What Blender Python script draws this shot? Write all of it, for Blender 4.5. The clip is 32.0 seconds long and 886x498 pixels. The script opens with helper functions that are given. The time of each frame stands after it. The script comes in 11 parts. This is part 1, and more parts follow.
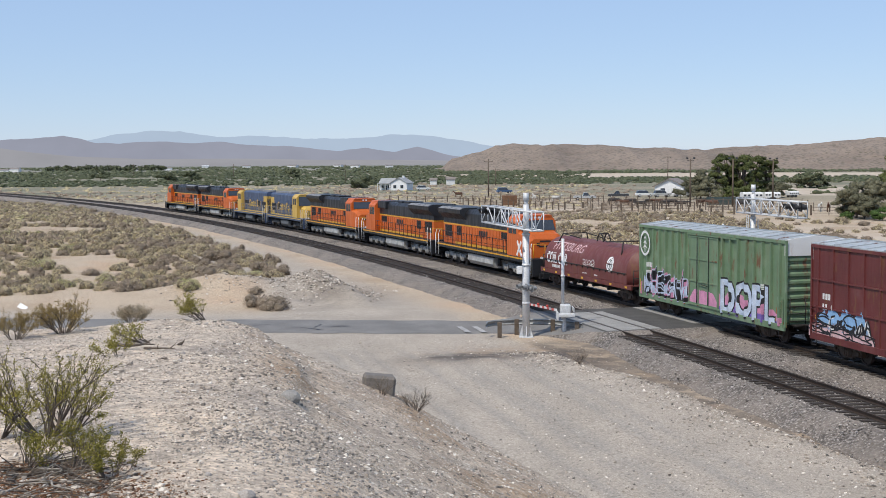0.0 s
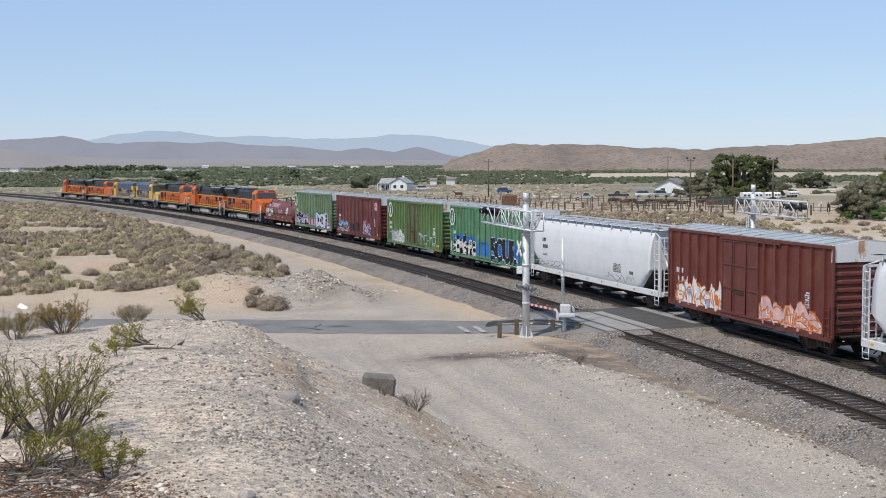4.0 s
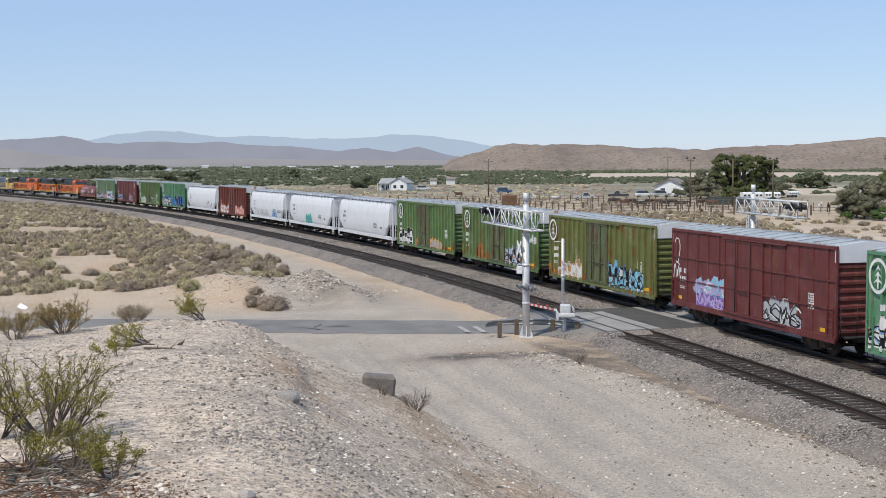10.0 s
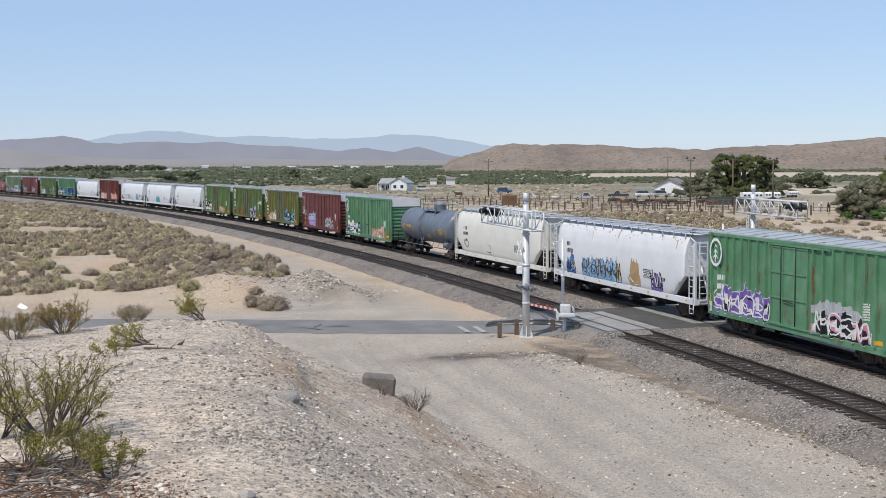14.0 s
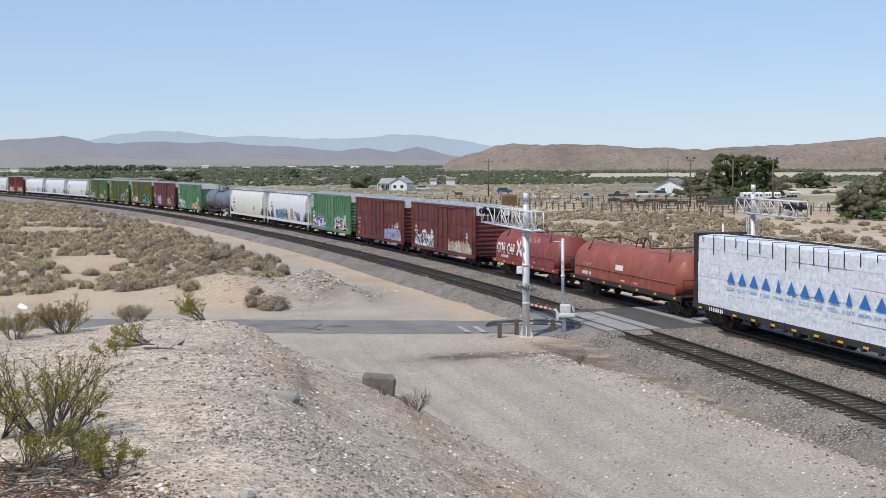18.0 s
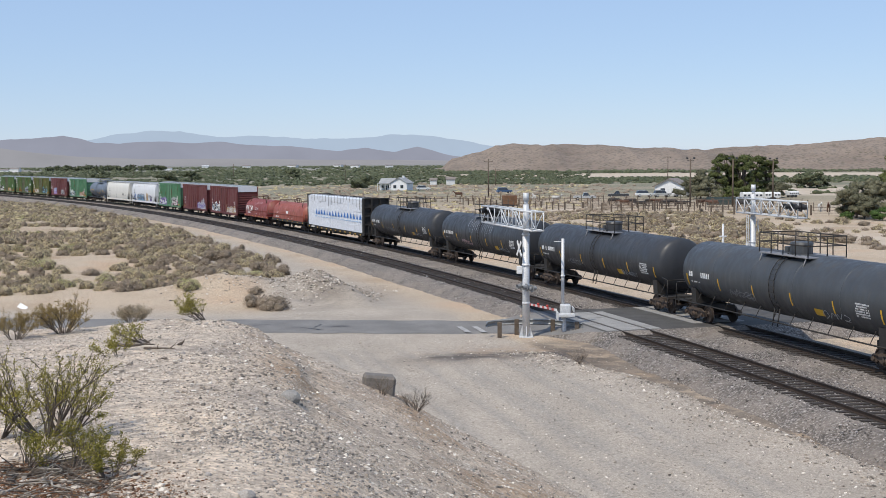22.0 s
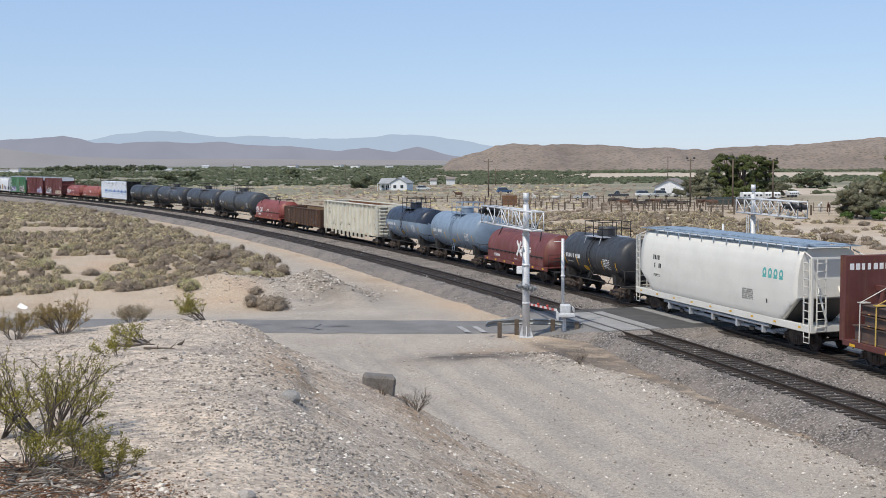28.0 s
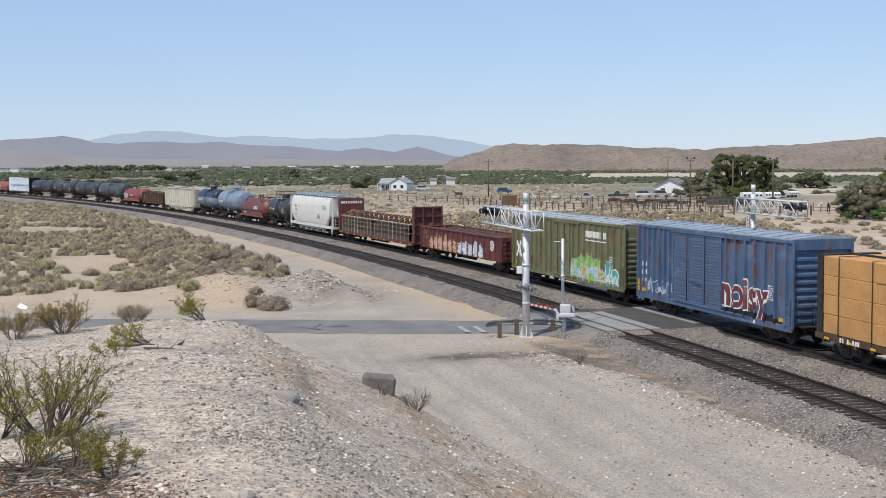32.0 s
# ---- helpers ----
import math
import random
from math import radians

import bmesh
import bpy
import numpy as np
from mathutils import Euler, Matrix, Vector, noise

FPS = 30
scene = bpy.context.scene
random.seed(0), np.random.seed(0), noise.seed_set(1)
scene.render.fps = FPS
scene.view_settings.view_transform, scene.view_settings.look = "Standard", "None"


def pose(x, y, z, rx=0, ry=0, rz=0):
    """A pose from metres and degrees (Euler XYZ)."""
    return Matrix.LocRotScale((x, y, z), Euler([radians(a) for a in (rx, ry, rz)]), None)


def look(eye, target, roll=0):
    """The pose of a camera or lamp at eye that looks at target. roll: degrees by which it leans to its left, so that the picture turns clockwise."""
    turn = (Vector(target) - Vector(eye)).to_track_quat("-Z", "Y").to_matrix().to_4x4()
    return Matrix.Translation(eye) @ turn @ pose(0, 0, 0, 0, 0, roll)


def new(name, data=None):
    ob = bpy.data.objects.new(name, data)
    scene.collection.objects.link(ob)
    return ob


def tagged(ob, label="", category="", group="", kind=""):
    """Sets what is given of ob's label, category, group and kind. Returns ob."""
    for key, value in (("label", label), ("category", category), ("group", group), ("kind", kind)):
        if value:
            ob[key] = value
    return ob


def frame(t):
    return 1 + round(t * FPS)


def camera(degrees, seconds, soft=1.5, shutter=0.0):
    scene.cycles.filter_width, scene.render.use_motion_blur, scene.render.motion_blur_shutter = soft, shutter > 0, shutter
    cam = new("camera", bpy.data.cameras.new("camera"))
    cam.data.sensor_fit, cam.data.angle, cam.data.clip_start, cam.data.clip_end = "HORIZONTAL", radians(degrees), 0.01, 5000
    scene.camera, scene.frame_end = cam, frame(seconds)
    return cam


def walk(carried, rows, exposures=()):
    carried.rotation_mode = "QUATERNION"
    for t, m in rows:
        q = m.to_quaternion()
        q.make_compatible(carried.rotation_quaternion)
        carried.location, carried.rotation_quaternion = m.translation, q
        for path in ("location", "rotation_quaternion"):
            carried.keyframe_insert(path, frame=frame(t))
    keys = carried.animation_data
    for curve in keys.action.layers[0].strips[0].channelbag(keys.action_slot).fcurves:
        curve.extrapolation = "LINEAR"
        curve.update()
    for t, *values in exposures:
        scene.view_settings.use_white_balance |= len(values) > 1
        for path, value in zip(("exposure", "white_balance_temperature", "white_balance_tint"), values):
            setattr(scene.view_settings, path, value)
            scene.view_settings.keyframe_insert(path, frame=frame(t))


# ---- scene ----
# ------------------------------------------------------------------ camera
EYE_Z = 8.654
cam = camera(40.0, 32.0, soft=0.6)
EYE = Vector((0, 0, EYE_Z))
PITCH = math.atan((441 - 284.3) / 2154.0)
AIM = EYE + Vector((0, math.cos(PITCH), -math.sin(PITCH)))
walk(cam, [(0.0, look(EYE, AIM, -0.36)), (32.0, look(EYE, AIM, -0.36))])

# ------------------------------------------------------------------ world, sun
SUN_AZ, SUN_EL = radians(230), radians(55)      # azimuth counted from +x towards +y
world = bpy.data.worlds.new("sky")
scene.world = world
world.use_nodes = True
wn = world.node_tree.nodes
sky = wn.new("ShaderNodeTexSky")
sky.sky_type = "NISHITA"
sky.sun_disc = False
sky.sun_elevation = SUN_EL
sky.sun_rotation = radians(90) - SUN_AZ
sky.altitude = 700
sky.air_density, sky.dust_density, sky.ozone_density = 1.0, 0.2, 3.0
veil = wn.new("ShaderNodeMix")                  # thin bright desert haze over the whole sky
veil.data_type = "RGBA"
veil.inputs[0].default_value = 0.55
veil.inputs[7].default_value = (4.12, 5.70, 8.75, 1)
world.node_tree.links.new(sky.outputs[0], veil.inputs[6])
world.node_tree.links.new(veil.outputs[2], wn["Background"].inputs[0])
wn["Background"].inputs[1].default_value = 0.109
sun_data = bpy.data.lights.new("sun", "SUN")
sun_data.energy, sun_data.angle, sun_data.color = 3.6, radians(0.53), (1.0, 0.925, 0.80)
sun = new("sun", sun_data)
sun.matrix_world = look((0, 0, 60), (-math.cos(SUN_EL) * math.cos(SUN_AZ), -math.cos(SUN_EL) * math.sin(SUN_AZ), 60 - math.sin(SUN_EL)))
scene.view_settings.exposure = 0.0


# ------------------------------------------------------------------ materials
def ramp(nt, fac, stops):
    r = nt.nodes.new("ShaderNodeValToRGB")
    els = r.color_ramp.elements
    while len(els) < len(stops):
        els.new(0.5)
    for e, (p, c) in zip(els, stops):
        e.position = p
        e.color = (*c, 1) if len(c) == 3 else c
    nt.links.new(fac, r.inputs[0])
    return r.outputs[0]


def tex(nt, coord, scale, detail=6, rough=0.55, stretch=None):
    n = nt.nodes.new("ShaderNodeTexNoise")
    n.inputs["Scale"].default_value, n.inputs["Detail"].default_value, n.inputs["Roughness"].default_value = scale, detail, rough
    if stretch:
        m = nt.nodes.new("ShaderNodeMapping")
        m.inputs["Scale"].default_value = stretch
        nt.links.new(coord, m.inputs[0])
        coord = m.outputs[0]
    nt.links.new(coord, n.inputs["Vector"])
    return n.outputs["Fac"]


def mix(nt, fac, a, b, kind="MIX"):
    m = nt.nodes.new("ShaderNodeMix")
    m.data_type, m.blend_type = "RGBA", kind
    for sock, v in ((m.inputs[0], fac), (m.inputs[6], a), (m.inputs[7], b)):
        if isinstance(v, bpy.types.NodeSocket):
            nt.links.new(v, sock)
        elif isinstance(v, (int, float)):
            sock.default_value = v
        else:
            sock.default_value = (*v, 1)
    return m.outputs[2]


def math_node(nt, op, a, b=0.0):
    m = nt.nodes.new("ShaderNodeMath")
    m.operation = op
    for sock, v in zip(m.inputs, (a, b)):
        if isinstance(v, bpy.types.NodeSocket):
            nt.links.new(v, sock)
        else:
            sock.default_value = v
    return m.outputs[0]


def base_mat(name, rough=0.7, metal=0.0):
    m = bpy.data.materials.new(name)
    m.use_nodes = True
    nt = m.node_tree
    b = nt.nodes["Principled BSDF"]
    b.inputs["Roughness"].default_value, b.inputs["Metallic"].default_value = rough, metal
    tc = nt.nodes.new("ShaderNodeTexCoord")
    return m, nt, b, tc.outputs["Object"]


def add_bump(nt, b, height, strength=0.4, dist=0.02):
    u = nt.nodes.new("ShaderNodeBump")
    u.inputs["Strength"].default_value, u.inputs["Distance"].default_value = strength, dist
    nt.links.new(height, u.inputs["Height"])
    nt.links.new(u.outputs[0], b.inputs["Normal"])


def plain(name, col, rough=0.6, metal=0.0, var=0.25, scale=3.0, grain=40.0):
    """Painted or raw surface with stains at one scale and grain at another."""
    m, nt, b, co = base_mat(name, rough, metal)
    c = Vector(col)
    big = ramp(nt, tex(nt, co, scale), [(0.3, c * (1 - var)), (0.7, c * (1 + var * 0.6))])
    fine = ramp(nt, tex(nt, co, grain, 3), [(0.35, (0.82,) * 3), (0.65, (1.08,) * 3)])
    nt.links.new(mix(nt, 1.0, big, fine, "MULTIPLY"), b.inputs["Base Color"])
    add_bump(nt, b, tex(nt, co, grain, 3), 0.15, 0.01)
    return m


def paint(name, col, rust=0.25, dirt=0.35, rough=0.5, rust_col=(0.16, 0.065, 0.03), dirt_col=(0.20, 0.16, 0.12), fade=0.2):
    """Weathered railcar paint: faded in patches, streaked downwards, with rust and dust."""
    m, nt, b, co = base_mat(name, rough)
    info = nt.nodes.new("ShaderNodeObjectInfo")
    add = nt.nodes.new("ShaderNodeVectorMath")
    nt.links.new(co, add.inputs[0])
    off = nt.nodes.new("ShaderNodeCombineXYZ")
    nt.links.new(math_node(nt, "MULTIPLY", info.outputs["Random"], 37.0), off.inputs[0])
    nt.links.new(off.outputs[0], add.inputs[1])
    co = add.outputs[0]
    c = Vector(col)
    light = c * (1 - fade) + Vector((0.5, 0.5, 0.48)) * fade
    body = ramp(nt, tex(nt, co, 0.9, 5), [(0.32, c * (0.8 if max(col) < 0.5 else 0.93)), (0.55, c), (0.75, light)])
    streak = tex(nt, co, 1.0, 6, 0.6, (3.2, 3.2, 0.35))
    if dirt:
        d = ramp(nt, streak, [(0.62 - 0.3 * dirt, (0, 0, 0)), (0.80, (0.75 * dirt + 0.1,) * 3)])
        body = mix(nt, d, body, dirt_col)
    if rust:
        r = math_node(nt, "MULTIPLY", tex(nt, co, 1.6, 8, 0.7, (1, 1, 0.45)), math_node(nt, "ADD", streak, 0.5))
        body = mix(nt, ramp(nt, r, [(0.60 - 0.16 * rust, (0, 0, 0)), (0.70 - 0.1 * rust, (0.9,) * 3)]), body, rust_col)
    fine = ramp(nt, tex(nt, co, 30, 3), [(0.3, (0.86,) * 3), (0.7, (1.05,) * 3)])
    nt.links.new(mix(nt, 1.0, body, fine, "MULTIPLY"), b.inputs["Base Color"])
    nt.links.new(ramp(nt, streak, [(0.3, (rough - 0.1,) * 3), (0.8, (min(0.95, rough + 0.3),) * 3)]), b.inputs["Roughness"])
    add_bump(nt, b, tex(nt, co, 1.4, 4), 0.25, 0.03)
    return m


def leaf_mat(name, dark, light, rough=0.75):
    m, nt, b, co = base_mat(name, rough)
    g = nt.nodes.new("ShaderNodeNewGeometry")
    info = nt.nodes.new("ShaderNodeObjectInfo")
    f = math_node(nt, "ADD", math_node(nt, "MULTIPLY", g.outputs["Random Per Island"], 0.6), math_node(nt, "MULTIPLY", info.outputs["Random"], 0.4))
    nt.links.new(ramp(nt, f, [(0.1, dark), (0.9, light)]), b.inputs["Base Color"])
    b.inputs["Specular IOR Level"].default_value = 0.2
    return m


# ------------------------------------------------------------------ mesh helpers
def mesh_from(name, bm, mats):
    me = bpy.data.meshes.new(name)
    bm.normal_update()
    bm.to_mesh(me)
    bm.free()
    for mt in (mats if isinstance(mats, (list, tuple)) else [mats]):
        me.materials.append(mt)
    return me


def part(name, bm, material, parent, label=""):
    ob = new(name, bm if isinstance(bm, bpy.types.Mesh) else mesh_from(name, bm, material))
    ob.parent = parent
    if label:
        ob["label"] = label
    return ob


def pieces(name, bm, material, parent, label=""):
    """Each loose piece of bm as a part of its own."""
    seen, obs = set(), []
    for v0 in bm.verts:
        if v0 in seen:
            continue
        stack, isl = [v0], []
        seen.add(v0)
        while stack:
            v = stack.pop()
            isl.append(v)
            for e in v.link_edges:
                w = e.other_vert(v)
                if w not in seen:
                    seen.add(w)
                    stack.append(w)
        nb = bmesh.new()
        m = {v: nb.verts.new(v.co) for v in isl}
        for f in {f for v in isl for f in v.link_faces}:
            g = nb.faces.new([m[v] for v in f.verts])
            g.smooth, g.material_index = f.smooth, f.material_index
        obs.append(part(name, nb, material, parent, label))
    bm.free()
    return obs


def share(name, me, parent, m, label=""):
    ob = new(name, me)
    ob.parent = parent
    ob.matrix_basis = m
    if label:
        ob["label"] = label
    return ob


def thing(name, label, category, group="", m=None, kind=""):
    ob = tagged(new(name), label, category, group, kind)
    ob.empty_display_size = 0.3
    if m is not None:
        ob.matrix_basis = m
    return ob


def box(bm, x0, x1, y0, y1, z0, z1, mat=0, bev=0.0):
    vs = [bm.verts.new(p) for p in ((x0, y0, z0), (x1, y0, z0), (x1, y1, z0), (x0, y1, z0), (x0, y0, z1), (x1, y0, z1), (x1, y1, z1), (x0, y1, z1))]
    fs = []
    for q in ((3, 2, 1, 0), (4, 5, 6, 7), (0, 1, 5, 4), (1, 2, 6, 5), (2, 3, 7, 6), (3, 0, 4, 7)):
        f = bm.faces.new([vs[i] for i in q])
        f.material_index = mat
        fs.append(f)
    if bev:
        es = list({e for f in fs for e in f.edges})
        bmesh.ops.bevel(bm, geom=es, offset=bev, segments=1, affect="EDGES", clamp_overlap=True)
    return vs


def rod(bm, a, b, r, r2=None, seg=6, caps=True, smooth=True):
    a, b = Vector(a), Vector(b)
    r2 = r if r2 is None else r2
    d = (b - a).normalized()
    u = d.orthogonal().normalized()
    v = d.cross(u)
    ring = []
    for p, rr in ((a, r), (b, r2)):
        ring.append([bm.verts.new(p + (u * math.cos(k * 2 * math.pi / seg) + v * math.sin(k * 2 * math.pi / seg)) * rr) for k in range(seg)])
    for k in range(seg):
        f = bm.faces.new((ring[0][k], ring[0][(k + 1) % seg], ring[1][(k + 1) % seg], ring[1][k]))
        f.smooth = smooth
    if caps:
        bm.faces.new(ring[0][::-1])
        bm.faces.new(ring[1])


def loft(bm, rings, closed=True, caps=True, smooth=False, mat=0):
    """Skin a list of rings of points."""
    rv = [[bm.verts.new(p) for p in r] for r in rings]
    n = len(rv[0])
    for a, b in zip(rv, rv[1:]):
        for k in range(n if closed else n - 1):
            f = bm.faces.new((a[k], a[(k + 1) % n], b[(k + 1) % n], b[k]))
            f.smooth, f.material_index = smooth, mat
    if caps and closed:
        for f in (bm.faces.new(rv[0][::-1]), bm.faces.new(rv[-1])):
            f.material_index = mat
    return rv


def poly(bm, pts, mat=0):
    f = bm.faces.new([bm.verts.new(p) for p in pts])
    f.material_index = mat
    return f


def smooth_step(a, b, x):
    t = np.clip((x - a) / (b - a), 0, 1)
    return t * t * (3 - 2 * t)


# ------------------------------------------------------------------ the line of the railway
KNOTS = [-80, -60, 0, 60, 120, 200, 300, 450, 700]
BENDS = [0.0, 0.00185, 0.00182, 0.00100, 0.00097, 0.00101, 0.00070, 0.00070, 0.00070]
LINE_S = np.arange(-900, 1001, 1.0)
_k = np.interp(LINE_S, KNOTS, BENDS)
_h = np.concatenate([[0], np.cumsum((_k[1:] + _k[:-1]) / 2)])
LINE_H = _h - _h[900] + 1.84025
_m = (LINE_H[1:] + LINE_H[:-1]) / 2
LINE_X = np.concatenate([[0], np.cumsum(np.cos(_m))])
LINE_Y = np.concatenate([[0], np.cumsum(np.sin(_m))])
LINE_X, LINE_Y = LINE_X - LINE_X[900] + 16.654, LINE_Y - LINE_Y[900] + 57.217
TRACK_2 = 5.5                                     # the empty track lies this far to the left of the travelled one


def on_line(s, off=0.0):
    x, y, h = np.interp(s, LINE_S, LINE_X), np.interp(s, LINE_S, LINE_Y), np.interp(s, LINE_S, LINE_H)
    return x - off * np.sin(h), y + off * np.cos(h), h


def line_coords(x, y):
    """Offset from the line (left positive) and station, for arrays."""
    x, y = np.asarray(x, float), np.asarray(y, float)
    off, st = np.full(x.shape, 1e9), np.zeros(x.shape)
    fx, fy = x.ravel(), y.ravel()
    if fx.size == 1:
        i = int(np.argmin((LINE_X - fx[0]) ** 2 + (LINE_Y - fy[0]) ** 2))
        dx, dy, h = fx[0] - LINE_X[i], fy[0] - LINE_Y[i], LINE_H[i]
        return (np.full(x.shape, -dx * math.sin(h) + dy * math.cos(h)), np.full(x.shape, LINE_S[i] + dx * math.cos(h) + dy * math.sin(h)))
    best, idx = np.full(fx.shape, 1e18), np.zeros(fx.shape, int)
    for i in range(0, len(LINE_S), 20):
        d = (fx - LINE_X[i]) ** 2 + (fy - LINE_Y[i]) ** 2
        w = d < best
        best[w], idx[w] = d[w], i
    for _ in range(3):
        h = LINE_H[idx]
        t = (fx - LINE_X[idx]) * np.cos(h) + (fy - LINE_Y[idx]) * np.sin(h)
        idx = np.clip(idx + np.round(t).astype(int), 0, len(LINE_S) - 1)
    h = LINE_H[idx]
    t = (fx - LINE_X[idx]) * np.cos(h) + (fy - LINE_Y[idx]) * np.sin(h)
    o = -(fx - LINE_X[idx]) * np.sin(h) + (fy - LINE_Y[idx]) * np.cos(h)
    return o.reshape(x.shape), (LINE_S[idx] + t).reshape(x.shape)


# ------------------------------------------------------------------ shape of the land
def wave(x, y, seed=0):
    """Smooth pseudo-random hills, about -1..1."""
    r = random.Random(seed)
    z = 0
    for k in range(6):
        a, f, p = r.uniform(0, 6.28), 0.6 * 1.5 ** k, r.uniform(0, 6.28)
        z = z + np.sin((x * np.cos(a) + y * np.sin(a)) * f + p + 0.8 * np.sin(f * 0.7 * (x * np.sin(a) - y * np.cos(a)) + p)) / 1.45 ** k
    return z / 2.4


EDGE = [(-30.0, 12.0), (-12.0, 15.6), (-6.5, 16.6), (-3.6, 16.7), (-2.6, 16.1), (-1.95, 13.0), (-1.4, 10.0), (-0.85, 7.0), (-0.4, 5.0), (0.6, 0.0), (1.5, -12.0), (-10, -30)]


def edge_distance(x, y):
    """Signed distance beyond the rim of the knoll on which the viewer stands."""
    d = np.full(np.shape(x), 1e9)
    sign = np.full(np.shape(x), -1.0)
    inside = np.zeros(np.shape(x), bool)
    ring = EDGE + [(-40, -20)]
    for (ax, ay), (bx, by) in zip(ring, ring[1:] + ring[:1]):
        vx, vy = bx - ax, by - ay
        t = np.clip(((x - ax) * vx + (y - ay) * vy) / (vx * vx + vy * vy), 0, 1)
        d = np.minimum(d, np.hypot(x - ax - t * vx, y - ay - t * vy))
        cross = ((ay > y) != (by > y)) & (x < (bx - ax) * (y - ay) / (by - ay + 1e-9) + ax)
        inside ^= cross
    return np.where(inside, -d, d)


def road_offset(x, y):
    """Signed distance north of the road's centre line; it bends a little at the crossing."""
    yc = np.where(x < 9, 66.65 - (x - 9) * 0.085, 66.65 + (x - 9) * 0.36)
    return y - yc


def road_z(off):
    return -0.62 + 0.60 * (1 - smooth_step(4.4, 6.8, np.abs(off - TRACK_2 / 2)))


def bench_edge(st):
    """Offset of the crumbling lip of the bench beside the track's ditch."""
    return np.interp(st, [-30, -18, -13, -7, -1], [8.9, 9.05, 9.75, 9.75, 11.0]) + 0.16 * wave(st * 0.9, st * 0, 4) + 0.06 * wave(st * 3.1, st * 0, 45)


def land(x, y):
    x, y = np.asarray(x, float), np.asarray(y, float)
    off, st = line_coords(x, y)
    r = np.hypot(x, y)
    z = -0.75 + 0.10 * wave(x * 0.12, y * 0.12, 1) * np.clip(r / 60, 0, 1)
    # gentle sinking of the plain to the far valley and its rise beyond
    z = z - 1.0 * smooth_step(120, 500, r) - 2.0 * smooth_step(500, 3000, r)
    # hummocks in the brush west of the line
    west = smooth_step(16, 30, off) * smooth_step(74, 84, y)
    z = z + west * (0.30 * wave(x * 0.30, y * 0.22, 3) + 0.15)
    # knoll under the viewer
    d = edge_distance(x, y)
    top = 6.99 - 0.018 * y - 0.10 * smooth_step(9, 16, y) - 0.16 * smooth_step(2.8, 6.0, -x) * smooth_step(9, 15, y) + 0.04 * wave(x * 0.9, y * 0.9, 5) + 0.02 * wave(x * 4, y * 4, 6)
    crumb = np.clip(0.35 + 0.9 * wave(x * 1.1, y * 1.1, 41), 0.12, 1.2)
    clods = (0.022 * wave(x * 7, y * 7, 42) + 0.006 * wave(x * 11, y * 11, 43)) * crumb * (1 - smooth_step(18, 26, r))
    fall = np.where(d > -0.6, (d + 0.6) ** 2 * 0.26, 0)
    slope = 0.26 * 1.1 ** 2 + (d - 0.5) * 0.57
    fall = np.where(d > 0.5, slope, fall)
    fall = fall + 0.10 * wave(x * 1.3, y * 1.3, 8) * smooth_step(-1.5, 1, d)
    # eroded little scarps below the rim
    scarp = 0.10 * smooth_step(0.1, 0.35, d + 0.35 * wave(x * 1.6, y * 1.6, 44)) * np.exp(-((d - 0.5) / 0.9) ** 2) * smooth_step(8, 11, y)
    z = np.maximum(z, top - fall - scarp + clods * (1 - smooth_step(4.5, 7.0, d)))
    # spoil banks north of the road
    for cx, cy, lx, ly, ang, hh in ((-14.6, 86.0, 4.4, 3.0, 0.1, 1.5), (-9.4, 88.5, 5.6, 1.7, -1.15, 1.5), (-6.8, 81.5, 3.4, 1.1, -1.1, 1.0), (-11.5, 79.5, 3.0, 1.0, 0.2, 0.5)):
        u = (x - cx) * math.cos(ang) + (y - cy) * math.sin(ang)
        v = -(x - cx) * math.sin(ang) + (y - cy) * math.cos(ang)
        z = z + hh * np.exp(-(u / lx) ** 2 - (v / ly) ** 2) * (1 + 0.25 * wave(x * 0.8, y * 0.8, 9))
    # bench of pale earth between the track's ditch and the haul road
    lip = bench_edge(st)
    south = (1 - smooth_step(56.0, 60.0, y)) * smooth_step(-0.22, 0.3, off - lip) * smooth_step(-2, 6, 63 - y) * (off < 60)
    z = z + 0.36 * south * (1 - smooth_step(13, 19, off)) * smooth_step(2.0, 6.0, d)
    rut = sum(np.exp(-((off - o - 0.5 * wave(st * 0.12, st * 0, 21)) / 0.22) ** 2) for o in (14.2, 15.9, 17.6, 19.3, 21.2))
    z = z - 0.07 * rut * smooth_step(4.0, 6.0, d) * (y < 62) * (off < 40)
    berm = np.exp(-((off - lip - 0.75) / 0.6) ** 2) * (1 - smooth_step(57.0, 60.0, y)) * smooth_step(2.0, 6.0, d)
    z = z + 0.10 * berm * (1 + 0.6 * wave(x * 2.1, y * 2.1, 22)) * (off < 40)
    z = z + 0.035 * wave(x * 1.7, y * 1.7, 23) * smooth_step(2.0, 5.0, d) * (1 - smooth_step(70, 110, r))
    ditch = np.exp(-((off - 9.0) / 1.2) ** 2) * (1 - smooth_step(54, 60, y))
    z = z - 0.10 * ditch
    # ballast bed ground and road
    bed = 1 - smooth_step(3.5, 6.5, np.abs(off - TRACK_2 / 2))
    z = z * (1 - bed) + bed * np.minimum(z, -0.85)
    ro = np.abs(road_offset(x, y))
    near = 1 - smooth_step(2.7, 5.0, ro)
    lane = road_z(off)
    lane = np.where(np.abs(off - TRACK_2 / 2) < 5.2, np.minimum(lane, -0.3), lane)
    z = np.where(r < 160, z * (1 - near) + near * (lane - 0.05), z)
    pad = np.exp(-((x - 5.0) / 4.6) ** 4 - ((y - 60.6) / 4.0) ** 4)
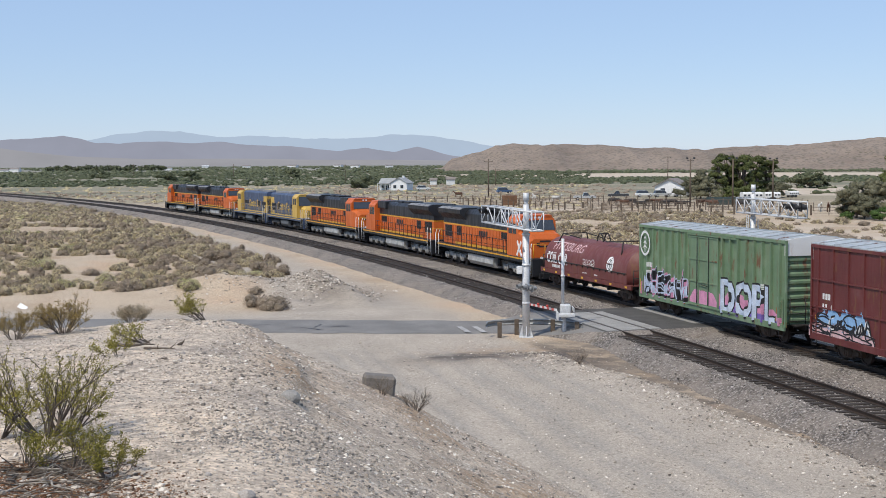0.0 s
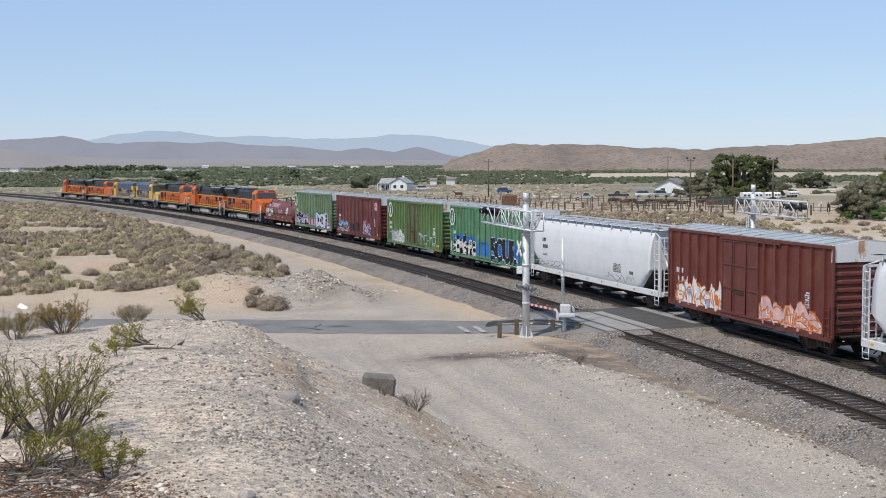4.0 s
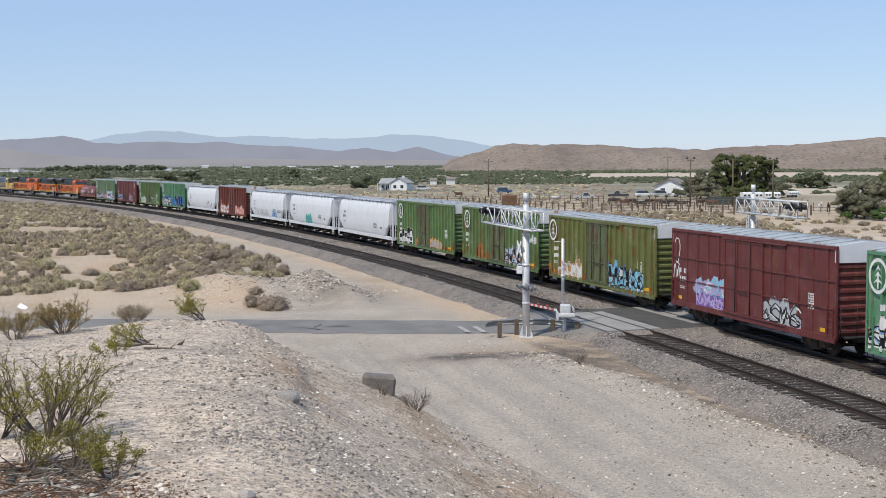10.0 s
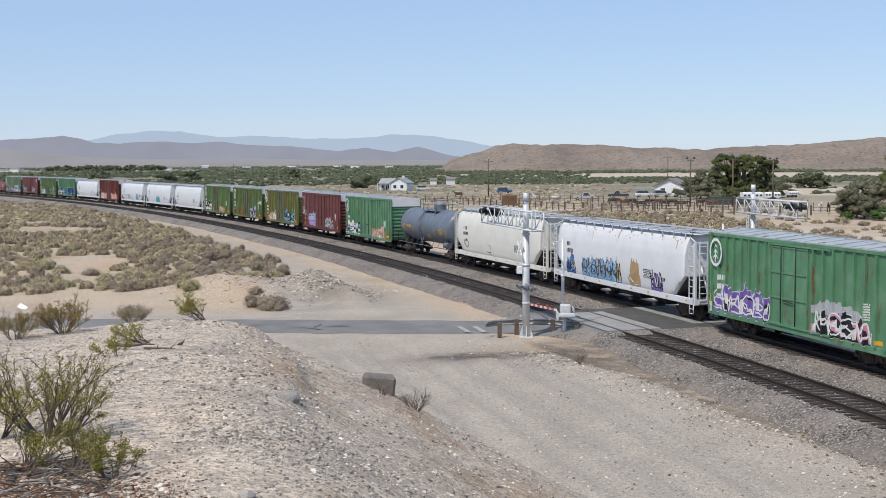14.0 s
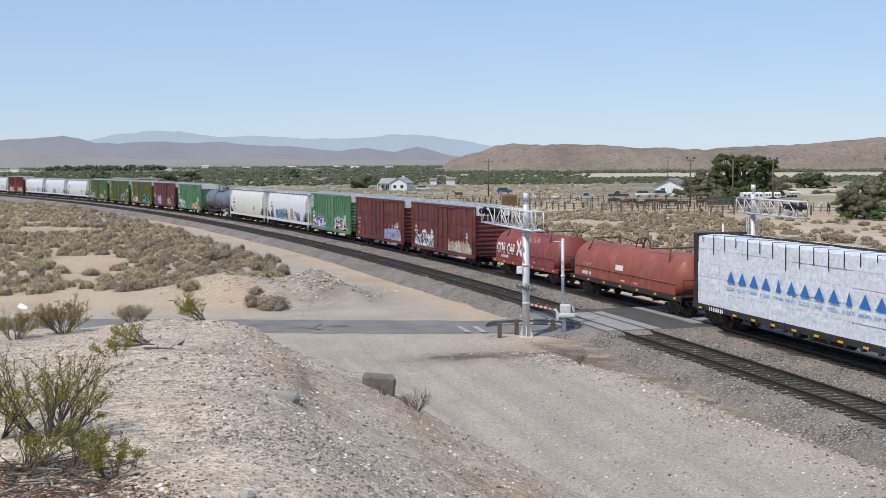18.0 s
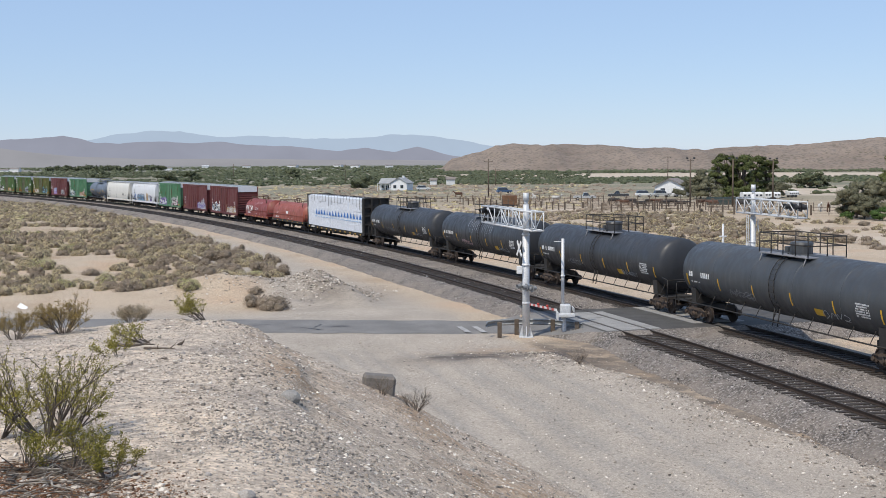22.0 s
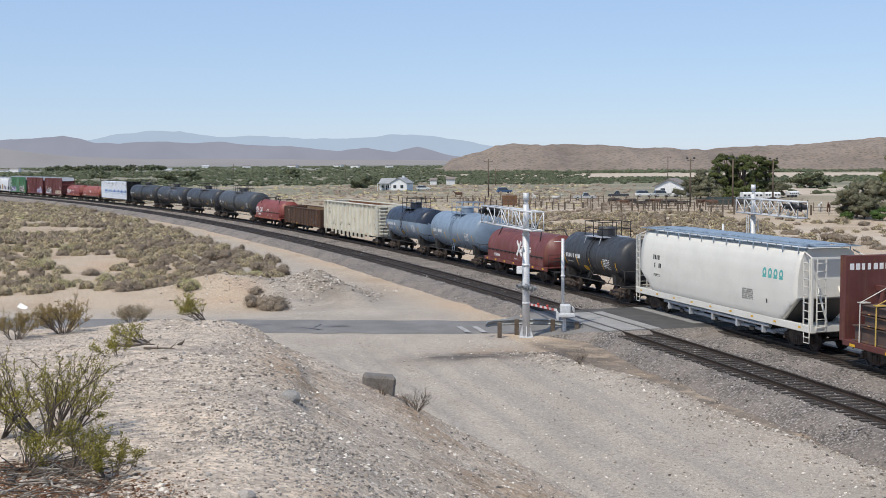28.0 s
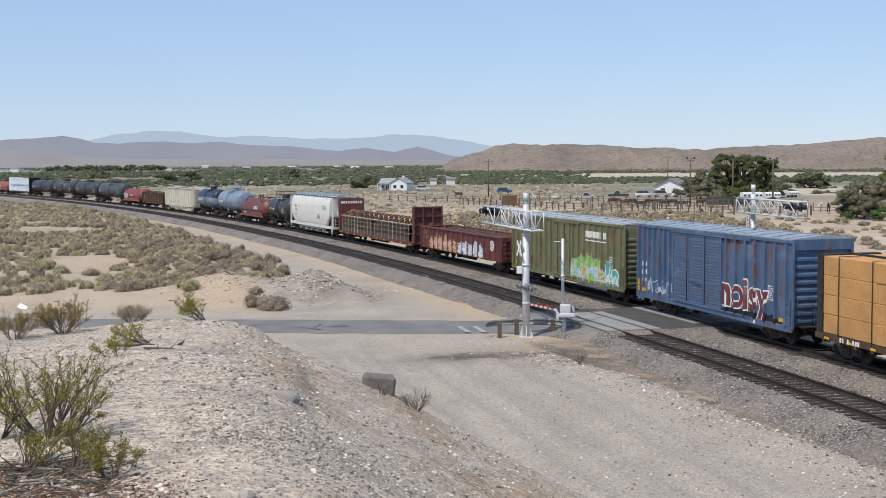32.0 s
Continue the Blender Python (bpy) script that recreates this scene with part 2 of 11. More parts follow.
    z = z * (1 - pad) + pad * -0.58
    return z


SHEET = {}


def ground_at(x, y):
    """Height of the ground sheet, read between its grid points in the open sector ahead."""
    r, a = math.hypot(x, y), math.atan2(y, x)
    if SHEET and 3.0 < r < 4000 and SHEET["az"][-1] < a < SHEET["az"][0]:
        i = int(np.searchsorted(SHEET["r"], r)) - 1
        u = (r - SHEET["r"][i]) / (SHEET["r"][i + 1] - SHEET["r"][i])
        f = (SHEET["az"][0] - a) / (SHEET["az"][0] - SHEET["az"][-1]) * (len(SHEET["az"]) - 1)
        k = min(int(f), len(SHEET["az"]) - 2)
        v, Z = f - k, SHEET["z"]
        return float((Z[i, k] * (1 - v) + Z[i, k + 1] * v) * (1 - u) + (Z[i + 1, k] * (1 - v) + Z[i + 1, k + 1] * v) * u)
    return float(land(np.array([x]), np.array([y]))[0])
# ------------------------------------------------------------------ ground materials
def ground_mat():
    m, nt, b, co = base_mat("desert_ground", 0.95)
    at = nt.nodes.new("ShaderNodeAttribute")
    at.attribute_name = "zones"
    sep = nt.nodes.new("ShaderNodeSeparateColor")
    nt.links.new(at.outputs["Color"], sep.inputs[0])
    sand = ramp(nt, tex(nt, co, 0.12, 6), [(0.30, (0.36, 0.265, 0.175)), (0.52, (0.45, 0.36, 0.265)), (0.72, (0.45, 0.31, 0.20))])
    knoll = ramp(nt, tex(nt, co, 1.1, 9, 0.66), [(0.28, (0.25, 0.212, 0.182)), (0.42, (0.385, 0.327, 0.27)), (0.52, (0.47, 0.396, 0.32)), (0.64, (0.49, 0.408, 0.327)), (0.76, (0.43, 0.32, 0.22))])
    clod = ramp(nt, tex(nt, co, 5.0, 8, 0.72), [(0.34, (0.60, 0.58, 0.555)), (0.45, (1.0, 0.99, 0.975)), (0.62, (1.17, 1.14, 1.10))])
    knoll = mix(nt, 1.0, knoll, clod, "MULTIPLY")
    haul = ramp(nt, tex(nt, co, 0.35, 6), [(0.3, (0.325, 0.28, 0.23)), (0.7, (0.405, 0.35, 0.29))])
    ar = nt.nodes.new("ShaderNodeAttribute")
    ar.attribute_name = "rut"
    wheel = math_node(nt, "MULTIPLY", ar.outputs["Fac"], ramp(nt, tex(nt, co, 0.5, 5, 0.6), [(0.3, (0.35,) * 3), (0.6, (1,) * 3)]))
    haul = mix(nt, wheel, haul, (0.295, 0.265, 0.23))
    far = ramp(nt, tex(nt, co, 0.02, 8), [(0.35, (0.15, 0.15, 0.095)), (0.5, (0.22, 0.20, 0.135)), (0.65, (0.32, 0.265, 0.195))])
    c = mix(nt, sep.outputs[0], sand, knoll)
    ao = nt.nodes.new("ShaderNodeAttribute")
    ao.attribute_name = "ochre"
    earth = math_node(nt, "MULTIPLY", ao.outputs["Fac"], ramp(nt, tex(nt, co, 0.9, 6, 0.65), [(0.38, (0, 0, 0)), (0.58, (0.85,) * 3)]))
    c = mix(nt, sep.outputs[1], c, haul)
    c = mix(nt, earth, c, (0.35, 0.225, 0.125))
    c = mix(nt, sep.outputs[2], c, far)
    # far plain turns greyer: distance haze put into the ground colour
    haze_zone = nt.nodes.new("ShaderNodeAttribute")
    haze_zone.attribute_name = "plain"
    c = mix(nt, haze_zone.outputs["Fac"], c, ramp(nt, tex(nt, co, 0.004, 6), [(0.35, (0.14, 0.15, 0.12)), (0.65, (0.24, 0.225, 0.19))]))
    grit = ramp(nt, tex(nt, co, 9, 6, 0.7), [(0.30, (0.62,) * 3), (0.5, (1.02,) * 3), (0.70, (1.25,) * 3)])
    c = mix(nt, 1.0, c, grit, "MULTIPLY")
    mid = ramp(nt, tex(nt, co, 22, 4, 0.6), [(0.32, (0.66,) * 3), (0.5, (1.02,) * 3), (0.68, (1.32,) * 3)])
    c = mix(nt, 1.0, c, mid, "MULTIPLY")
    fine = ramp(nt, tex(nt, co, 60, 3, 0.6), [(0.3, (0.82,) * 3), (0.5, (1.0,) * 3), (0.7, (1.15,) * 3)])
    c = mix(nt, 1.0, c, fine, "MULTIPLY")
    at3 = nt.nodes.new("ShaderNodeAttribute")
    at3.attribute_name = "wash"
    c = mix(nt, at3.outputs["Fac"], c, ramp(nt, tex(nt, co, 0.15, 5), [(0.3, (0.44, 0.35, 0.26)), (0.7, (0.52, 0.44, 0.35))]))
    # oil and coal dust by the ditch, tyre ruts
    at2 = nt.nodes.new("ShaderNodeAttribute")
    at2.attribute_name = "stain"
    st = math_node(nt, "MULTIPLY", at2.outputs["Fac"], ramp(nt, tex(nt, co, 0.8, 6, 0.6), [(0.34, (0.25,) * 3), (0.54, (1,) * 3)]))
    c = mix(nt, st, c, (0.095, 0.078, 0.066))
    nt.links.new(c, b.inputs["Base Color"])
    v = nt.nodes.new("ShaderNodeTexVoronoi")
    v.inputs["Scale"].default_value = 14
    nt.links.new(co, v.inputs["Vector"])
    h = math_node(nt, "ADD", tex(nt, co, 7, 8, 0.7), math_node(nt, "MULTIPLY", v.outputs["Distance"], -0.5))
    add_bump(nt, b, h, 0.75, 0.03)
    return m


def stone_mat(name, stops, scale, rough=0.9, bump=0.8, dirt=None):
    m, nt, b, co = base_mat(name, rough)
    v = nt.nodes.new("ShaderNodeTexVoronoi")
    v.inputs["Scale"].default_value = scale
    nt.links.new(co, v.inputs["Vector"])
    sep = nt.nodes.new("ShaderNodeSeparateColor")
    nt.links.new(v.outputs["Color"], sep.inputs[0])
    c = ramp(nt, sep.outputs[0], stops)
    c = mix(nt, 1.0, c, ramp(nt, tex(nt, co, 0.3, 5), [(0.3, (0.75,) * 3), (0.7, (1.12,) * 3)]), "MULTIPLY")
    # cell edges darkened, painting the shade of the gaps between stones
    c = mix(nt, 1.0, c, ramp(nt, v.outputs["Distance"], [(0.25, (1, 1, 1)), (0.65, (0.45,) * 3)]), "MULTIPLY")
    if dirt:      # blown sand and dust caught between the stones
        c = mix(nt, ramp(nt, tex(nt, co, 0.45, 7, 0.65), [(0.38, (0.05,) * 3), (0.62, (0.75,) * 3)]), c, dirt)
    nt.links.new(c, b.inputs["Base Color"])
    add_bump(nt, b, math_node(nt, "MULTIPLY", v.outputs["Distance"], -1.0), bump, 0.05)
    return m


MAT_GROUND = ground_mat()
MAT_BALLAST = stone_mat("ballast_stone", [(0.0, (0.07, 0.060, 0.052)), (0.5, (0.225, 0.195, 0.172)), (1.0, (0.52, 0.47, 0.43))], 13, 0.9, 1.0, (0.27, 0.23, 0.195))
MAT_TIE = plain("tie_timber", (0.038, 0.030, 0.025), 0.9, 0, 0.4, 2, 25)
MAT_RAIL = plain("rail_steel", (0.055, 0.038, 0.028), 0.5, 0.3, 0.3, 2, 30)
MAT_ASPHALT = plain("asphalt", (0.20, 0.19, 0.18), 0.9, 0, 0.22, 0.5, 18)
MAT_OLD_ASPHALT = plain("dark_asphalt", (0.078, 0.073, 0.068), 0.85, 0, 0.3, 0.8, 20)
MAT_CONCRETE = plain("crossing_concrete", (0.31, 0.30, 0.285), 0.85, 0, 0.2, 1.2, 22)
MAT_ROADPAINT = plain("road_paint", (0.40, 0.39, 0.38), 0.8, 0, 0.3, 4, 30)
MAT_GALV = plain("galvanised_steel", (0.64, 0.65, 0.66), 0.5, 0.12, 0.12, 2, 25)
MAT_WHITE = plain("white_paint", (0.78, 0.78, 0.77), 0.5, 0, 0.08, 3, 30)
MAT_BLACK = plain("black_steel", (0.022, 0.022, 0.024), 0.55, 0, 0.3, 3, 25)
MAT_RED = plain("red_sheeting", (0.55, 0.045, 0.03), 0.4, 0, 0.1, 3, 30)
MAT_POST = plain("weathered_post", (0.13, 0.10, 0.075), 0.9, 0, 0.3, 3, 30)
MAT_ROCK = plain("pale_rock", (0.42, 0.38, 0.34), 0.9, 0, 0.3, 5, 40)
MAT_GREYROCK = plain("grey_rock", (0.30, 0.285, 0.265), 0.9, 0, 0.3, 5, 40)


# ------------------------------------------------------------------ ground: one sheet to the horizon
def build_ground():
    az = np.concatenate([np.linspace(90 + 22, 90 - 22, 330), np.linspace(90 - 25, 90 - 335, 110)])
    az = np.radians(az)
    rings = [0.0]
    r = 1.2
    while r < 4900:
        rings.append(r)
        r *= 1.0065 if 5.0 < r < 19 else 1.0155 if r < 330 else 1.04
    rings.append(4950.0)
    R = np.array(rings)
    n = len(az)
    X, Y = R[1:, None] * np.cos(az), R[1:, None] * np.sin(az)
    Z = land(X, Y)
    SHEET.update(r=R[1:], az=az[:330], z=Z[:, :330])
    verts = np.stack([X.ravel(), Y.ravel(), Z.ravel()], 1)
    rows, cols = np.arange(len(R) - 2), np.arange(n)
    a = (rows[:, None] * n + cols).ravel()
    b_ = (rows[:, None] * n + (cols + 1) % n).ravel()
    quads = np.stack([a, a + n, b_ + n, b_], 1)
    # centre fan
    c = len(verts)
    verts = np.concatenate([verts, [[0, 0, land(np.array([0.0]), np.array([0.0]))[0]]]])
    me = bpy.data.meshes.new("ground")
    nq = len(quads)
    fan = np.stack([np.full(n, c), cols, (cols + 1) % n], 1)
    me.vertices.add(len(verts))
    me.vertices.foreach_set("co", verts.ravel())
    me.loops.add(nq * 4 + n * 3)
    me.loops.foreach_set("vertex_index", np.concatenate([quads.ravel(), fan.ravel()[::1]]).astype(np.int32))
    me.polygons.add(nq + n)
    me.polygons.foreach_set("loop_start", np.concatenate([np.arange(nq) * 4, nq * 4 + np.arange(n) * 3]).astype(np.int32))
    me.update(calc_edges=True)
    me.shade_smooth()
    x, y = verts[:, 0], verts[:, 1]
    off, st = line_coords(x, y)
    d = edge_distance(x, y)
    rr = np.hypot(x, y)
    knoll = 1 - smooth_step(4.0, 9.0, d)
    haul = (1 - smooth_step(-2, 4, road_offset(x, y) - 6)) * smooth_step(6, 12, d) * smooth_step(-0.4, 0.6, off - bench_edge(st))
    track_side = (1 - smooth_step(3, 7, np.abs(off - 15.5))) * smooth_step(69, 74, y) * (rr < 400)
    haul = np.clip(haul + track_side, 0, 1)
    far = smooth_step(150, 420, rr)
    zones = np.stack([knoll, haul, far, np.ones_like(far)], 1)
    at = me.attributes.new("zones", "FLOAT_COLOR", "POINT")
    at.data.foreach_set("color", zones.ravel().astype(np.float32))
    lip = bench_edge(st)
    south = (1 - smooth_step(54, 60, y)) * (off < 40)
    below = 1 - smooth_step(-0.35, 0.1, off - lip)
    # brown dirt and coal dust in the ditch, darkest in patches under the lip
    stain = 0.72 * below * smooth_step(6.5, 7.6, off) * (1 - smooth_step(60, 63, y))
    stain = stain + np.exp(-((off - lip + 0.55) / 0.42) ** 2) * np.clip(1.6 * wave(st * 0.35, st * 0, 30) + 0.15, 0, 1) * south
    stain = stain + 0.75 * np.exp(-((x + 7.2) / 2.6) ** 2 - ((y - 84.0) / 5.0) ** 2) * (road_offset(x, y) > 8)
    for sx, sy, wx, wy, k in ((2.6, 56.4, 3.0, 1.3, 1.3), (4.0, 57.4, 2.8, 0.7, 1.1), (0.8, 56.9, 2.2, 0.6, 0.9), (9.9, 47.2, 1.0, 0.5, 1.0), (5.3, 53.4, 1.6, 0.4, 0.6), (12.9, 38.0, 0.7, 1.2, 0.9)):
        stain = stain + k * np.exp(-((x - sx) / wx) ** 2 - ((y - sy) / wy) ** 2)
    rut = sum(np.exp(-((off - o - 0.5 * wave(st * 0.12, st * 0, 21)) / w) ** 2) for o, w in ((13.4, 0.2), (14.2, 0.3), (15.9, 0.35), (16.6, 0.18), (17.6, 0.25), (19.3, 0.3), (20.3, 0.2), (21.2, 0.3), (23.4, 0.3), (25.2, 0.35)))
    rut = rut * smooth_step(3.5, 6.0, d) * (1 - smooth_step(58, 62, y)) * (off < 60)
    r_at = me.attributes.new("rut", "FLOAT", "POINT")
    r_at.data.foreach_set("value", np.clip(rut, 0, 1).astype(np.float32))
    s_at = me.attributes.new("stain", "FLOAT", "POINT")
    s_at.data.foreach_set("value", np.clip(stain, 0, 1).astype(np.float32))
    # weight of the painted haze, growing with distance
    haze_at = me.attributes.new("plain", "FLOAT", "POINT")
    haze_at.data.foreach_set("value", smooth_step(900, 2200, rr).astype(np.float32))
    o_at = me.attributes.new("ochre", "FLOAT", "POINT")
    o_at.data.foreach_set("value", (np.clip(1.3 * np.exp(-((d - 2.3 - 0.8 * wave(x * 0.5, y * 0.3, 46)) / 1.1) ** 2) + 0.9 * np.exp(-((d - 0.35) / 0.4) ** 2) * smooth_step(9, 12, y) * (1 - smooth_step(1.2, 2.4, np.abs(x + 1.4))) + 0.8 * np.exp(-((x - 4.2) / 4.6) ** 2 - ((y - 57.6) / 2.4) ** 2), 0, 1) * (y > 2)).astype(np.float32))
    # pale sandy wash in the valley east of the line
    bear = x / np.maximum(y, 1)
    w1 = smooth_step(690, 730, rr + 60 * wave(bear * 9, bear * 0, 12)) * (1 - smooth_step(900, 960, rr + 50 * wave(bear * 8, bear * 0, 13))) * smooth_step(-0.01, 0.02, bear)
    w2 = smooth_step(330, 350, rr + 20 * wave(bear * 12, bear * 0, 14)) * (1 - smooth_step(450, 470, rr + 20 * wave(bear * 12, bear * 0, 15))) * smooth_step(0.19, 0.23, bear)
    lane_e = (1 - smooth_step(5, 9, np.abs(-off - 52 - 0.1 * st))) * (y < 240) * (off < -10) + (1 - smooth_step(9, 16, np.abs(-off - 24))) * (off < -10) * (y < 130)
    w_at = me.attributes.new("wash", "FLOAT", "POINT")
    w_at.data.foreach_set("value", np.clip(w1 + w2 + 0.8 * lane_e, 0, 1).astype(np.float32) * (y > 0))
    me.materials.append(MAT_GROUND)
    tagged(new("ground", me), "dry sandy desert ground with gravel and faint wheel ruts", "ground", kind="structure")


build_ground()


# ------------------------------------------------------------------ railway: ballast, rails, ties
def sweep(name, stations, profile, mat, label, smooth=False, jitter=0.0, category="", kind="structure"):
    st = np.asarray(stations, float)
    rng = np.random.RandomState(4)
    verts, n = [], len(profile)
    for s in st:
        for o, z in profile:
            j = rng.uniform(-jitter, jitter) * (2 if abs(o - 2.75) > 5 and n > 10 else 1) if jitter else 0
            x, y, _ = on_line(s, o + j)
            verts.append((x, y, z + j * 0.3))
    faces = []
    for i in range(len(st) - 1):
        for k in range(n - 1):
            faces.append((i * n + k, (i + 1) * n + k, (i + 1) * n + k + 1, i * n + k + 1))
    me = bpy.data.meshes.new(name)
    me.from_pydata(verts, [], faces)
    me.materials.append(mat)
    if smooth:
        me.shade_smooth()
    return tagged(new(name, me), label, category or name, kind=kind)


near_st = np.concatenate([np.arange(-420, -60, 6), np.arange(-60, 90, 0.8), np.arange(90, 300, 3), np.arange(300, 990, 10)])
sweep("ballast", near_st, [(8.7, -1.08), (8.25, -0.76), (7.75, -0.46), (7.25, -0.26), (6.9, -0.20), (4.2, -0.20), (3.7, -0.26), (2.75, -0.42), (1.9, -0.27), (1.4, -0.20), (-1.4, -0.20), (-2.1, -0.28), (-3.2, -0.6), (-4.0, -1.0)],
      MAT_BALLAST, "grey crushed-stone ballast bed under two tracks", jitter=0.06)

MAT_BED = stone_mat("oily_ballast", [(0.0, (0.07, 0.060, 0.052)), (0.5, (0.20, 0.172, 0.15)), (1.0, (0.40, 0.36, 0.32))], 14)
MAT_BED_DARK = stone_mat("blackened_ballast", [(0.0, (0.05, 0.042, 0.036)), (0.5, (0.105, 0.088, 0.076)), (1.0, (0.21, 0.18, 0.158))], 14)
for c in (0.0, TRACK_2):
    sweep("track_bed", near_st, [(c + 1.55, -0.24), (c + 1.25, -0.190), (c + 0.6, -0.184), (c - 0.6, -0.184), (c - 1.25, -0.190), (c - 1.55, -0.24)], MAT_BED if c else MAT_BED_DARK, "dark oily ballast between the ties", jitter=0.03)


def rail(o):
    prof = [(o + 0.075, -0.16), (o + 0.075, -0.145), (o + 0.012, -0.12), (o + 0.012, -0.045), (o + 0.037, -0.035), (o + 0.037, -0.004), (o + 0.028, 0.0),
            (o - 0.028, 0.0), (o - 0.037, -0.004), (o - 0.037, -0.035), (o - 0.012, -0.045), (o - 0.012, -0.12), (o - 0.075, -0.145), (o - 0.075, -0.16)]
    sweep("rail", np.concatenate([np.arange(-420, -60, 12), np.arange(-60, 300, 3), np.arange(300, 990, 10)]), prof, MAT_RAIL, "rusty brown steel rail with worn head", category="rail")


for o in (0.755, -0.755, TRACK_2 + 0.755, TRACK_2 - 0.755):
    rail(o)
# ------------------------------------------------------------------ the train's rows: kind, station of its leading end at 0 s, body length, look
SPEED, GAIN = 21.786, 0.008
CONSIST = [
    ("loco", 178.1, 21.6, "a"), ("loco", 155.8, 21.6, "b"), ("geep", 133.6, 17.6, "a"), ("geep", 115.4, 17.6, "b"), ("loco", 97.0, 21.6, "c"),
    ("loco", 74.7, 21.6, "d"), ("loco", 52.2, 21.6, "e"), ("coil", 29.1, 14.2, "a"), ("boxcar", 13.8, 15.35, "a"), ("boxcar", -3.75, 15.45, "b"),
    ("boxcar", -21.5, 15.45, "c"), ("boxcar", -39.2, 15.5, "d"), ("hopper", -56.1, 19.7, "a"), ("boxcar", -77.1, 15.5, "e"), ("hopper", -94.6, 18.4, "b"),
    ("hopper", -114.3, 19.4, "c"), ("hopper", -135.2, 19.1, "d"), ("boxcar", -156.0, 15.4, "f"), ("boxcar", -173.55, 15.55, "g"), ("boxcar", -191.2, 15.55, "h"),
    ("boxcar", -208.9, 15.35, "i"), ("boxcar", -226.55, 15.35, "j"), ("tank", -243.6, 15.0, "a"), ("hopper", -259.2, 19.3, "e"), ("hopper", -279.6, 19.6, "f"),
    ("boxcar", -300.9, 15.4, "k"), ("boxcar", -318.4, 15.5, "l"), ("boxcar", -336.3, 16.1, "m"), ("coil", -356.2, 12.5, "b"), ("coil", -370.7, 15.3, "c"),
    ("centerbeam", -387.0, 22.2, "a"), ("tank", -410.5, 20.4, "b"), ("tank", -431.5, 19.9, "c"), ("tank", -452.4, 20.2, "d"), ("tank", -473.4, 20.2, "e"),
    ("coil", -494.9, 13.3, "d"), ("gondola", -510.1, 16.2, "a"), ("openhopper", -527.7, 19.6, "a"), ("tank", -548.7, 12.2, "f"), ("tank", -561.8, 13.0, "g"),
    ("coil", -576.0, 12.4, "e"), ("tank", -589.3, 11.0, "h"), ("hopper", -601.7, 18.2, "g"), ("bulkhead", -622.0, 25.1, "a"), ("gondola", -649.1, 19.8, "b"),
    ("boxcar", -670.9, 18.5, "n"), ("boxcar", -691.2, 16.3, "o"), ("centerbeam", -709.2, 21.0, "b"),
]


def ride(car, s_front, length, t):
    """Pose of a car at t: chord between two points on the line."""
    s = s_front + SPEED * t + GAIN * t * t
    ax, ay, _ = on_line(s - 0.15 * length)
    bx, by, _ = on_line(s - 0.85 * length)
    return pose((ax + bx) / 2, (ay + by) / 2, 0, 0, 0, math.degrees(math.atan2(ay - by, ax - bx)))


# ------------------------------------------------------------------ paint shop
STEEL_DARK = plain("underframe_steel", (0.030, 0.027, 0.025), 0.8, 0, 0.35, 2, 20)
BOGIE_RUST = plain("rusty_cast_steel", (0.085, 0.060, 0.045), 0.85, 0, 0.4, 3, 22)
BOGIE_SILVER = plain("silver_bogie_paint", (0.34, 0.33, 0.31), 0.6, 0.1, 0.35, 3, 22)
WHEEL_MAT = plain("wheel_steel", (0.06, 0.045, 0.038), 0.6, 0.3, 0.35, 4, 22)
ROOF_GALV = paint("roof_galvanised", (0.40, 0.43, 0.45), 0.12, 0.2, 0.45, fade=0.1)
GREEN_A = paint("boxcar_green", (0.10, 0.25, 0.135), 0.06, 0.35)
GREEN_FADED = paint("boxcar_faded_green", (0.155, 0.245, 0.145), 0.15, 0.5, dirt_col=(0.22, 0.21, 0.13))
GREEN_E = paint("boxcar_dull_green", (0.11, 0.18, 0.065), 0.35, 0.4, rust_col=(0.17, 0.075, 0.022), dirt_col=(0.16, 0.14, 0.06))
DOOR_RUST = paint("rusted_door", (0.10, 0.14, 0.055), 0.85, 0.6, rust_col=(0.085, 0.036, 0.016), dirt_col=(0.12, 0.07, 0.03))
RUST_SILL = plain("sill_rust", (0.30, 0.125, 0.04), 0.85, 0, 0.5, 1.6, 9)
GREEN_B = paint("boxcar_leaf_green", (0.115, 0.20, 0.072), 0.15, 0.25)
GREEN_C = paint("boxcar_olive_green", (0.145, 0.168, 0.05), 0.4, 0.45, rust_col=(0.17, 0.075, 0.022), dirt_col=(0.20, 0.15, 0.06))
GREEN_D = paint("boxcar_faded_olive", (0.155, 0.165, 0.085), 0.4, 0.45, dirt_col=(0.22, 0.18, 0.12))
RED_A = paint("boxcar_oxide_red", (0.135, 0.028, 0.026), 0.1, 0.15, fade=0.07)
RED_B = paint("boxcar_brown_red", (0.145, 0.036, 0.026), 0.15, 0.2, fade=0.07)
BLUE_A = paint("boxcar_blue", (0.068, 0.125, 0.235), 0.2, 0.55, 0.4, dirt_col=(0.22, 0.23, 0.25))
HOPPER_WHITE = paint("hopper_white", (0.70, 0.71, 0.73), 0.0, 0.16, 0.4, dirt_col=(0.40, 0.38, 0.35), fade=0.0)
HOPPER_RUSTY = paint("hopper_white_rusty", (0.72, 0.71, 0.69), 0.05, 0.25, 0.45, rust_col=(0.42, 0.22, 0.10), dirt_col=(0.45, 0.40, 0.34), fade=0.0)
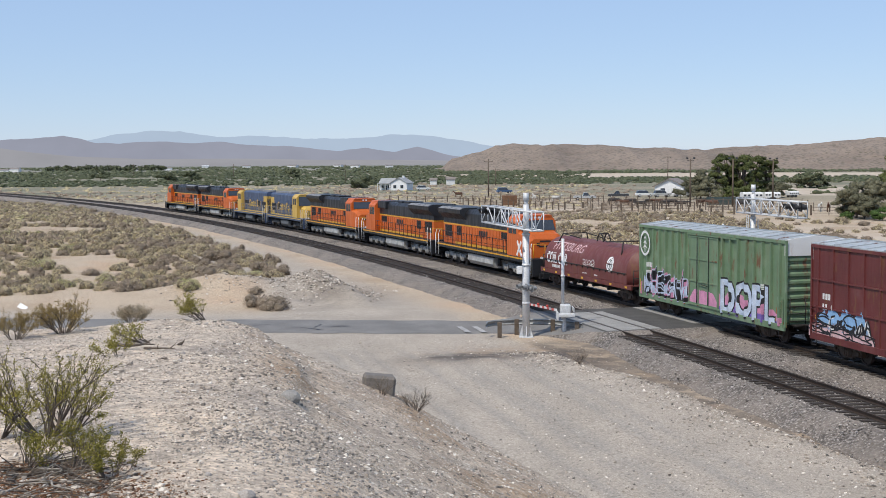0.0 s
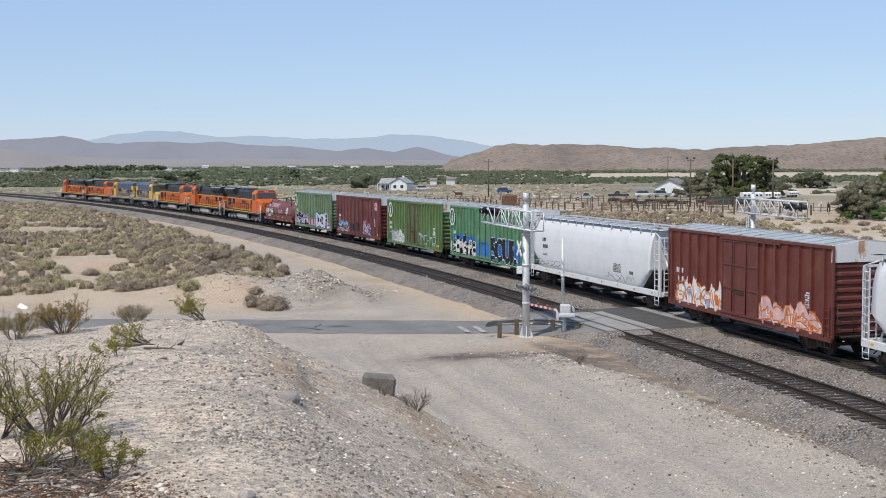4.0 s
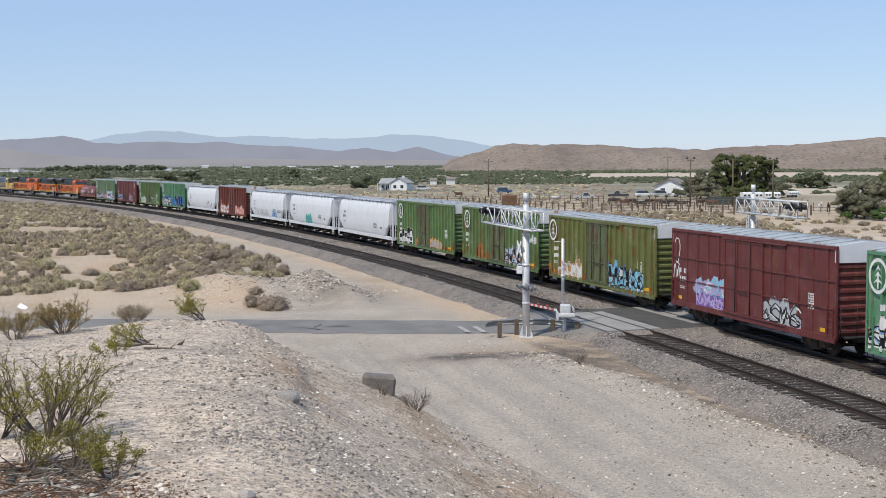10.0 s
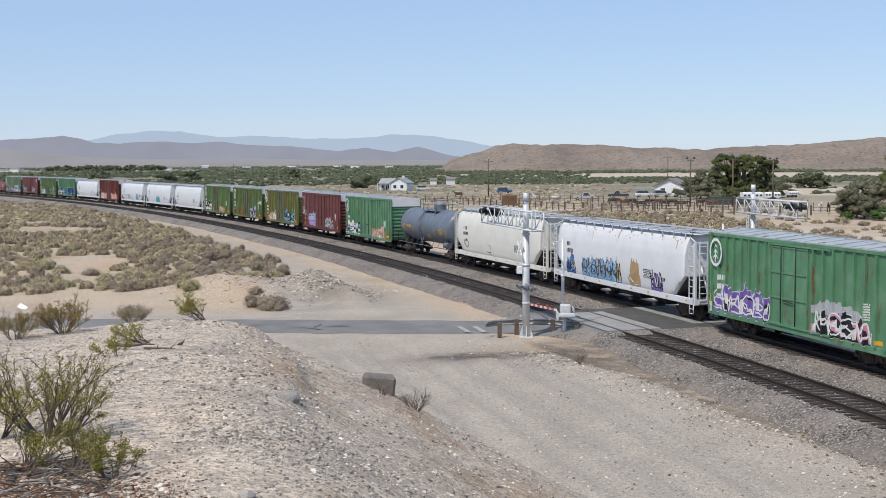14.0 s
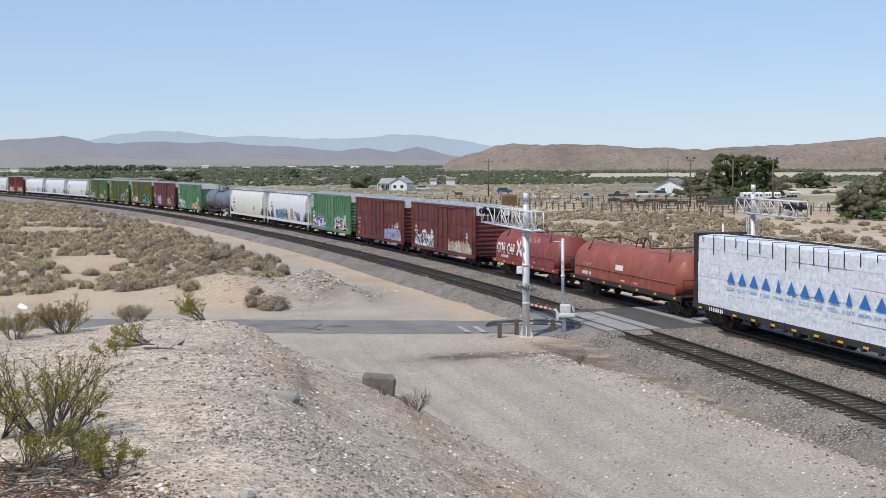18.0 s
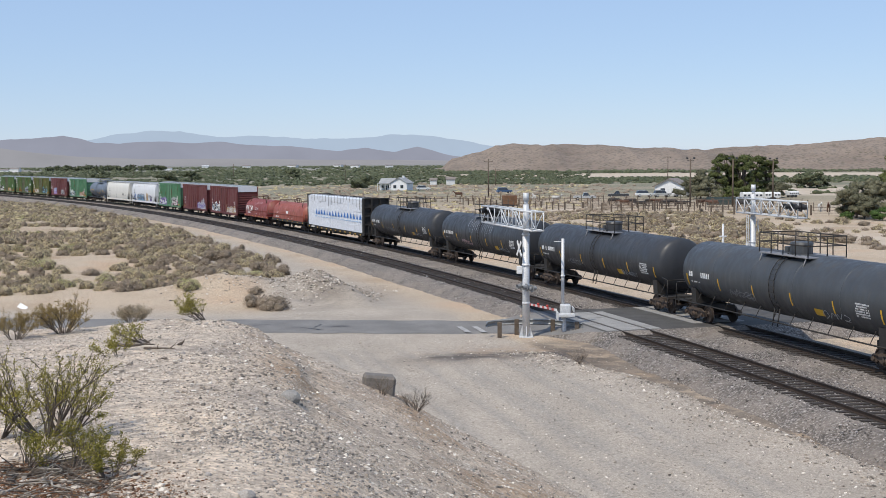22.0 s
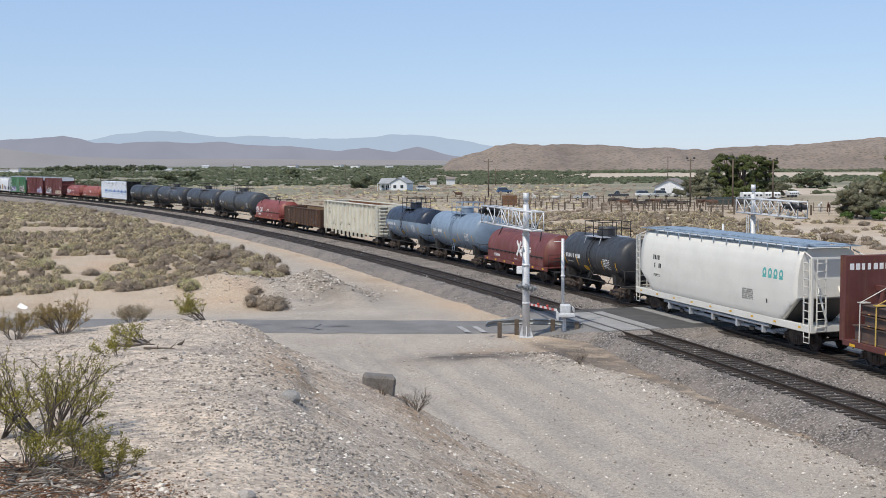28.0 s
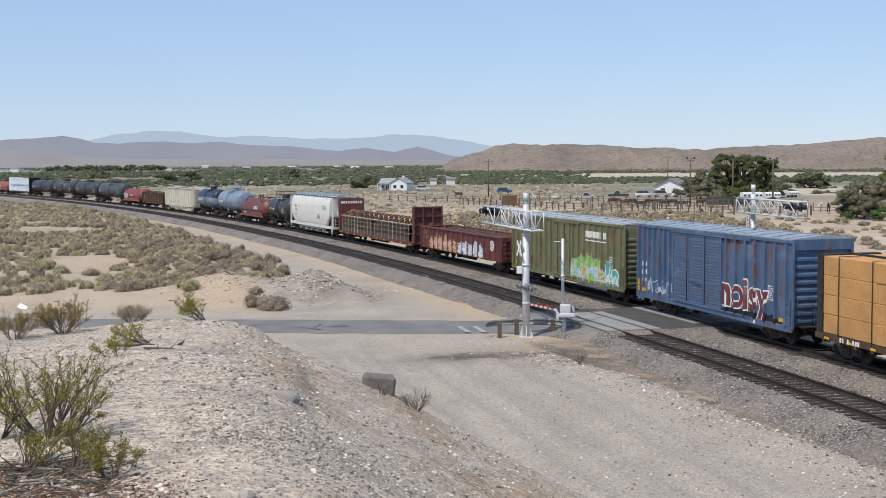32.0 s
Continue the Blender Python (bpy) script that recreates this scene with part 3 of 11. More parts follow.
RUST_STAIN = plain("rust_stain", (0.55, 0.37, 0.24), 0.8, 0, 0.3, 2, 14)
HOPPER_CREAM = paint("hopper_ivory", (0.72, 0.70, 0.645), 0.0, 0.07, 0.4, dirt_col=(0.45, 0.42, 0.36), fade=0.0)
HOPPER_ROOF = plain("hopper_roof_grey", (0.42, 0.44, 0.47), 0.55, 0.1, 0.2, 2, 20)
HOPPER_ROOF_BLUE = plain("hopper_roof_blue_grey", (0.24, 0.31, 0.39), 0.5, 0.1, 0.2, 2, 20)
COIL_RED = paint("coil_hood_red", (0.235, 0.047, 0.037), 0.1, 0.18, 0.5, fade=0.1)
COIL_BROWN = paint("coil_hood_brown", (0.155, 0.040, 0.034), 0.1, 0.2, 0.5, fade=0.08)
COIL_BRIGHT = paint("coil_hood_orange_red", (0.30, 0.075, 0.048), 0.12, 0.2, 0.5, fade=0.1)
TANK_BLACK = paint("tank_black", (0.036, 0.038, 0.043), 0.0, 0.22, 0.42, dirt_col=(0.075, 0.072, 0.07), fade=0.03)
TANK_GREY = paint("tank_slate_grey", (0.135, 0.16, 0.20), 0.0, 0.2, 0.4, dirt_col=(0.2, 0.2, 0.2), fade=0.06)
TANK_BLUE = paint("tank_pale_blue", (0.20, 0.265, 0.345), 0.0, 0.2, 0.35, dirt_col=(0.22, 0.22, 0.24), fade=0.1)
TANK_NAVY = paint("tank_navy", (0.020, 0.028, 0.048), 0.0, 0.15, 0.35, dirt_col=(0.05, 0.05, 0.055), fade=0.02)
GON_BROWN = paint("gondola_brown", (0.085, 0.045, 0.028), 0.35, 0.35, 0.7, fade=0.04)
GON_RED = paint("gondola_oxide", (0.13, 0.035, 0.03), 0.2, 0.25, 0.6, fade=0.05)
RUST_IN = paint("rusted_interior", (0.19, 0.085, 0.038), 0.5, 0.3, 0.9, fade=0.04)
CREAM = paint("gondola_cream", (0.66, 0.63, 0.53), 0.02, 0.2, 0.55, fade=0.0, rust_col=(0.3, 0.16, 0.07), dirt_col=(0.42, 0.36, 0.27))
DECK_BROWN = paint("flatcar_brown", (0.12, 0.035, 0.03), 0.3, 0.3, 0.7, fade=0.04)
BEAM_STEEL = paint("mill_steel", (0.10, 0.068, 0.058), 0.5, 0.3, 0.6, fade=0.06, rust_col=(0.2, 0.09, 0.04))
LOCO_ORANGE = paint("loco_orange", (0.60, 0.125, 0.016), 0.0, 0.35, 0.4, fade=0.0, dirt_col=(0.22, 0.085, 0.035))
LOCO_SEAM = paint("loco_door_edge", (0.33, 0.065, 0.012), 0.0, 0.3, 0.5, fade=0.0)
LOCO_YELLOW = paint("loco_yellow", (0.72, 0.36, 0.025), 0.0, 0.12, 0.35, fade=0.0, dirt_col=(0.3, 0.2, 0.06))
LOCO_BLACK = paint("loco_black", (0.018, 0.019, 0.023), 0.0, 0.2, 0.4, fade=0.02, dirt_col=(0.06, 0.055, 0.05))
LOCO_BLUE = paint("loco_blue", (0.055, 0.085, 0.16), 0.0, 0.35, 0.45, fade=0.12)
LOCO_GOLD = paint("loco_gold", (0.62, 0.40, 0.09), 0.0, 0.25, 0.45, fade=0.05, dirt_col=(0.3, 0.22, 0.1))
FUEL_GREY = plain("fuel_tank_silver", (0.42, 0.41, 0.39), 0.5, 0.15, 0.35, 2.5, 20)
WRAP = plain("white_lumber_wrap", (0.72, 0.75, 0.81), 0.4, 0, 0.05, 1.3, 5)
WRAP_BLUE = plain("blue_print", (0.03, 0.17, 0.52), 0.5, 0, 0.1)
LUMBER = plain("fresh_lumber", (0.60, 0.31, 0.105), 0.75, 0, 0.16, 1.2, 18)
STRAP = plain("webbing_white", (0.60, 0.58, 0.52), 0.7)
STRAP_YELLOW = plain("webbing_yellow", (0.62, 0.42, 0.09), 0.7)
P_WHITE = plain("decal_white", (0.74, 0.74, 0.73), 0.6, 0, 0.12)
P_BLACK = plain("decal_black", (0.015, 0.015, 0.018), 0.6, 0, 0.12)
P_YELLOW = plain("decal_yellow", (0.72, 0.42, 0.03), 0.5, 0, 0.12)
P_PINK = plain("spray_pink", (0.62, 0.27, 0.42), 0.6, 0, 0.2)
P_PALEPINK = plain("spray_pale_pink", (0.66, 0.45, 0.46), 0.6, 0, 0.2)
P_PURPLE = plain("spray_purple", (0.19, 0.12, 0.42), 0.6, 0, 0.25)
P_LILAC = plain("spray_lilac", (0.50, 0.38, 0.62), 0.6, 0, 0.2)
P_CYAN = plain("spray_cyan", (0.25, 0.52, 0.66), 0.6, 0, 0.2)
P_SKY = plain("spray_sky_blue", (0.26, 0.45, 0.70), 0.6, 0, 0.2)
P_BLUE = plain("spray_blue", (0.035, 0.17, 0.50), 0.6, 0, 0.3)
P_TEAL = plain("spray_teal", (0.10, 0.42, 0.40), 0.6, 0, 0.2)
P_ORANGE = plain("spray_orange", (0.62, 0.20, 0.05), 0.6, 0, 0.25)
P_TAN = plain("spray_tan", (0.45, 0.30, 0.15), 0.6, 0, 0.2)
P_SILVER = plain("spray_silver", (0.46, 0.48, 0.50), 0.5, 0.1, 0.15)
P_GREEN = plain("spray_lime", (0.28, 0.50, 0.16), 0.6, 0, 0.25)
P_PALEBLUE = plain("spray_pale_blue", (0.50, 0.58, 0.72), 0.6, 0, 0.2)
P_GREY = plain("stencil_grey", (0.25, 0.25, 0.26), 0.7, 0, 0.2)
GLASS_DARK = plain("cab_glass", (0.05, 0.06, 0.075), 0.08, 0.0, 0.1)


# ------------------------------------------------------------------ drawing on car sides
class Side:
    """The near side of a car: a height field y = f(x, z) with its break lines."""

    def __init__(self, f, xs=(), zs=()):
        self.f, self.xs, self.zs = f, list(xs), list(zs)


def wrap(bm, side, lift=0.004):
    xs = [v.co.x for v in bm.verts]
    zs = [v.co.z for v in bm.verts]
    for x in side.xs:
        if min(xs) < x < max(xs):
            bmesh.ops.bisect_plane(bm, geom=bm.verts[:] + bm.edges[:] + bm.faces[:], plane_co=(x, 0, 0), plane_no=(1, 0, 0), dist=1e-5)
    for z in side.zs:
        if min(zs) < z < max(zs):
            bmesh.ops.bisect_plane(bm, geom=bm.verts[:] + bm.edges[:] + bm.faces[:], plane_co=(0, 0, z), plane_no=(0, 0, 1), dist=1e-5)
    for v in bm.verts:
        v.co.y = side.f(v.co.x, v.co.z) + lift + v.co.y
    for f in bm.faces:
        if f.normal.length < 0.5:
            f.normal_update()
        if f.normal.y < 0:
            f.normal_flip()


def decal(name, bm, mat, car, side, lift=0.004, label="", each=False):
    wrap(bm, side, lift)
    return (pieces if each else part)(name, bm, mat, car, label)


def flat(bm, pts, y=0.0):
    try:
        f = bm.faces.new([bm.verts.new((x, y, z)) for x, z in pts])
    except ValueError:
        return
    f.normal_update()
    if f.normal.y < 0:
        f.normal_flip()


def rect(bm, x0, x1, z0, z1, y=0.0):
    flat(bm, [(x0, z0), (x1, z0), (x1, z1), (x0, z1)], y)


def bars(bm, x, z, w, h, n, rnd, rows=1, gap=0.35):
    """Rows of small upright blocks the size of stencilled characters, from x backwards."""
    for r in range(rows):
        xx = x
        for _ in range(n):
            cw = w * rnd.uniform(0.75, 1.1)
            if rnd.random() > 0.12:
                rect(bm, xx - cw, xx, z - r * h * 1.5, z - r * h * 1.5 + h)
            xx -= w * (1 + gap)


def disc(bm, x, z, r, n=24, sx=1.0, y=0.0):
    flat(bm, [(x + r * sx * math.cos(2 * math.pi * k / n), z + r * math.sin(2 * math.pi * k / n)) for k in range(n)], y)


def ring(bm, x, z, r0, r1, n=24, sx=1.0):
    for k in range(n):
        a, b = 2 * math.pi * k / n, 2 * math.pi * (k + 1) / n
        flat(bm, [(x + r * sx * math.cos(t), z + r * math.sin(t)) for r, t in ((r0, a), (r1, a), (r1, b), (r0, b))])


def rounded(pts, n=4):
    """A soft curve through the points."""
    P = [pts[0]] + list(pts) + [pts[-1]]
    out = []
    for p0, p1, p2, p3 in zip(P, P[1:], P[2:], P[3:]):
        for k in range(n):
            t = k / n
            out.append(tuple(0.5 * (2 * b + (c - a) * t + (2 * a - 5 * b + 4 * c - d) * t * t + (3 * b - a - 3 * c + d) * t ** 3) for a, b, c, d in zip(p0, p1, p2, p3)))
    return out + [pts[-1]]


def stroke(bm, pts, w, y0=0.0, step=0.0005, soft=False):
    """A brushed line of width w through points (x, z); soft lines curve, swell on the uprights and taper at the ends."""
    y = y0
    if soft:
        pts = rounded(pts)
        m = len(pts) - 1
        edge = []
        for i, (px, pz) in enumerate(pts):
            (ax, az), (bx, bz) = pts[max(0, i - 1)], pts[min(m, i + 1)]
            d = Vector((bx - ax, bz - az))
            d = d.normalized() if d.length > 1e-5 else Vector((1, 0))
            k = w / 2 * (0.72 + 0.38 * abs(d.y)) * (0.75 if i in (0, m) else 1.0)
            edge.append(((px - d.y * k, pz + d.x * k), (px + d.y * k, pz - d.x * k)))
        for i, ((a, b), (c, d)) in enumerate(zip(edge, edge[1:])):
            flat(bm, [a, b, d, c], y + step * (i % 7) * 0.5)
        return
    for (ax, az), (bx, bz) in zip(pts, pts[1:]):
        d = Vector((bx - ax, bz - az))
        if d.length < 1e-4:
            continue
        d.normalize()
        n = Vector((-d.y, d.x)) * w / 2
        e = d * w * 0.35
        flat(bm, [(ax - e.x + n.x, az - e.y + n.y), (ax - e.x - n.x, az - e.y - n.y), (bx + e.x - n.x, bz + e.y - n.y), (bx + e.x + n.x, bz + e.y + n.y)], y)
        y += step


def cloud(bm, x0, x1, z0, z1, rnd, n=26, rag=0.18, y=0.0):
    """A sprayed patch with a ragged upper edge and worn ends."""
    m = max(5, int((x1 - x0) / 0.15))
    h = z1 - z0
    edge = []
    for k in range(m + 1):
        end = min(1.0, 0.35 + 4.0 * min(k, m - k) / m)
        edge.append((x0 + (x1 - x0) * k / m, z0 + h * 0.05 * rnd.random(), z0 + h * end * (0.92 + rnd.uniform(-rag, rag * 0.6))))
    for (xa, ba, ta), (xb, bb, tb) in zip(edge, edge[1:]):
        flat(bm, [(xa, ba), (xb, bb), (xb, tb), (xa, ta)], y)


def lettering(text, size, bold=0.0, width=1.0, shear=0.0):
    c = bpy.data.curves.new("letters", "FONT")
    c.body, c.size, c.offset, c.shear, c.resolution_u = text, size, bold, shear, 3
    ob = bpy.data.objects.new("letters", c)
    me = bpy.data.meshes.new_from_object(ob)
    bpy.data.objects.remove(ob)
    bpy.data.curves.remove(c)
    bm = bmesh.new()
    bm.from_mesh(me)
    bpy.data.meshes.remove(me)
    for v in bm.verts:
        v.co.x *= width
    return bm


def write(name, text, x, z, size, mat, car, side, bold=0.0, width=1.0, lift=0.006, shear=0.0, label="", rise=0.0):
    bm = lettering(text, size, bold, width, shear)
    for v in bm.verts:
        v.co = Vector((x - v.co.x, 0, z + v.co.y + rise * v.co.x))
    return decal(name, bm, mat, car, side, lift, label)


def glyph_paths(x0, x1, z0, z1, n, rnd):
    """Bulky invented strokes in n cells between x1 (front) and x0: not letters."""
    out = []
    w = (x1 - x0) / n
    for k in range(n):
        cx = x1 - (k + 0.5) * w
        top, bot = z1 - rnd.uniform(0, 0.18) * (z1 - z0), z0 + rnd.uniform(0, 0.12) * (z1 - z0)
        mid, hh = (top + bot) / 2, (top - bot) / 2
        q = w * 0.52
        kind = rnd.randrange(4)
        if kind == 0:      # slanted open loop with a tail
            a0, tilt = rnd.uniform(0, 6.28), rnd.uniform(-0.5, 0.5)
            p = [(cx + q * 0.8 * math.cos(a0 + t * 0.75) + tilt * hh * math.sin(a0 + t * 0.75), mid + hh * 0.85 * math.sin(a0 + t * 0.75)) for t in range(7)]
            p.append((cx - q * rnd.uniform(-1, 1), bot - 0.05))
        elif kind == 1:    # lightning
            m = rnd.choice((4, 5, 6))
            p = [(cx + q - 2 * q * j / (m - 1), (top if j % 2 else bot) + rnd.uniform(-0.3, 0.3) * hh) for j in range(m)]
        elif kind == 2:    # hook and arrow
            p = [(cx + q, top - hh * 0.5), (cx, top), (cx - q * 0.9, mid + hh * 0.3), (cx - q * 0.2, mid - hh * 0.2), (cx + q * 0.7, bot + hh * 0.3), (cx, bot), (cx - q, bot + hh * 0.2), (cx - q * 1.25, mid)]
        else:              # flame
            p = [(cx + q, bot), (cx + q * 0.8, mid), (cx + q * 0.2, mid - hh * 0.3), (cx + q * 0.1, top), (cx - q * 0.5, mid - hh * 0.1), (cx - q * 0.9, top - hh * 0.3), (cx - q, bot)]
        out.append([(a + rnd.uniform(-0.05, 0.05), b + rnd.uniform(-0.05, 0.05)) for a, b in p])
    return out


def flame_band(bm, prof, grow=0.0):
    """One connected patch of paint from the sill up to a spiky top edge."""
    last = None
    for k, (x, lo, hi) in enumerate(prof):
        e = grow * (1 if k == 0 else -1 if k == len(prof) - 1 else 0)
        pair = bm.verts.new((x + e, 0, lo - grow * 0.6)), bm.verts.new((x + e, 0, hi + grow))
        if last:
            f = bm.faces.new((last[0], pair[0], pair[1], last[1]))
            f.normal_update()
            if f.normal.y < 0:
                f.normal_flip()
        last = pair


def graffiti(car, side, x0, x1, z0, z1, n, fill, outline, back=None, seed=1, thick=0.26, edge=0.10, label="", spots=None):
    """A wild-style piece: spiky body of paint, letter lines drawn over it, accents between."""
    rnd = random.Random(seed)
    x0, x1 = max(x0, x1), min(x0, x1)
    z1 = z0 + (z1 - z0) * 1.2
    H, m = z1 - z0, max(10, int(abs(x1 - x0) / 0.085))
    tall = [rnd.uniform(0.62, 1.0) for _ in range(n + 1)]
    cut = rnd.uniform(0.2, 0.8)
    prof = []
    for k in range(m + 1):
        u = k / m
        v = u * n
        bump = abs(math.sin(math.pi * (v + cut * 0.3))) ** 0.45
        hi = z0 + H * tall[min(n, int(v + cut * 0.3))] * (0.60 + 0.40 * bump) * min(1.0, 0.45 + 4 * u, 0.45 + 4 * (1 - u))
        if rnd.random() < 0.22:
            hi += H * rnd.uniform(0.08, 0.22)
        prof.append((x0 + (x1 - x0) * u, z0 - rnd.uniform(0.0, 0.07), hi))
    if back:
        bm = bmesh.new()
        flame_band(bm, [(x + 0.12, lo, lo + (hi - lo) * rnd.uniform(0.8, 1.04)) for x, lo, hi in prof], edge * 0.9)
        decal("graffiti_ground", bm, back, car, side, 0.003)
    bm = bmesh.new()
    flame_band(bm, prof, edge * 0.55)
    decal("graffiti_outline", bm, outline, car, side, 0.005)
    bm = bmesh.new()
    flame_band(bm, prof)
    decal("graffiti_fill", bm, fill, car, side, 0.007, label)
    paths = glyph_paths(x0, x1, z0 + 0.05, z0 + H * 0.80, n, rnd) + glyph_paths(x0, x1, z0 + 0.05, z0 + H * 0.55, n, rnd)
    accent = spots or back or (P_WHITE if fill is not P_WHITE else P_SKY)
    bm = bmesh.new()
    for i, p in enumerate(paths[::2]):
        stroke(bm, [(a + 0.07, b - 0.05) for a, b in p[:5]], thick * 0.42, i * 0.0002, soft=True)
    decal("graffiti_shade", bm, accent, car, side, 0.010)
    bm = bmesh.new()
    for i, p in enumerate(paths):
        stroke(bm, p, 0.048 + thick * 0.14, i * 0.0002, soft=True)
    decal("graffiti_line", bm, outline, car, side, 0.014)


def door_patch(car, mat, x0, x1, z0, z1, seed):
    """Spray that runs on over the door panel, between its bars."""
    bm = bmesh.new()
    cloud(bm, x0, x1, z0, z1, random.Random(seed), rag=0.06)
    decal("graffiti_ground", bm, mat, car, Side(lambda u, v: 1.52), 0.054)


def sill_rust(car, side, spans, seed):
    """Ragged rust creeping up from the sill."""
    rnd = random.Random(seed)
    bm = bmesh.new()
    for x0, x1, top in spans:
        n = max(3, int((x1 - x0) / 0.16))
        for k in range(n):
            x = x0 + (x1 - x0) * (k + rnd.uniform(-0.3, 0.3)) / n
            h, w = 1.5 * top * rnd.uniform(0.25, 1.0) ** 1.3, rnd.uniform(0.06, 0.15)
            flat(bm, [(x - w, 0.94), (x + w, 0.94), (x + w * 0.8, 0.94 + h * 0.6), (x + w * 0.15, 0.94 + h), (x - w * 0.6, 0.94 + h * 0.7)], k * 0.00002)
    tagged(decal("rust_patch", bm, RUST_SILL, car, side, 0.003, "orange rust creeping up from the sill"), kind="stuff")


def tags(car, side, x0, x1, z0, z1, n, mat, seed=1, w=0.045, name="scrawl"):
    """Thin scrawled lines."""
    rnd = random.Random(seed)
    bm = bmesh.new()
    for i, p in enumerate(glyph_paths(x0, x1, z0, z1, n, rnd)):
        stroke(bm, p, w, i * 0.0003, soft=True)
    decal(name, bm, mat, car, side, 0.009)


# ------------------------------------------------------------------ running gear
def wheel_pair_mesh(r=0.46):
    bm = bmesh.new()
    for y in (-0.72, 0.72):
        s = 1 if y > 0 else -1
        prof = [(0.07, r + 0.025), (0.04, r + 0.02), (0.035, r), (-0.06, r - 0.005), (-0.06, r - 0.07), (-0.02, r - 0.08), (-0.02, 0.16), (-0.07, 0.13), (-0.07, 0.0)]
        rings = [[Vector((rr * math.cos(2 * math.pi * k / 18), y - s * dy, r + rr * math.sin(2 * math.pi * k / 18))) for k in range(18)] for dy, rr in prof if rr > 0]
        loft(bm, rings, caps=True, smooth=False)
    rod(bm, (0, -0.95, r), (0, 0.95, r), 0.08, seg=8)
    bmesh.ops.recalc_face_normals(bm, faces=bm.faces[:])
    return mesh_from("wheelset", bm, WHEEL_MAT)


def bogie_mesh(name, mat, base=1.73, axles=(0.865, -0.865), r=0.46):
    bm = bmesh.new()
    for y in (-1.0, 1.0):
        a = axles[0]
        for x in axles:
            box(bm, x - 0.17, x + 0.17, y - 0.11, y + 0.11, r - 0.14, r + 0.18, bev=0.03)
            rod(bm, (x, y + (0.11 if y > 0 else -0.11), r), (x, y + (0.2 if y > 0 else -0.2), r), 0.10, seg=8)
        loft(bm, [[(a, y + s, r + 0.16), (a, y + s, r + 0.04), (a * 0.55, y + s, r - 0.14), (a * 0.3, y + s, 0.20), (-a * 0.3, y + s, 0.20), (-a * 0.55, y + s, r - 0.14), (-a, y + s, r + 0.04),
                   (-a, y + s, r + 0.16), (-a * 0.5, y + s, 0.74), (a * 0.5, y + s, 0.74)] for s in (-0.07, 0.07)])
        for k in range(4):
            x = -0.24 + k * 0.16
            rod(bm, (x, y + 0.09, 0.26), (x, y + 0.09, 0.62), 0.055, seg=6)
            rod(bm, (x, y - 0.09, 0.26), (x, y - 0.09, 0.62), 0.055, seg=6)
    box(bm, -0.22, 0.22, -1.05, 1.05, 0.55, 0.82, bev=0.03)
    for x in (-0.5, 0.5):
        box(bm, x - 0.05, x + 0.05, -0.8, 0.8, 0.35, 0.47)
    bmesh.ops.recalc_face_normals(bm, faces=bm.faces[:])
    return mesh_from(name, bm, mat)


def coupler_mesh():
    bm = bmesh.new()
    box(bm, 0, 0.55, -0.10, 0.10, 0.72, 0.92, bev=0.02)
    box(bm, 0.50, 0.80, -0.20, 0.16, 0.68, 0.96, bev=0.05)
    box(bm, 0.66, 0.90, 0.02, 0.20, 0.69, 0.95, bev=0.04)
    rod(bm, (0.05, 0.45, 0.75), (0.75, 0.25, 0.40), 0.03, seg=6)
    rod(bm, (-0.1, -1.2, 0.95), (-0.1, 1.2, 0.95), 0.02, seg=5)
    return mesh_from("coupler", bm, STEEL_DARK)


ME_WHEELS, ME_BOGIE, ME_COUPLER = wheel_pair_mesh(), bogie_mesh("bogie", BOGIE_RUST), coupler_mesh()


def running_gear(car, L, inset=2.1, reach=0.0, bogie=None):
    for x in (L / 2 - inset, -L / 2 + inset):
        b = share("bogie", bogie or ME_BOGIE, car, pose(x, 0, 0))
        for dx in (0.865, -0.865):
            share("wheelset", ME_WHEELS, b, pose(dx, 0, 0))
    share("coupler", ME_COUPLER, car, pose(L / 2 - 0.25 + reach, 0, 0))
    share("coupler", ME_COUPLER, car, pose(-L / 2 + 0.25 - reach, 0, 0, 0, 0, 180))


def sill(car, L, mat=None, depth=0.3, z=1.0):
    bm = bmesh.new()
    box(bm, -L / 2 + 0.2, L / 2 - 0.2, -0.32, 0.32, z - depth, z, bev=0.02)
    n = max(5, int(L / 2.6))
    for k in range(n):
        x = -L / 2 + 0.6 + (L - 1.2) * k / (n - 1)
        box(bm, x - 0.06, x + 0.06, -1.35, 1.35, z - 0.18, z)
    rod(bm, (-L * 0.3, 0.75, z - 0.25), (L * 0.3, 0.75, z - 0.25), 0.03)
    rod(bm, (-L * 0.12, 0.8, z - 0.3), (L * 0.02, 0.8, z - 0.3), 0.17, seg=10)
    box(bm, L * 0.06, L * 0.06 + 0.6, 0.5, 0.95, z - 0.5, z - 0.15, bev=0.03)
    return part("underframe", bm, mat or STEEL_DARK, car)


def ladder_mesh(name, h, w, n, mat, r=0.018):
    bm = bmesh.new()
    for x in (-w / 2, w / 2):
        box(bm, x - 0.025, x + 0.025, 0.0, 0.05, 0, h)
    for k in range(n):
        z = (k + 0.5) * h / n
        rod(bm, (-w / 2, 0.04, z), (w / 2, 0.04, z), r, seg=5)
    return mesh_from(name, bm, mat)


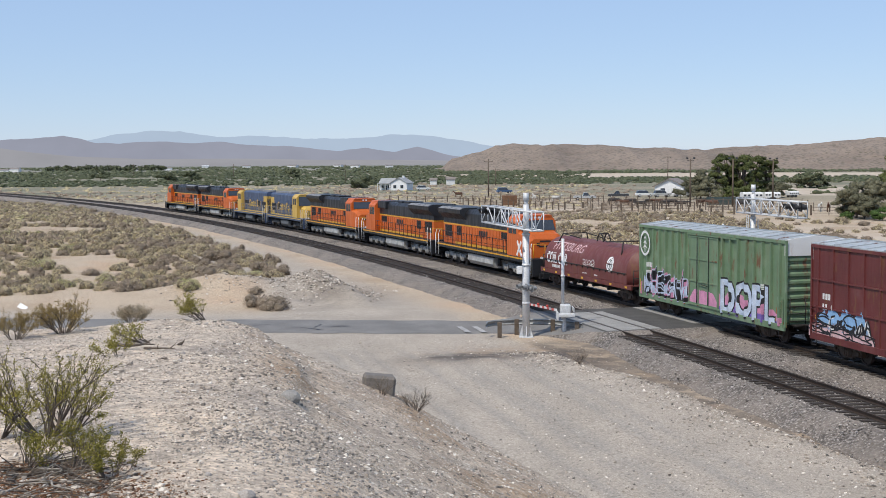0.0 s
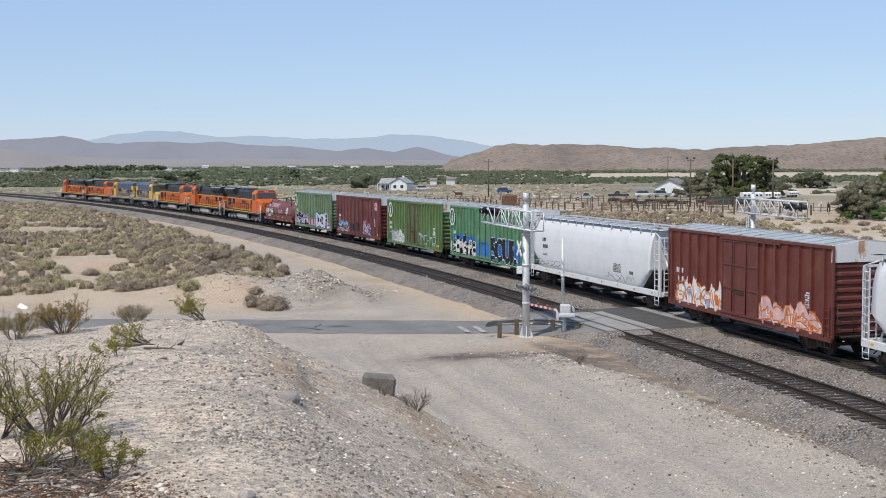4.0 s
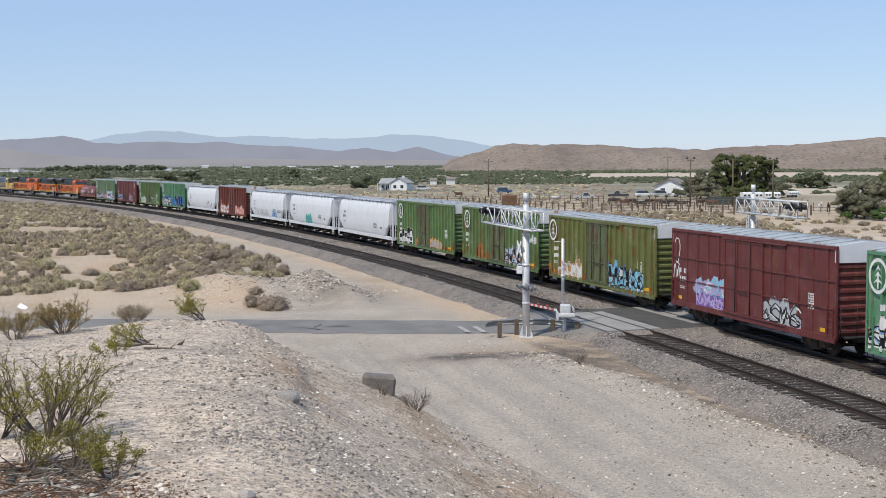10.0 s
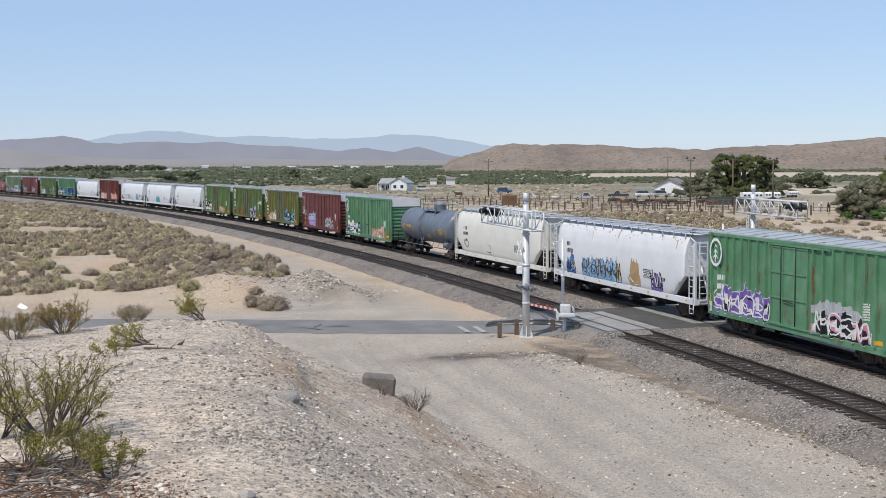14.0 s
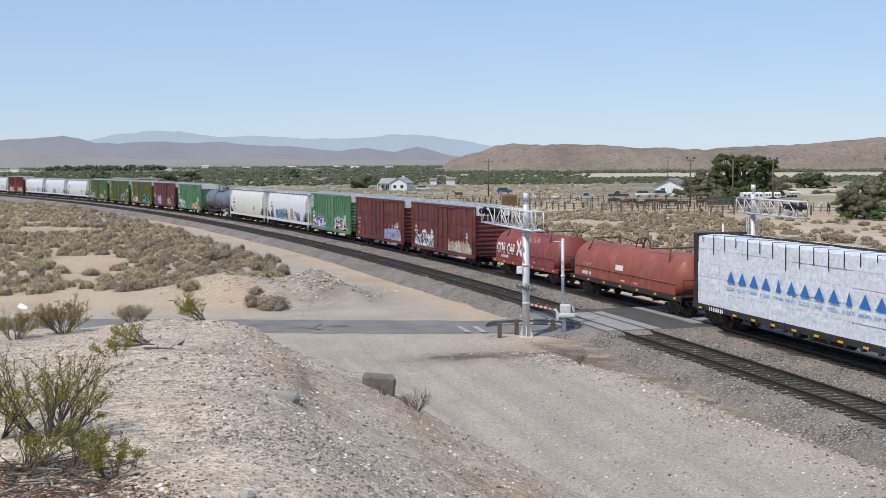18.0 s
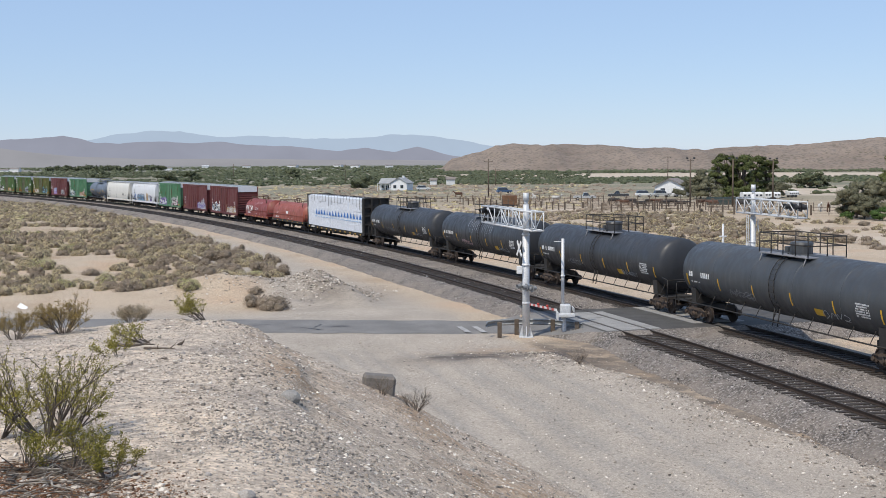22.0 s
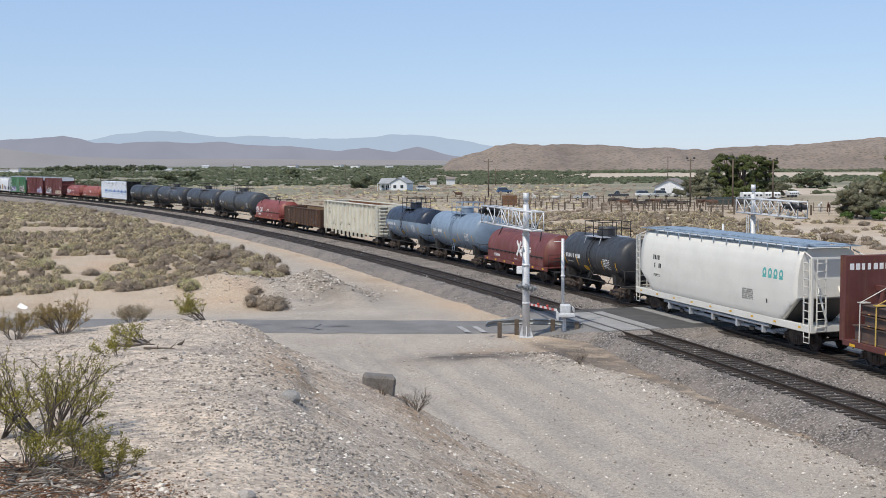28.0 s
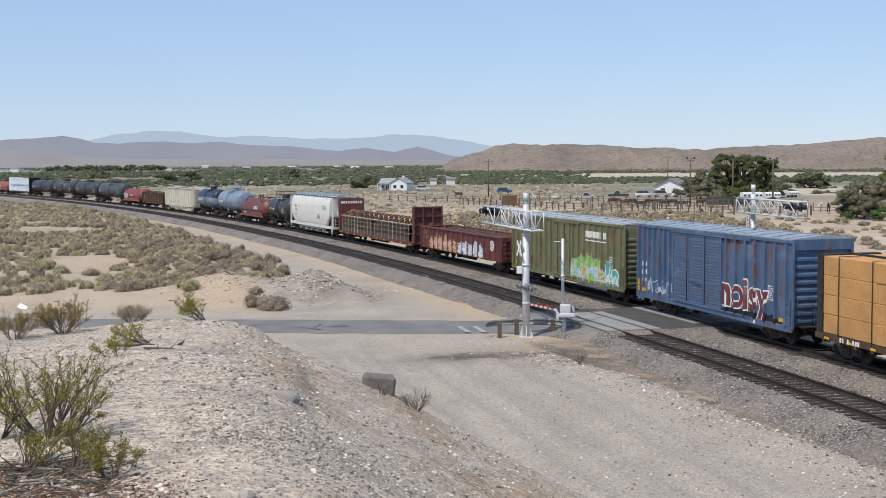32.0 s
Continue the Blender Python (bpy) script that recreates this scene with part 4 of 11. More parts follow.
# ------------------------------------------------------------------ boxcars
def ribbed(xs, depth, half, slope):
    """Height field of upright ribs at xs."""
    brk = sorted({round(x + d, 4) for x in xs for d in (-half - slope, -half, half, half + slope)})

    def f(x):
        h = 0.0
        for c in xs:
            a = abs(x - c)
            if a < half + slope:
                h = max(h, depth * min(1.0, (half + slope - a) / slope))
        return h
    return f, brk


def boxcar(L, look_, label, group="boxcars of the train"):
    col, roof = look_["col"], look_.get("roof", ROOF_GALV)
    car = thing("boxcar", label, "railcar", group)
    W, z0, z1 = 1.52, look_.get("floor", 1.02), look_.get("eave", 4.92)
    dw, dc = look_.get("door", 3.05), look_.get("door_at", 0.0)
    n = look_.get("ribs", 8)
    flat_x = []
    for a, b in ((dc + dw / 2 + 0.1, L / 2), (-L / 2, dc - dw / 2 - 0.1)):
        m = n if "ribs_b" not in look_ or a > 0 else look_["ribs_b"]
        flat_x += [a + (b - a) * (k + 0.5) / m for k in range(m)]
    f, brk = ribbed(flat_x, look_.get("rib_depth", 0.13), 0.05, 0.012)
    side = Side(lambda x, z: W + f(x), brk)
    for s in (1, -1):
        bm = bmesh.new()
        xs = [-L / 2] + brk + [L / 2]
        loft(bm, [[(x, s * (W + f(x)), z0), (x, s * (W + f(x)), z1 - 0.16)] for x in xs], closed=False)
        if look_.get("panels"):
            bb = bmesh.new()
            for a, b in ((dc + dw / 2, L / 2), (-L / 2, dc - dw / 2)):
                for z in (z0 + 1.15, z0 + 2.35):
                    box(bb, a, b, min(s * (W - 0.02), s * (W + 0.055)), max(s * (W - 0.02), s * (W + 0.055)), z, z + 0.06)
            pieces("belt_rail", bb, col, car)
        bmesh.ops.recalc_face_normals(bm, faces=bm.faces[:])
        for fc in bm.faces:
            if abs(fc.normal.y) > 0.3 and fc.normal.y * s < 0 and len(fc.verts) == 4 and abs(fc.calc_center_median().y) > W - 0.01 and fc.calc_area() > 0.2:
                fc.normal_flip()
        part("side_wall", bm, col, car)
        bm = bmesh.new()
        box(bm, -L / 2, L / 2, s * W - 0.07, s * W + 0.07, z1 - 0.16, z1, bev=0.015)
        part("top_chord", bm, col, car)
        bm = bmesh.new()
        box(bm, -L / 2, L / 2, s * W - 0.05, s * W + 0.065, z0 - 0.27, z0 + 0.02, bev=0.01)
        part("side_sill", bm, col, car)
    # door on each side
    for s in (1, -1):
        bm = bmesh.new()
        y = s * W
        box(bm, dc - dw / 2, dc + dw / 2, y - 0.02, y + s * 0.03 + 0.02, z0 + 0.05, z1 - 0.25, bev=0.01)
        door = part("door", bm, look_.get("door_col", col), car)
        bm = bmesh.new()
        for x in (dc - dw / 2, dc - dw / 6, dc + dw / 6, dc + dw / 2):
            box(bm, x - 0.04, x + 0.04, min(y, y + s * 0.09), max(y, y + s * 0.09), z0 + 0.05, z1 - 0.25)
        for k in range(4):
            z = z0 + 0.08 + k * (z1 - z0 - 0.4) / 3
            box(bm, dc - dw / 2, dc + dw / 2, min(y, y + s * 0.085), max(y, y + s * 0.085), z - 0.03, z + 0.04)
        if look_.get("louvred"):
            for k in range(22):
                z = z0 + 0.25 + k * (z1 - z0 - 0.7) / 22
                box(bm, dc - dw / 2 + 0.05, dc + dw / 2 - 0.05, min(y, y + s * 0.07), max(y, y + s * 0.07), z, z + 0.07)
        (pieces if s > 0 else part)("door_bar", bm, look_.get("door_col", col), door)
        if s > 0:
            bm = bmesh.new()
            for x in (dc - dw / 6 - 0.1, dc + dw / 6 + 0.1):
                rod(bm, (x, y + 0.11, z0 + 0.1), (x, y + 0.11, z1 - 0.3), 0.02, seg=5)
            rod(bm, (dc - 0.5, y + 0.12, z0 + 1.1), (dc + 0.4, y + 0.12, z0 + 1.15), 0.025, seg=5)
            pieces("lock_rod", bm, STEEL_DARK, door)
            bm = bmesh.new()
            box(bm, dc - dw - 0.3, dc + dw / 2 + 0.2, y, y + 0.12, z1 - 0.24, z1 - 0.16)
            box(bm, dc - dw - 0.3, dc + dw / 2 + 0.2, y, y + 0.12, z0 - 0.02, z0 + 0.05)
            pieces("door_rail", bm, look_.get("door_col", col), car)
    # ends
    for s in (1, -1):
        bm = bmesh.new()
        x = s * L / 2
        pts = []
        m = 9
        for k in range(m):
            z = z0 + (z1 - z0 - 0.75) * k / m
            h = (z1 - z0 - 0.75) / m
            pts += [(z, 0.0), (z + h * 0.25, 0.0), (z + h * 0.45, 0.07), (z + h * 0.75, 0.07), (z + h * 0.95, 0.0)]
        pts += [(z1 - 0.75, 0), (z1, 0)]
        loft(bm, [[(x - s * 0.10 + s * d, y, z) for z, d in pts] for y in (-W, W)], closed=False)
        for y in (-W, W):
            box(bm, x - 0.09, x + 0.02 * s, y - 0.05, y + 0.05, z0 - 0.1, z1)
        part("end_wall", bm, col, car)
        if look_.get("cap", True):
            bm = bmesh.new()
            xa = x - s * 0.095
            loft(bm, [[(xa, -W - 0.01, z1 - 0.72), (xa, W + 0.01, z1 - 0.72), (xa, W + 0.01, z1 + 0.02), (xa, 0, z1 + 0.20), (xa, -W - 0.01, z1 + 0.02)],
                      [(xa + s * 0.11, -W - 0.01, z1 - 0.72), (xa + s * 0.11, W + 0.01, z1 - 0.72), (xa + s * 0.11, W + 0.01, z1 + 0.02), (xa + s * 0.11, 0, z1 + 0.20), (xa + s * 0.11, -W - 0.01, z1 + 0.02)]])
            bmesh.ops.recalc_face_normals(bm, faces=bm.faces[:])
            part("end_panel", bm, look_.get("cap_col", HOPPER_RUSTY), car, "white high-clearance panel")
    # roof with seam ribs
    bm = bmesh.new()
    prof = [(-W - 0.06, z1 - 0.03), (-W - 0.06, z1 + 0.04), (0, z1 + 0.19), (W + 0.06, z1 + 0.04), (W + 0.06, z1 - 0.03)]
    loft(bm, [[(x, y, z) for y, z in prof] for x in (-L / 2 + 0.1, L / 2 - 0.1)])
    m = look_.get("seams", 13)
    for k in range(m):
        x = -L / 2 + 0.6 + (L - 1.2) * k / (m - 1)
        for s in (1, -1):
            loft(bm, [[(x - 0.05, s * (W + 0.03), z1 + 0.04), (x + 0.05, s * (W + 0.03), z1 + 0.04), (x + 0.05, s * (W + 0.03), z1 + 0.08), (x - 0.05, s * (W + 0.03), z1 + 0.08)],
                      [(x - 0.05, 0, z1 + 0.19), (x + 0.05, 0, z1 + 0.19), (x + 0.05, 0, z1 + 0.235), (x - 0.05, 0, z1 + 0.235)]])
    bmesh.ops.recalc_face_normals(bm, faces=bm.faces[:])
    part("roof", bm, roof, car)
    sill(car, L)
    running_gear(car, L, 2.2, 0.55)
    me = ladder_mesh("ladder", 1.35, 0.42, 4, col)
    for x, y, a in ((L / 2 - 0.32, W + 0.04, 0), (-L / 2 + 0.32, W + 0.04, 0)):
        share("ladder", me, car, pose(x, y, z0 - 0.1, 0, 0, a))
    bm = bmesh.new()
    for x in (L / 2 - 0.3, -L / 2 + 0.3):
        for dx in (-0.2, 0.2):
            rod(bm, (x + dx, W, z0 - 0.12), (x + dx, W + 0.02, 0.5), 0.02, seg=5)
        rod(bm, (x - 0.2, W + 0.02, 0.5), (x + 0.2, W + 0.02, 0.5), 0.02, seg=5)
    part("sill_step", bm, STEEL_DARK, car)
    bm = bmesh.new()
    x = -L / 2 - 0.02
    for y in (0.55, 1.35):
        rod(bm, (x - 0.12, y, z0 + 0.05), (x - 0.12, y, z0 + 1.3), 0.022, seg=5)
    for k in range(4):
        rod(bm, (x - 0.12, 0.55, z0 + 0.2 + 0.34 * k), (x - 0.12, 1.35, z0 + 0.2 + 0.34 * k), 0.022, seg=5)
    box(bm, x - 0.35, x, -1.2, 1.2, z0 - 0.02, z0 + 0.03)
    part("end_platform", bm, STEEL_DARK, car)
    # stencils
    rnd = random.Random(int(L * 1000) + n + len(label))
    bm = bmesh.new()
    bars(bm, L / 2 - 0.9, z0 + 1.55, 0.16, 0.26, 4, rnd)
    bars(bm, L / 2 - 0.9, z0 + 1.1, 0.16, 0.26, 4, rnd)
    bars(bm, L / 2 - 0.9, z0 + 0.8, 0.05, 0.06, 9, rnd, 2)
    bars(bm, -L / 2 + 2.1, z0 + 1.65, 0.06, 0.07, 6, rnd, 7)
    bars(bm, dc + 0.2, z1 - 1.65, 0.06, 0.07, 12, rnd, 3)
    decal("stencil", bm, P_WHITE, car, side, 0.005)
    bm = bmesh.new()
    rect(bm, L / 2 - 1.15, L / 2 - 0.75, z0 + 0.12, z0 + 0.30)
    rect(bm, -L / 2 + 0.75, -L / 2 + 1.15, z0 + 0.12, z0 + 0.30)
    rect(bm, L / 2 - 0.42, L / 2 - 0.34, z0 + 0.1, z0 + 0.8)
    decal("reflector", bm, P_YELLOW, car, side, 0.005, each=True)
    return car, side


def tree_badge(car, side, x, z, r=0.72):
    """White ring with a plain conifer shape."""
    bm = bmesh.new()
    ring(bm, x, z, r * 0.80, r, 28, 0.9)
    for k in range(3):
        t = z + r * (0.62 - 0.36 * k)
        w = r * (0.24 + 0.11 * k)
        flat(bm, [(x + w, t - r * 0.34), (x, t), (x - w, t - r * 0.34), (x, t - r * 0.20)])
    rect(bm, x - 0.05, x + 0.05, z - r * 0.7, z + r * 0.2, 0.002)
    plate = Side(lambda u, v: 1.52 + 0.132)        # the badge is a plate across the ribs
    decal("badge", bm, P_WHITE, car, plate, 0.004, "white round badge with a conifer")


def round_badge(car, side, x, z, r, mat=None, cross=P_BLACK):
    bm = bmesh.new()
    disc(bm, x, z, r)
    decal("badge", bm, mat or P_WHITE, car, side, 0.006, "white round badge")
    bm = bmesh.new()
    ring(bm, x, z, r * 0.55, r * 0.66)
    rect(bm, x - r * 0.06, x + r * 0.06, z - r * 0.5, z + r * 0.5)
    rect(bm, x - r * 0.5, x + r * 0.5, z - r * 0.06, z + r * 0.06, 0.001)
    decal("badge_cross", bm, cross, car, side, 0.010)


# ------------------------------------------------------------------ covered hoppers
def hopper(L, look_, label, group="covered hoppers of the train"):
    col = look_["col"]
    car = thing("covered_hopper", label, "railcar", group)
    prof = [(0.0, 1.05), (1.40, 1.05), (1.50, 1.30), (1.575, 2.0), (1.585, 2.7), (1.54, 3.5), (1.43, 4.05), (1.27, 4.42), (1.0, 4.58), (0.0, 4.62)]
    cut = 1.7
    y_of = lambda z: float(np.interp(z, [p[1] for p in prof[1:8]], [p[0] for p in prof[1:8]]))
    dense = []
    for a, b in zip(prof, prof[1:]):
        for k in range(3):
            dense.append((a[0] + (b[0] - a[0]) * k / 3, a[1] + (b[1] - a[1]) * k / 3))
    dense.append(prof[-1])
    B = L / 2 - look_.get("overhang", 0.95)

    def section(x, low):
        out = []
        for y, z in dense:
            if z < low:
                t = y / 1.5
                out.append((x, min(y, y_of(low)), low))
            else:
                out.append((x, y, z))
        left = [(a, -b, c) for a, b, c in out[-2:0:-1]]
        return out + left
    bm = bmesh.new()
    stations = [(-B, 2.40), (-B + cut * 0.25, 2.05), (-B + cut * 0.5, 1.72), (-B + cut * 0.75, 1.38), (-B + cut, 1.05), (B - cut, 1.05), (B - cut * 0.75, 1.38), (B - cut * 0.5, 1.72), (B - cut * 0.25, 2.05), (B, 2.40)]
    loft(bm, [section(x, lo) for x, lo in stations], smooth=True)
    bmesh.ops.remove_doubles(bm, verts=bm.verts[:], dist=1e-4)
    bmesh.ops.recalc_face_normals(bm, faces=bm.faces[:])
    part("body", bm, col, car)
    side = Side(lambda x, z: y_of(z), [], [1.3, 1.6, 2.0, 2.3, 2.7, 3.1, 3.5, 3.8, 4.05, 4.2])
    if look_.get("streaks"):
        rs = random.Random(12)
        bm = bmesh.new()
        for k in range(38):
            x, top, w = rs.uniform(-B + 0.5, B - 0.5), rs.uniform(4.1, 4.40), rs.uniform(0.03, 0.11)
            drop = rs.uniform(0.04, 0.14) if k % 9 else rs.uniform(0.3, 0.6)
            flat(bm, [(x - w, top - drop * 0.3), (x - w * 0.2, top - drop), (x + w * 0.3, top - drop * 0.8), (x + w, top - drop * 0.2), (x + w * 0.8, top), (x - w * 0.7, top)])
        decal("rust_stain", bm, RUST_STAIN, car, side, 0.004, "orange rust stain below the roof edge")
    # side sills, end sheets
    for s in (1, -1):
        bm = bmesh.new()
        box(bm, -L / 2 + 0.15, L / 2 - 0.15, s * 1.42 - 0.07, s * 1.42 + 0.07, 0.92, 1.26, bev=0.02)
        part("side_sill", bm, col, car)
    for s in (1, -1):
        bm = bmesh.new()
        x = s * (L / 2 - 0.12)
        box(bm, x - 0.06, x + 0.06, -1.45, 1.45, 0.92, 1.20)
        for y in (-1.38, 1.38):
            box(bm, x - 0.06, x + 0.06, y - 0.05, y + 0.05, 1.2, 4.25)
        box(bm, x - 0.05, x + 0.05, -1.38, 1.38, 4.18, 4.28)
        for y in (-1.38, 1.38):
            rod(bm, (x, y, 4.25), (s * B, y * 0.92, 4.5), 0.035, seg=5)
        for y in (-0.55, 0.55):
            rod(bm, (x, y, 1.2), (s * (B - 0.05), y, 2.9), 0.05, seg=6)
        box(bm, min(x, s * (B - 1.6)), max(x, s * (B - 1.6)), -1.3, 1.3, 1.0, 1.05)
        part("end_frame", bm, col, car)
        bm = bmesh.new()
        # slope sheet beneath the overhanging end, its deep shade put into a dark colour
        xa, xb = s * (B - 0.02), s * (B - cut + 0.1)
        loft(bm, [[(xa, -1.40, 2.33), (xa, 1.40, 2.33)], [(xb, -1.30, 1.06), (xb, 1.30, 1.06)]], closed=False)
        part("slope_sheet", bm, STEEL_DARK, car)
    me = ladder_mesh("ladder", 3.2, 0.45, 9, col, 0.02)
    for s in (1, -1):
        share("ladder", me, car, pose(s * (L / 2 - 0.40), 1.44, 1.0))
        share("ladder", me, car, pose(s * (L / 2 - 0.12) + s * 0.06, 0.95, 1.0, 0, 0, -90 if s > 0 else 90))
    bm = bmesh.new()
    for x in (L / 2 - 0.4, -L / 2 + 0.4):
        for dx in (-0.22, 0.22):
            rod(bm, (x + dx, 1.45, 0.95), (x + dx, 1.45, 0.45), 0.022, seg=5)
        for z in (0.45, 0.7):
            rod(bm, (x - 0.22, 1.45, z), (x + 0.22, 1.45, z), 0.022, seg=5)
    part("sill_step", bm, col, car)
    # roof walk, hatches, brackets
    rm = look_.get("roof", HOPPER_ROOF)
    bm = bmesh.new()
    for s in (1, -1):
        box(bm, -L / 2 + 0.5, L / 2 - 0.5, s * 1.12 - 0.22, s * 1.12 + 0.22, 4.70, 4.74)
        m = int(L / 1.35)
        for k in range(m):
            x = -L / 2 + 1.3 + (L - 2.6) * k / (m - 1)
            rod(bm, (x, s * 1.33, 4.70), (x, s * 1.36, 4.35), 0.025, seg=5)
            rod(bm, (x, s * 0.9, 4.70), (x, s * 0.9, 4.58), 0.025, seg=5)
    for x in (-L / 2 + 0.75, L / 2 - 0.75):
        box(bm, x - 0.35, x + 0.35, -1.3, 1.3, 4.70, 4.74)
    part("roof_walk", bm, rm, car, "grey steel grating walk")
    if look_.get("trough"):
        bm = bmesh.new()
        box(bm, -B + 0.5, B - 0.5, -0.42, 0.42, 4.60, 4.80, bev=0.05)
        part("hatch_trough", bm, rm, car)
    bm = bmesh.new()
    rod(bm, (0, 0, 4.60), (0, 0, 4.69), 0.42, seg=14, smooth=False)
    rod(bm, (0, 0, 4.69), (0, 0, 4.73), 0.45, 0.38, seg=14, smooth=False)
    box(bm, -0.06, 0.06, -0.5, 0.5, 4.72, 4.76)
    box(bm, -0.10, 0.10, 0.44, 0.56, 4.62, 4.76)
    hatch = mesh_from("roof_hatch", bm, look_.get("hatch_col", HOPPER_ROOF))
    part_m = int(look_.get("hatches", 9))
    for k in range(part_m):
        x = -B + 1.0 + (2 * B - 2.0) * k / (part_m - 1)
        share("roof_hatch", hatch, car, pose(x, 0, 0))
    # outlet gates
    for k in range(look_.get("bays", 4)):
        bays = look_.get("bays", 4)
        x = (-0.5 + (k + 0.5) / bays) * (L - 7.2)
        bm = bmesh.new()
        loft(bm, [[(x - 1.2, -1.3, 1.05), (x + 1.2, -1.3, 1.05), (x + 1.2, 1.3, 1.05), (x - 1.2, 1.3, 1.05)], [(x - 0.35, -0.6, 0.42), (x + 0.35, -0.6, 0.42), (x + 0.35, 0.6, 0.42), (x - 0.35, 0.6, 0.42)]])
        box(bm, x - 0.2, x + 0.2, 0.6, 1.25, 0.36, 0.55)
        bmesh.ops.recalc_face_normals(bm, faces=bm.faces[:])
        part("outlet_gate", bm, STEEL_DARK, car)
    if look_.get("pipes"):
        bm = bmesh.new()
        for y, z in ((1.1, 0.5), (1.32, 0.80)):
            rod(bm, (-L / 2 + 3.6, y, z), (L / 2 - 3.6, y, z), 0.09, seg=8)
        for k in range(5):
            x = -L / 2 + 4.2 + (L - 8.4) * k / 4
            box(bm, x - 0.07, x + 0.07, 1.0, 1.4, 0.42, 1.0)
        part("unloading_pipe", bm, P_SILVER, car)
    running_gear(car, L, 1.75, 0.35)
    sill(car, L)
    rnd = random.Random(int(L * 977) + len(label))
    bm = bmesh.new()
    bars(bm, L / 2 - 2.6, 3.05, 0.15, 0.26, 4, rnd)
    bars(bm, L / 2 - 2.6, 2.6, 0.13, 0.26, 6, rnd)
    bars(bm, L / 2 - 2.7, 2.2, 0.06, 0.06, 10, rnd, 2)
    bars(bm, -L / 2 + 5.8, 2.35, 0.06, 0.06, 13, rnd, 6)
    bars(bm, -L / 2 + 3.6, 1.9, 0.12, 0.2, 3, rnd)
    decal("stencil", bm, P_BLACK, car, side, 0.006)
    bm = bmesh.new()
    for k in range(9):
        x = L / 2 - 0.8 - k * (L - 1.8) / 8
        rect(bm, x - 0.22, x, 1.06, 1.15)
    for v in bm.verts:
        v.co.y = 1.50
    pieces("reflector", bm, P_YELLOW, car)
    return car, side


# ------------------------------------------------------------------ tank cars
def railing(bm, x0, x1, y0, y1, z, h, r=0.022, step=1.1):
    pts = [(x0, y0), (x1, y0), (x1, y1), (x0, y1), (x0, y0)]
    for (ax, ay), (bx, by) in zip(pts, pts[1:]):
        d = math.hypot(bx - ax, by - ay)
        m = max(1, round(d / step))
        for k in range(m):
            t = k / m
            rod(bm, (ax + (bx - ax) * t, ay + (by - ay) * t, z), (ax + (bx - ax) * t, ay + (by - ay) * t, z + h), r, seg=5)
        for zz in (z + h, z + h * 0.55):
            rod(bm, (ax, ay, zz), (bx, by, zz), r, seg=5)


